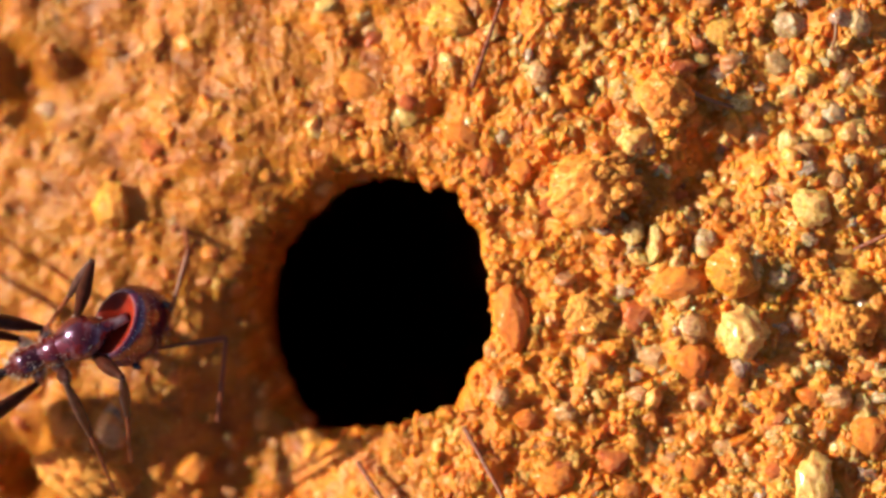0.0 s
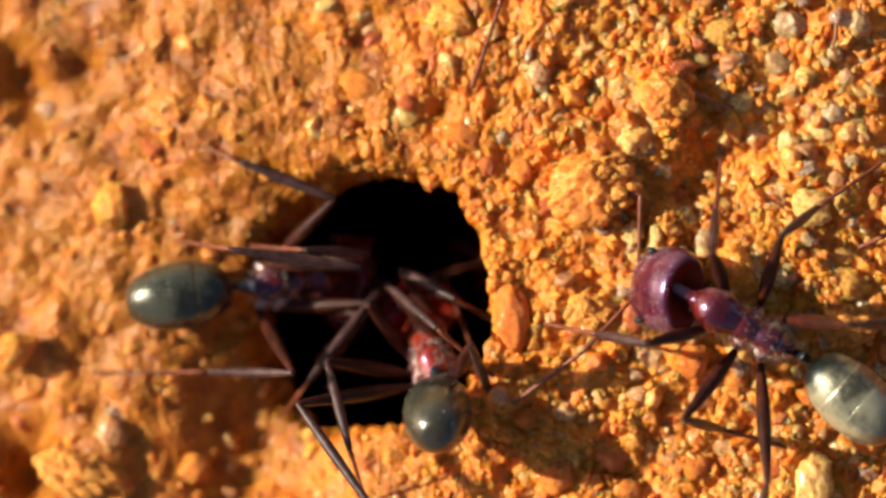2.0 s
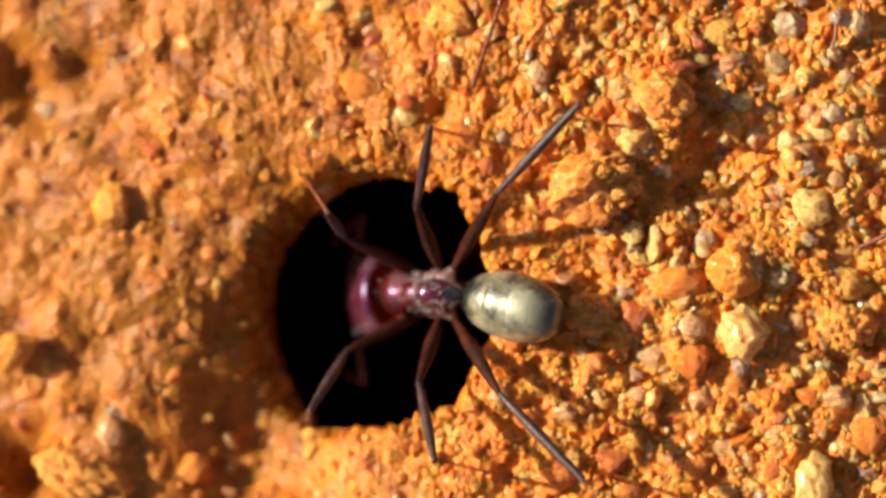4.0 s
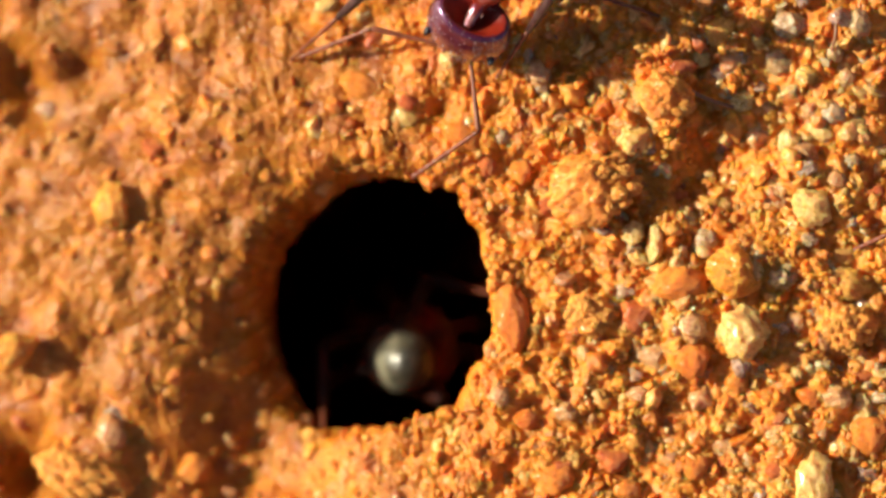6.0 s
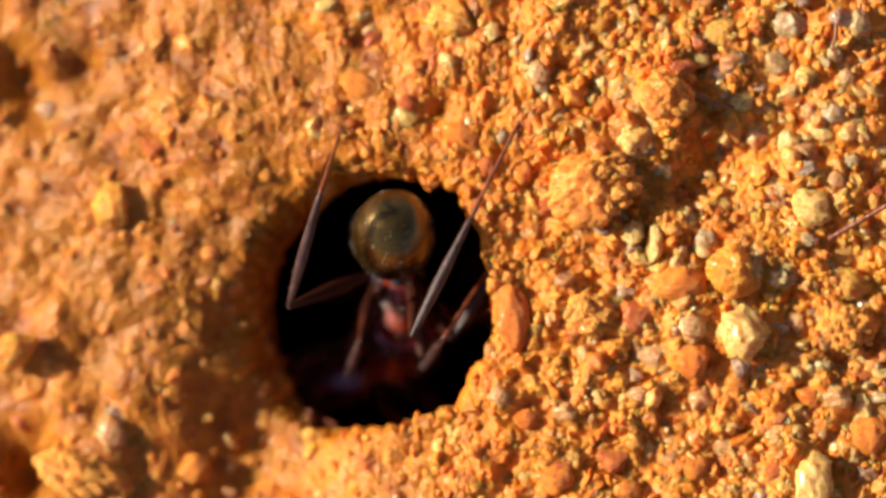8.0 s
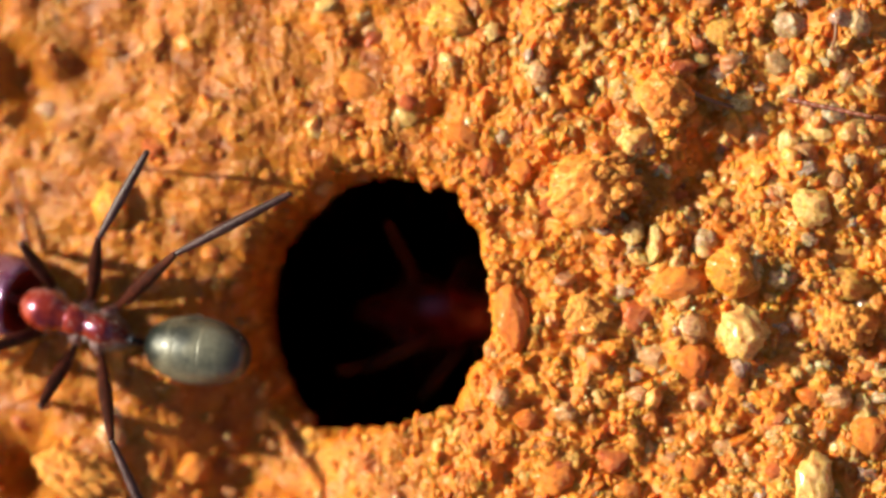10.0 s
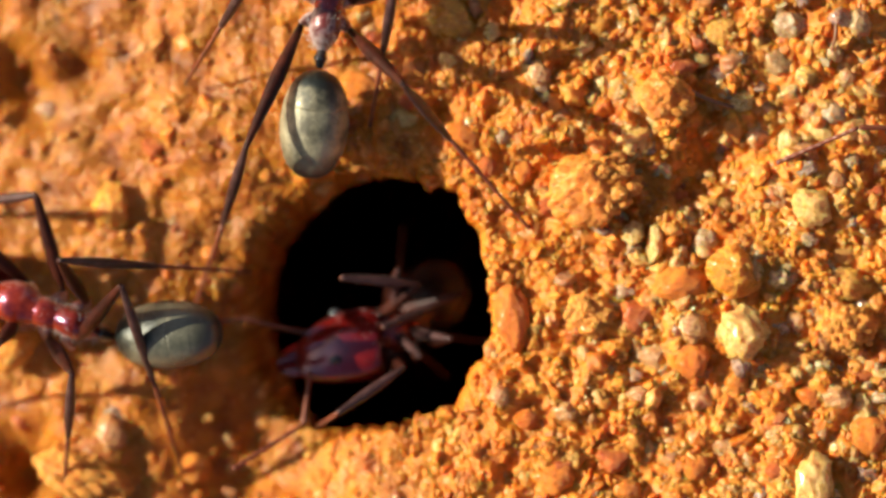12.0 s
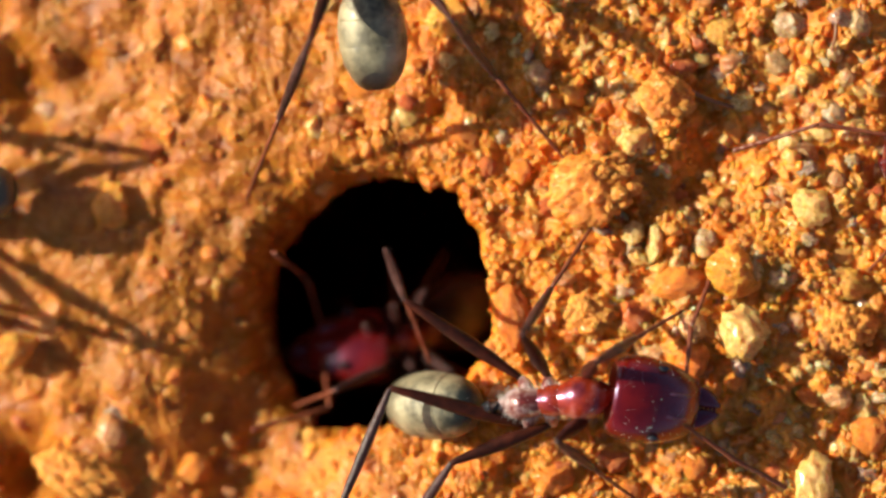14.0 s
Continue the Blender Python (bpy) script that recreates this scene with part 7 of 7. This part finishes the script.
    gait.at(12.2, (-3.37, -2.41, -1.12), (-2.03, -2.01, -2.99), (-6.08, -3.96, -0.99), (-1.00, -1.62, -5.24),
            (((-3.38, -4.59, -0.31), (-2.89, -5.22, 0.36)), ((-6.15, -0.52, -0.90), (-9.38, -2.02, -1.09))),
            (((-2.20, -2.89), (-3.43, -4.27, -2.92)), ((-1.65, -0.90), (-3.53, -0.11, -2.94)), ((-0.59, -2.42), (-0.76, -3.38, -4.51)), ((-1.59, -0.50), (0.02, 0.42, -4.40)), ((-1.46, -3.06), (-0.38, -3.68, -3.75)), ((-2.13, -0.82), (-1.57, 0.28, -3.75))))
    gait.at(12.5, (-2.29, -3.23, 0.46), (-1.90, -1.98, -1.97), (-3.14, -6.60, 1.02), (-1.54, -0.45, -4.31),
            (((-1.08, -6.63, 1.95), (0.24, -6.88, 1.42)), ((-5.74, -4.87, 1.07), (-6.59, -6.79, 0.18))),
            (((-0.58, -1.70), (0.32, -3.44, -1.37)), ((-4.43, -3.80), (-5.28, -6.81, -2.54)), ((-0.21, -2.29), (1.15, -2.41, -1.26)), ((-1.92, -1.18), (-4.24, -0.32, -2.08)), ((1.13, -1.10), (1.31, -2.42, -2.25)), ((-1.07, 1.24), (-2.07, 0.32, -4.69))))
    gait.at(12.8, (-2.67, -3.92, 1.10), (-2.77, -2.61, -1.11), (-2.28, -6.97, 1.16), (-2.70, -1.77, -3.69),
            (((-0.66, -5.21, 2.00), (1.62, -4.45, 1.59)), ((-4.71, -6.28, 1.30), (-5.80, -7.38, 0.37))),
            (((-0.92, -4.98), (-1.11, -8.01, -0.45)), ((-4.73, -4.72), (-5.08, -7.78, -1.73)), ((-0.66, -2.04), (0.45, -3.53, -0.65)), ((-3.12, -1.90), (-7.00, -4.28, -2.42)), ((-0.58, -0.51), (-1.00, -1.85, -5.54)), ((-3.53, -2.23), (-3.47, 0.45, -4.92))))
    gait.at(13.0, (-1.83, -5.37, 1.44), (-2.67, -4.35, -0.60), (-0.81, -7.32, 1.38), (-2.97, -3.08, -3.54),
            (((0.69, -8.34, 1.98), (2.18, -7.77, 1.46)), ((-2.15, -8.66, 1.58), (-3.37, -9.61, 0.68))),
            (((0.12, -5.82), (-1.14, -8.59, -0.43)), ((-3.05, -5.36), (-2.74, -8.39, -0.75)), ((-1.36, -3.15), (2.48, -3.39, 0.03)), ((-4.63, -3.50), (-7.94, -6.04, -2.09)), ((-1.03, -1.03), (-1.30, -2.46, -4.58)), ((-2.97, -1.33), (-4.76, -2.49, -1.60))))
    gait.at(13.2, (-0.13, -4.98, 1.78), (-2.39, -4.88, 0.25), (1.76, -6.93, 1.41), (-4.02, -2.60, -1.44),
            (((1.95, -5.44, 1.83), (3.71, -3.54, 1.30)), ((0.69, -8.19, 1.68), (-0.36, -9.28, 0.85))),
            (((0.09, -3.53), (2.38, -5.46, 0.01)), ((-1.77, -5.88), (-2.33, -8.88, -0.63)), ((-0.66, -2.44), (0.87, -3.36, -0.60)), ((-4.25, -3.73), (-7.73, -6.01, -2.15)), ((-2.15, -0.73), (-2.54, -1.84, -4.77)), ((-3.05, -1.75), (-5.17, -2.59, -1.69))))
    gait.at(13.5, (1.72, -4.01, 2.41), (-0.84, -4.20, 0.88), (4.34, -4.58, 1.95), (-3.56, -3.12, -0.36),
            (((4.28, -2.07, 1.65), (5.73, -0.64, 1.06)), ((4.70, -6.65, 1.68), (5.91, -6.93, 1.07))),
            (((2.62, -2.96), (5.11, -1.33, 0.26)), ((0.98, -5.04), (2.05, -7.87, -0.01)), ((0.31, -2.02), (0.77, -0.97, -0.91)), ((-2.78, -5.73), (-1.96, -9.56, -0.55)), ((-1.70, -0.25), (-0.98, -1.83, -3.54)), ((-3.02, -1.55), (-5.06, -2.74, -1.56))))
    gait.at(13.8, (2.82, -3.16, 2.20), (0.06, -4.04, 1.30), (5.42, -3.93, 1.85), (-2.79, -3.41, -0.60),
            (((5.00, -2.44, 1.31), (5.71, -0.70, 0.65)), ((6.11, -4.68, 1.38), (8.86, -6.43, 0.85))),
            (((3.80, -2.36), (6.15, -0.52, 0.37)), ((3.06, -5.38), (3.16, -8.40, 0.10)), ((0.80, -1.89), (2.47, 1.57, 0.07)), ((-2.12, -5.43), (-2.23, -9.35, -0.59)), ((-2.07, -0.16), (0.09, -3.01, -1.39)), ((-1.77, -1.63), (-3.39, -4.68, -1.42))))
    gait.at(14.0, (4.23, -3.83, 2.35), (1.50, -4.11, 1.80), (6.76, -4.19, 1.95), (-1.59, -4.10, -0.40),
            (((6.51, -2.21, 1.41), (7.13, -0.61, 0.75)), ((7.81, -5.63, 1.49), (9.19, -6.37, 0.87))),
            (((3.95, -2.95), (6.56, -1.50, 0.40)), ((2.99, -4.92), (5.33, -6.81, 0.28)), ((2.05, -2.21), (4.19, 0.97, 0.50)), ((-1.03, -6.07), (-2.46, -9.73, -0.63)), ((-1.37, -1.09), (-0.33, -3.09, -1.45)), ((-1.67, -3.56), (-3.37, -8.38, -0.92))))
    gait = gaits[7]
    tagged(gait.ant, "red ant feeling over the sand grains", "ant", "ants at the nest hole")
    gait.at(7.4, (15.39, 2.07, 2.86), (18.38, 1.64, 2.51), (13.99, 2.41, 0.56), (21.22, 1.34, 2.26),
            (((12.69, 0.90, 1.79), (11.56, 0.31, 1.02)), ((12.39, 2.83, 1.77), (12.15, 3.59, 1.05))),
            (((14.79, 0.65), (13.45, -0.88, 0.75)), ((15.22, 3.62), (14.38, 5.46, 0.78)), ((16.55, -0.42), (16.64, -2.56, 0.78)), ((17.22, 4.13), (17.92, 6.15, 0.78)), ((18.58, -1.02), (20.17, -3.28, 0.78)), ((19.34, 4.12), (21.51, 5.83, 0.78))))
    gait.at(8.0, (14.66, 2.07, 2.86), (17.64, 1.64, 2.51), (13.24, 2.41, 0.56), (20.48, 1.34, 2.26),
            (((12.69, -0.58, 1.79), (12.15, -1.77, 1.05)), ((11.83, 1.13, 1.74), (9.82, 0.06, 0.91))),
            (((14.05, 0.65), (12.72, -0.88, 0.70)), ((14.49, 3.62), (13.64, 5.46, 0.76)), ((15.81, -0.42), (15.91, -2.56, 0.78)), ((16.48, 4.13), (17.18, 6.15, 0.78)), ((17.85, -1.02), (19.44, -3.28, 0.78)), ((18.60, 4.12), (20.77, 5.83, 0.78))))
    gait.at(8.2, (14.66, 2.07, 2.86), (17.64, 1.64, 2.51), (13.24, 2.41, 0.56), (20.48, 1.34, 2.26),
            (((12.69, -0.58, 1.79), (12.15, -1.77, 1.05)), ((11.09, 0.43, 1.69), (9.82, -0.69, 0.91))),
            (((14.05, 0.65), (12.72, -0.88, 0.70)), ((14.49, 3.62), (13.64, 5.46, 0.76)), ((15.81, -0.42), (15.91, -2.56, 0.78)), ((16.48, 4.13), (17.18, 6.15, 0.78)), ((17.85, -1.02), (19.44, -3.28, 0.78)), ((18.60, 4.12), (20.77, 5.83, 0.78))))
    gait.at(9.4, (14.36, 2.22, 2.86), (17.34, 1.78, 2.51), (12.94, 2.70, 0.58), (20.18, 1.49, 2.26),
            (((12.10, 0.31, 1.75), (11.26, -1.18, 1.00)), ((11.51, 2.83, 1.72), (9.93, 3.59, 0.92))),
            (((13.76, 0.79), (12.42, -0.73, 0.69)), ((14.19, 3.76), (13.35, 5.60, 0.74)), ((15.52, -0.27), (15.61, -2.41, 0.78)), ((16.19, 4.28), (16.89, 6.30, 0.78)), ((17.55, -0.87), (19.14, -3.13, 0.78)), ((18.31, 4.27), (20.48, 5.97, 0.78))))
    gait.at(10.5, (14.14, 2.37, 2.86), (17.12, 1.93, 2.51), (12.71, 2.93, 0.60), (19.96, 1.64, 2.26),
            (((12.10, 0.01, 1.75), (12.45, -1.77, 1.07)), ((11.51, 3.43, 1.72), (7.78, 3.34, 0.89))),
            (((13.53, 0.94), (12.20, -0.58, 0.67)), ((13.97, 3.91), (13.13, 5.75, 0.73)), ((15.30, -0.13), (15.39, -2.26, 0.78)), ((15.97, 4.43), (16.67, 6.45, 0.78)), ((17.33, -0.73), (18.92, -2.98, 0.78)), ((18.09, 4.42), (20.26, 6.12, 0.78))))
    gait.at(11.0, (14.14, 2.37, 2.86), (17.12, 1.93, 2.51), (12.72, 2.85, 0.58), (19.96, 1.64, 2.26),
            (((12.39, 0.01, 1.77), (12.75, -1.77, 1.09)), ((11.03, 1.97, 1.69), (8.93, -0.40, 0.86))),
            (((13.53, 0.94), (12.20, -0.58, 0.67)), ((13.97, 3.91), (13.13, 5.75, 0.73)), ((15.30, -0.13), (15.39, -2.26, 0.78)), ((15.97, 4.43), (16.67, 6.45, 0.78)), ((17.33, -0.73), (18.92, -2.98, 0.78)), ((18.09, 4.42), (20.26, 6.12, 0.78))))
    gait.at(11.5, (14.07, 2.37, 2.86), (17.05, 1.93, 2.51), (12.64, 2.85, 0.58), (19.89, 1.64, 2.26),
            (((12.10, 0.01, 1.75), (12.45, -1.77, 1.07)), ((10.92, 3.04, 1.68), (7.36, 2.43, 0.76))),
            (((13.46, 0.94), (12.13, -0.58, 0.67)), ((13.90, 3.91), (13.05, 5.75, 0.72)), ((15.22, -0.13), (15.32, -2.26, 0.78)), ((15.89, 4.43), (16.59, 6.45, 0.78)), ((17.26, -0.73), (18.85, -2.98, 0.78)), ((18.01, 4.42), (20.18, 6.12, 0.78))))
    gait.at(12.0, (13.99, 2.37, 2.86), (16.98, 1.93, 2.51), (12.49, 2.85, 0.64), (19.81, 1.64, 2.26),
            (((12.10, 0.01, 1.75), (12.15, -2.07, 1.05)), ((10.55, 3.20, 1.66), (7.82, 1.84, 0.79))),
            (((13.39, 0.94), (12.05, -0.58, 0.66)), ((13.82, 3.91), (12.98, 5.75, 0.72)), ((15.15, -0.13), (15.24, -2.26, 0.78)), ((15.82, 4.43), (16.52, 6.45, 0.78)), ((17.19, -0.73), (18.78, -2.98, 0.78)), ((17.94, 4.42), (20.11, 6.12, 0.78))))
    gait.at(12.5, (13.70, 2.37, 2.86), (16.68, 1.93, 2.51), (12.19, 2.85, 0.63), (19.52, 1.64, 2.26),
            (((11.73, 0.58, 1.73), (9.33, -2.27, 0.88)), ((10.25, 4.39, 1.64), (7.07, 4.52, 0.74))),
            (((13.09, 0.94), (11.76, -0.58, 0.65)), ((13.53, 3.91), (12.69, 5.75, 0.70)), ((14.86, -0.13), (14.95, -2.26, 0.78)), ((15.52, 4.43), (16.22, 6.45, 0.78)), ((16.89, -0.73), (18.48, -2.98, 0.78)), ((17.64, 4.42), (19.81, 6.12, 0.78))))
    gait.at(13.0, (13.19, 2.52, 2.83), (16.16, 2.08, 2.51), (11.40, 2.92, 0.81), (19.00, 1.79, 2.26),
            (((11.51, 1.65, 1.72), (9.45, -2.22, 0.89)), ((9.81, 4.99, 1.61), (6.85, 5.57, 0.73))),
            (((12.58, 1.09), (11.24, -0.43, 0.61)), ((13.01, 4.06), (12.17, 5.90, 0.67)), ((14.34, 0.02), (14.43, -2.11, 0.78)), ((15.01, 4.57), (15.71, 6.59, 0.78)), ((16.38, -0.58), (17.97, -2.83, 0.78)), ((17.13, 4.57), (19.30, 6.27, 0.78))))
    gait.at(13.5, (13.04, 2.37, 2.82), (16.02, 1.93, 2.51), (11.28, 2.63, 0.75), (18.85, 1.64, 2.26),
            (((11.95, 0.31, 1.75), (11.56, -1.85, 1.02)), ((9.51, 4.32, 1.60), (6.26, 3.72, 0.69))),
            (((12.43, 0.94), (11.10, -0.58, 0.61)), ((12.87, 3.91), (12.03, 5.75, 0.66)), ((14.19, -0.12), (14.28, -2.26, 0.78)), ((14.86, 4.43), (15.56, 6.45, 0.78)), ((16.23, -0.73), (17.82, -2.98, 0.78)), ((16.98, 4.42), (19.16, 6.12, 0.78))))
    gait.at(14.0, (13.19, 2.37, 2.83), (16.16, 1.93, 2.51), (11.43, 2.63, 0.76), (19.00, 1.64, 2.26),
            (((12.10, 0.31, 1.75), (12.01, -1.77, 1.05)), ((9.62, 3.32, 1.60), (6.03, 2.08, 0.68))),
            (((12.58, 0.94), (11.24, -0.58, 0.61)), ((13.01, 3.91), (12.17, 5.75, 0.67)), ((14.34, -0.12), (14.43, -2.26, 0.78)), ((15.01, 4.43), (15.71, 6.45, 0.78)), ((16.38, -0.73), (17.96, -2.98, 0.78)), ((17.13, 4.42), (19.30, 6.12, 0.78))))
    gait = gaits[8]
    tagged(gait.ant, "dark red ant peering out of the hole", "ant", "ants at the nest hole")
    gait.at(12.4, (2.84, 0.75, -32.13), (3.25, 0.76, -34.60), (2.45, 0.74, -30.16), (3.48, 0.77, -37.08),
            (((2.42, -0.56, -29.47), (2.08, -0.97, -28.00)), ((2.36, 2.04, -29.47), (2.00, 2.43, -28.00))),
            (((2.21, 0.06), (1.73, -0.72, -34.36)), ((2.17, 1.41), (1.66, 2.16, -34.36)), ((3.07, -0.28), (3.27, -1.22, -34.36)), ((3.02, 1.79), (3.18, 2.74, -34.36)), ((4.02, -0.40), (4.89, -1.28, -34.36)), ((3.96, 1.94), (4.80, 2.86, -34.36))))
    gait.at(13.4, (2.51, -2.05, -22.14), (2.90, -1.90, -24.61), (1.97, -2.03, -20.19), (3.12, -1.93, -27.10),
            (((2.06, -3.31, -19.50), (1.64, -3.69, -18.07)), ((1.72, -0.73, -19.50), (1.19, -0.32, -18.07))),
            (((1.95, -2.76), (1.56, -3.58, -24.38)), ((1.77, -1.42), (1.18, -0.72, -24.38)), ((2.84, -3.00), (3.14, -3.92, -24.38)), ((2.57, -0.95), (2.63, 0.01, -24.38)), ((3.80, -3.01), (4.76, -3.79, -24.38)), ((3.49, -0.69), (4.22, 0.31, -24.38))))
    gait.at(13.58, (0.26, -2.45, -10.08), (1.07, -2.09, -12.48), (-0.85, -2.50, -8.22), (1.74, -1.95, -14.41),
            (((-0.47, -3.70, -7.56), (-1.22, -4.10, -6.31)), ((-1.54, -1.33, -7.56), (-2.62, -1.00, -6.31))),
            (((0.16, -3.24), (0.02, -4.14, -12.28)), ((-0.40, -2.01), (-1.16, -1.51, -12.28)), ((1.09, -3.21), (1.64, -4.00, -12.28)), ((0.24, -1.33), (0.01, -0.39, -12.28)), ((2.00, -2.95), (3.15, -3.42, -12.28)), ((1.04, -0.82), (1.45, 0.36, -12.28))))
    gait.at(13.7, (-1.45, -2.54, -5.30), (-0.53, -2.18, -7.77), (-3.74, -2.59, -4.18), (-0.06, -1.90, -10.11),
            (((-3.43, -3.81, -3.76), (-4.32, -4.55, -2.80)), ((-3.89, -0.90, -3.85), (-4.32, -0.44, -2.80))),
            (((-1.55, -3.30), (-1.74, -4.19, -7.54)), ((-2.03, -2.03), (-2.77, -1.50, -7.54)), ((-0.62, -3.33), (-0.12, -4.14, -7.54)), ((-1.36, -1.39), (-1.53, -0.45, -7.54)), ((0.31, -3.11), (1.43, -3.65, -7.54)), ((-0.53, -0.93), (-0.05, 0.22, -7.54))))
    gait.at(14.0, (-1.53, -2.64, -4.91), (-0.53, -2.33, -7.37), (-4.63, -2.78, -4.06), (0.02, -2.04, -8.60),
            (((-3.15, -3.81, -3.58), (-4.64, -4.72, -2.37)), ((-3.66, -0.90, -3.68), (-4.23, -0.36, -2.28))),
            (((-1.62, -3.25), (-4.03, -4.26, -3.24)), ((-2.04, -2.09), (-2.74, -1.50, -7.14)), ((-0.73, -3.48), (-0.28, -4.33, -7.14)), ((-1.33, -1.50), (-1.43, -0.54, -7.14)), ((0.22, -3.33), (1.30, -3.94, -7.14)), ((-0.47, -1.09), (0.09, 0.02, -7.14))))
    for gait in gaits[5:]:
        recoloured(gait.ant, {"head": RED_HEAD, "mandible": RED_HEAD, "clypeus": RED_HEAD, "pronotum": RED_TRUNK, "mesonotum": RED_TRUNK, "propodeum": SILVERY})
    recoloured(gaits[1].ant, {"head": RED_HEAD, "pronotum": RED_TRUNK, "mesonotum": RED_TRUNK, "propodeum": RED_TRUNK})
    recoloured(gaits[4].ant, {"pronotum": RED_TRUNK, "mesonotum": RED_TRUNK, "propodeum": RED_TRUNK})
    recoloured(gaits[3].ant, {"pronotum": RED_TRUNK, "mesonotum": RED_TRUNK, "propodeum": RED_TRUNK})
    recoloured(gaits[4].ant, {"gaster": MOSS_GASTER, "tergite": MOSS_GASTER})
    for gait in (gaits[0], gaits[1]):
        recoloured(gait.ant, {"gaster": DARK_GASTER, "tergite": DARK_GASTER})
    recoloured(gaits[2].ant, {"gaster": OLIVE_GASTER, "tergite": OLIVE_GASTER})
    head, gaster, feelers, legs = ant_parts[gaits[3].ant]
    for ob in (gaster, *gaster.children):
        # a swollen hind body
        ob.data = ob.data.copy()
        ob.data.transform(Matrix.Diagonal((1.0, 1.22, 1.22, 1)))
    for gait in (gaits[3],):
        recoloured(gait.ant, {"gaster": BRONZE_GASTER, "tergite": BRONZE_GASTER})
    for gait in gaits:
        gait.key()


motions()
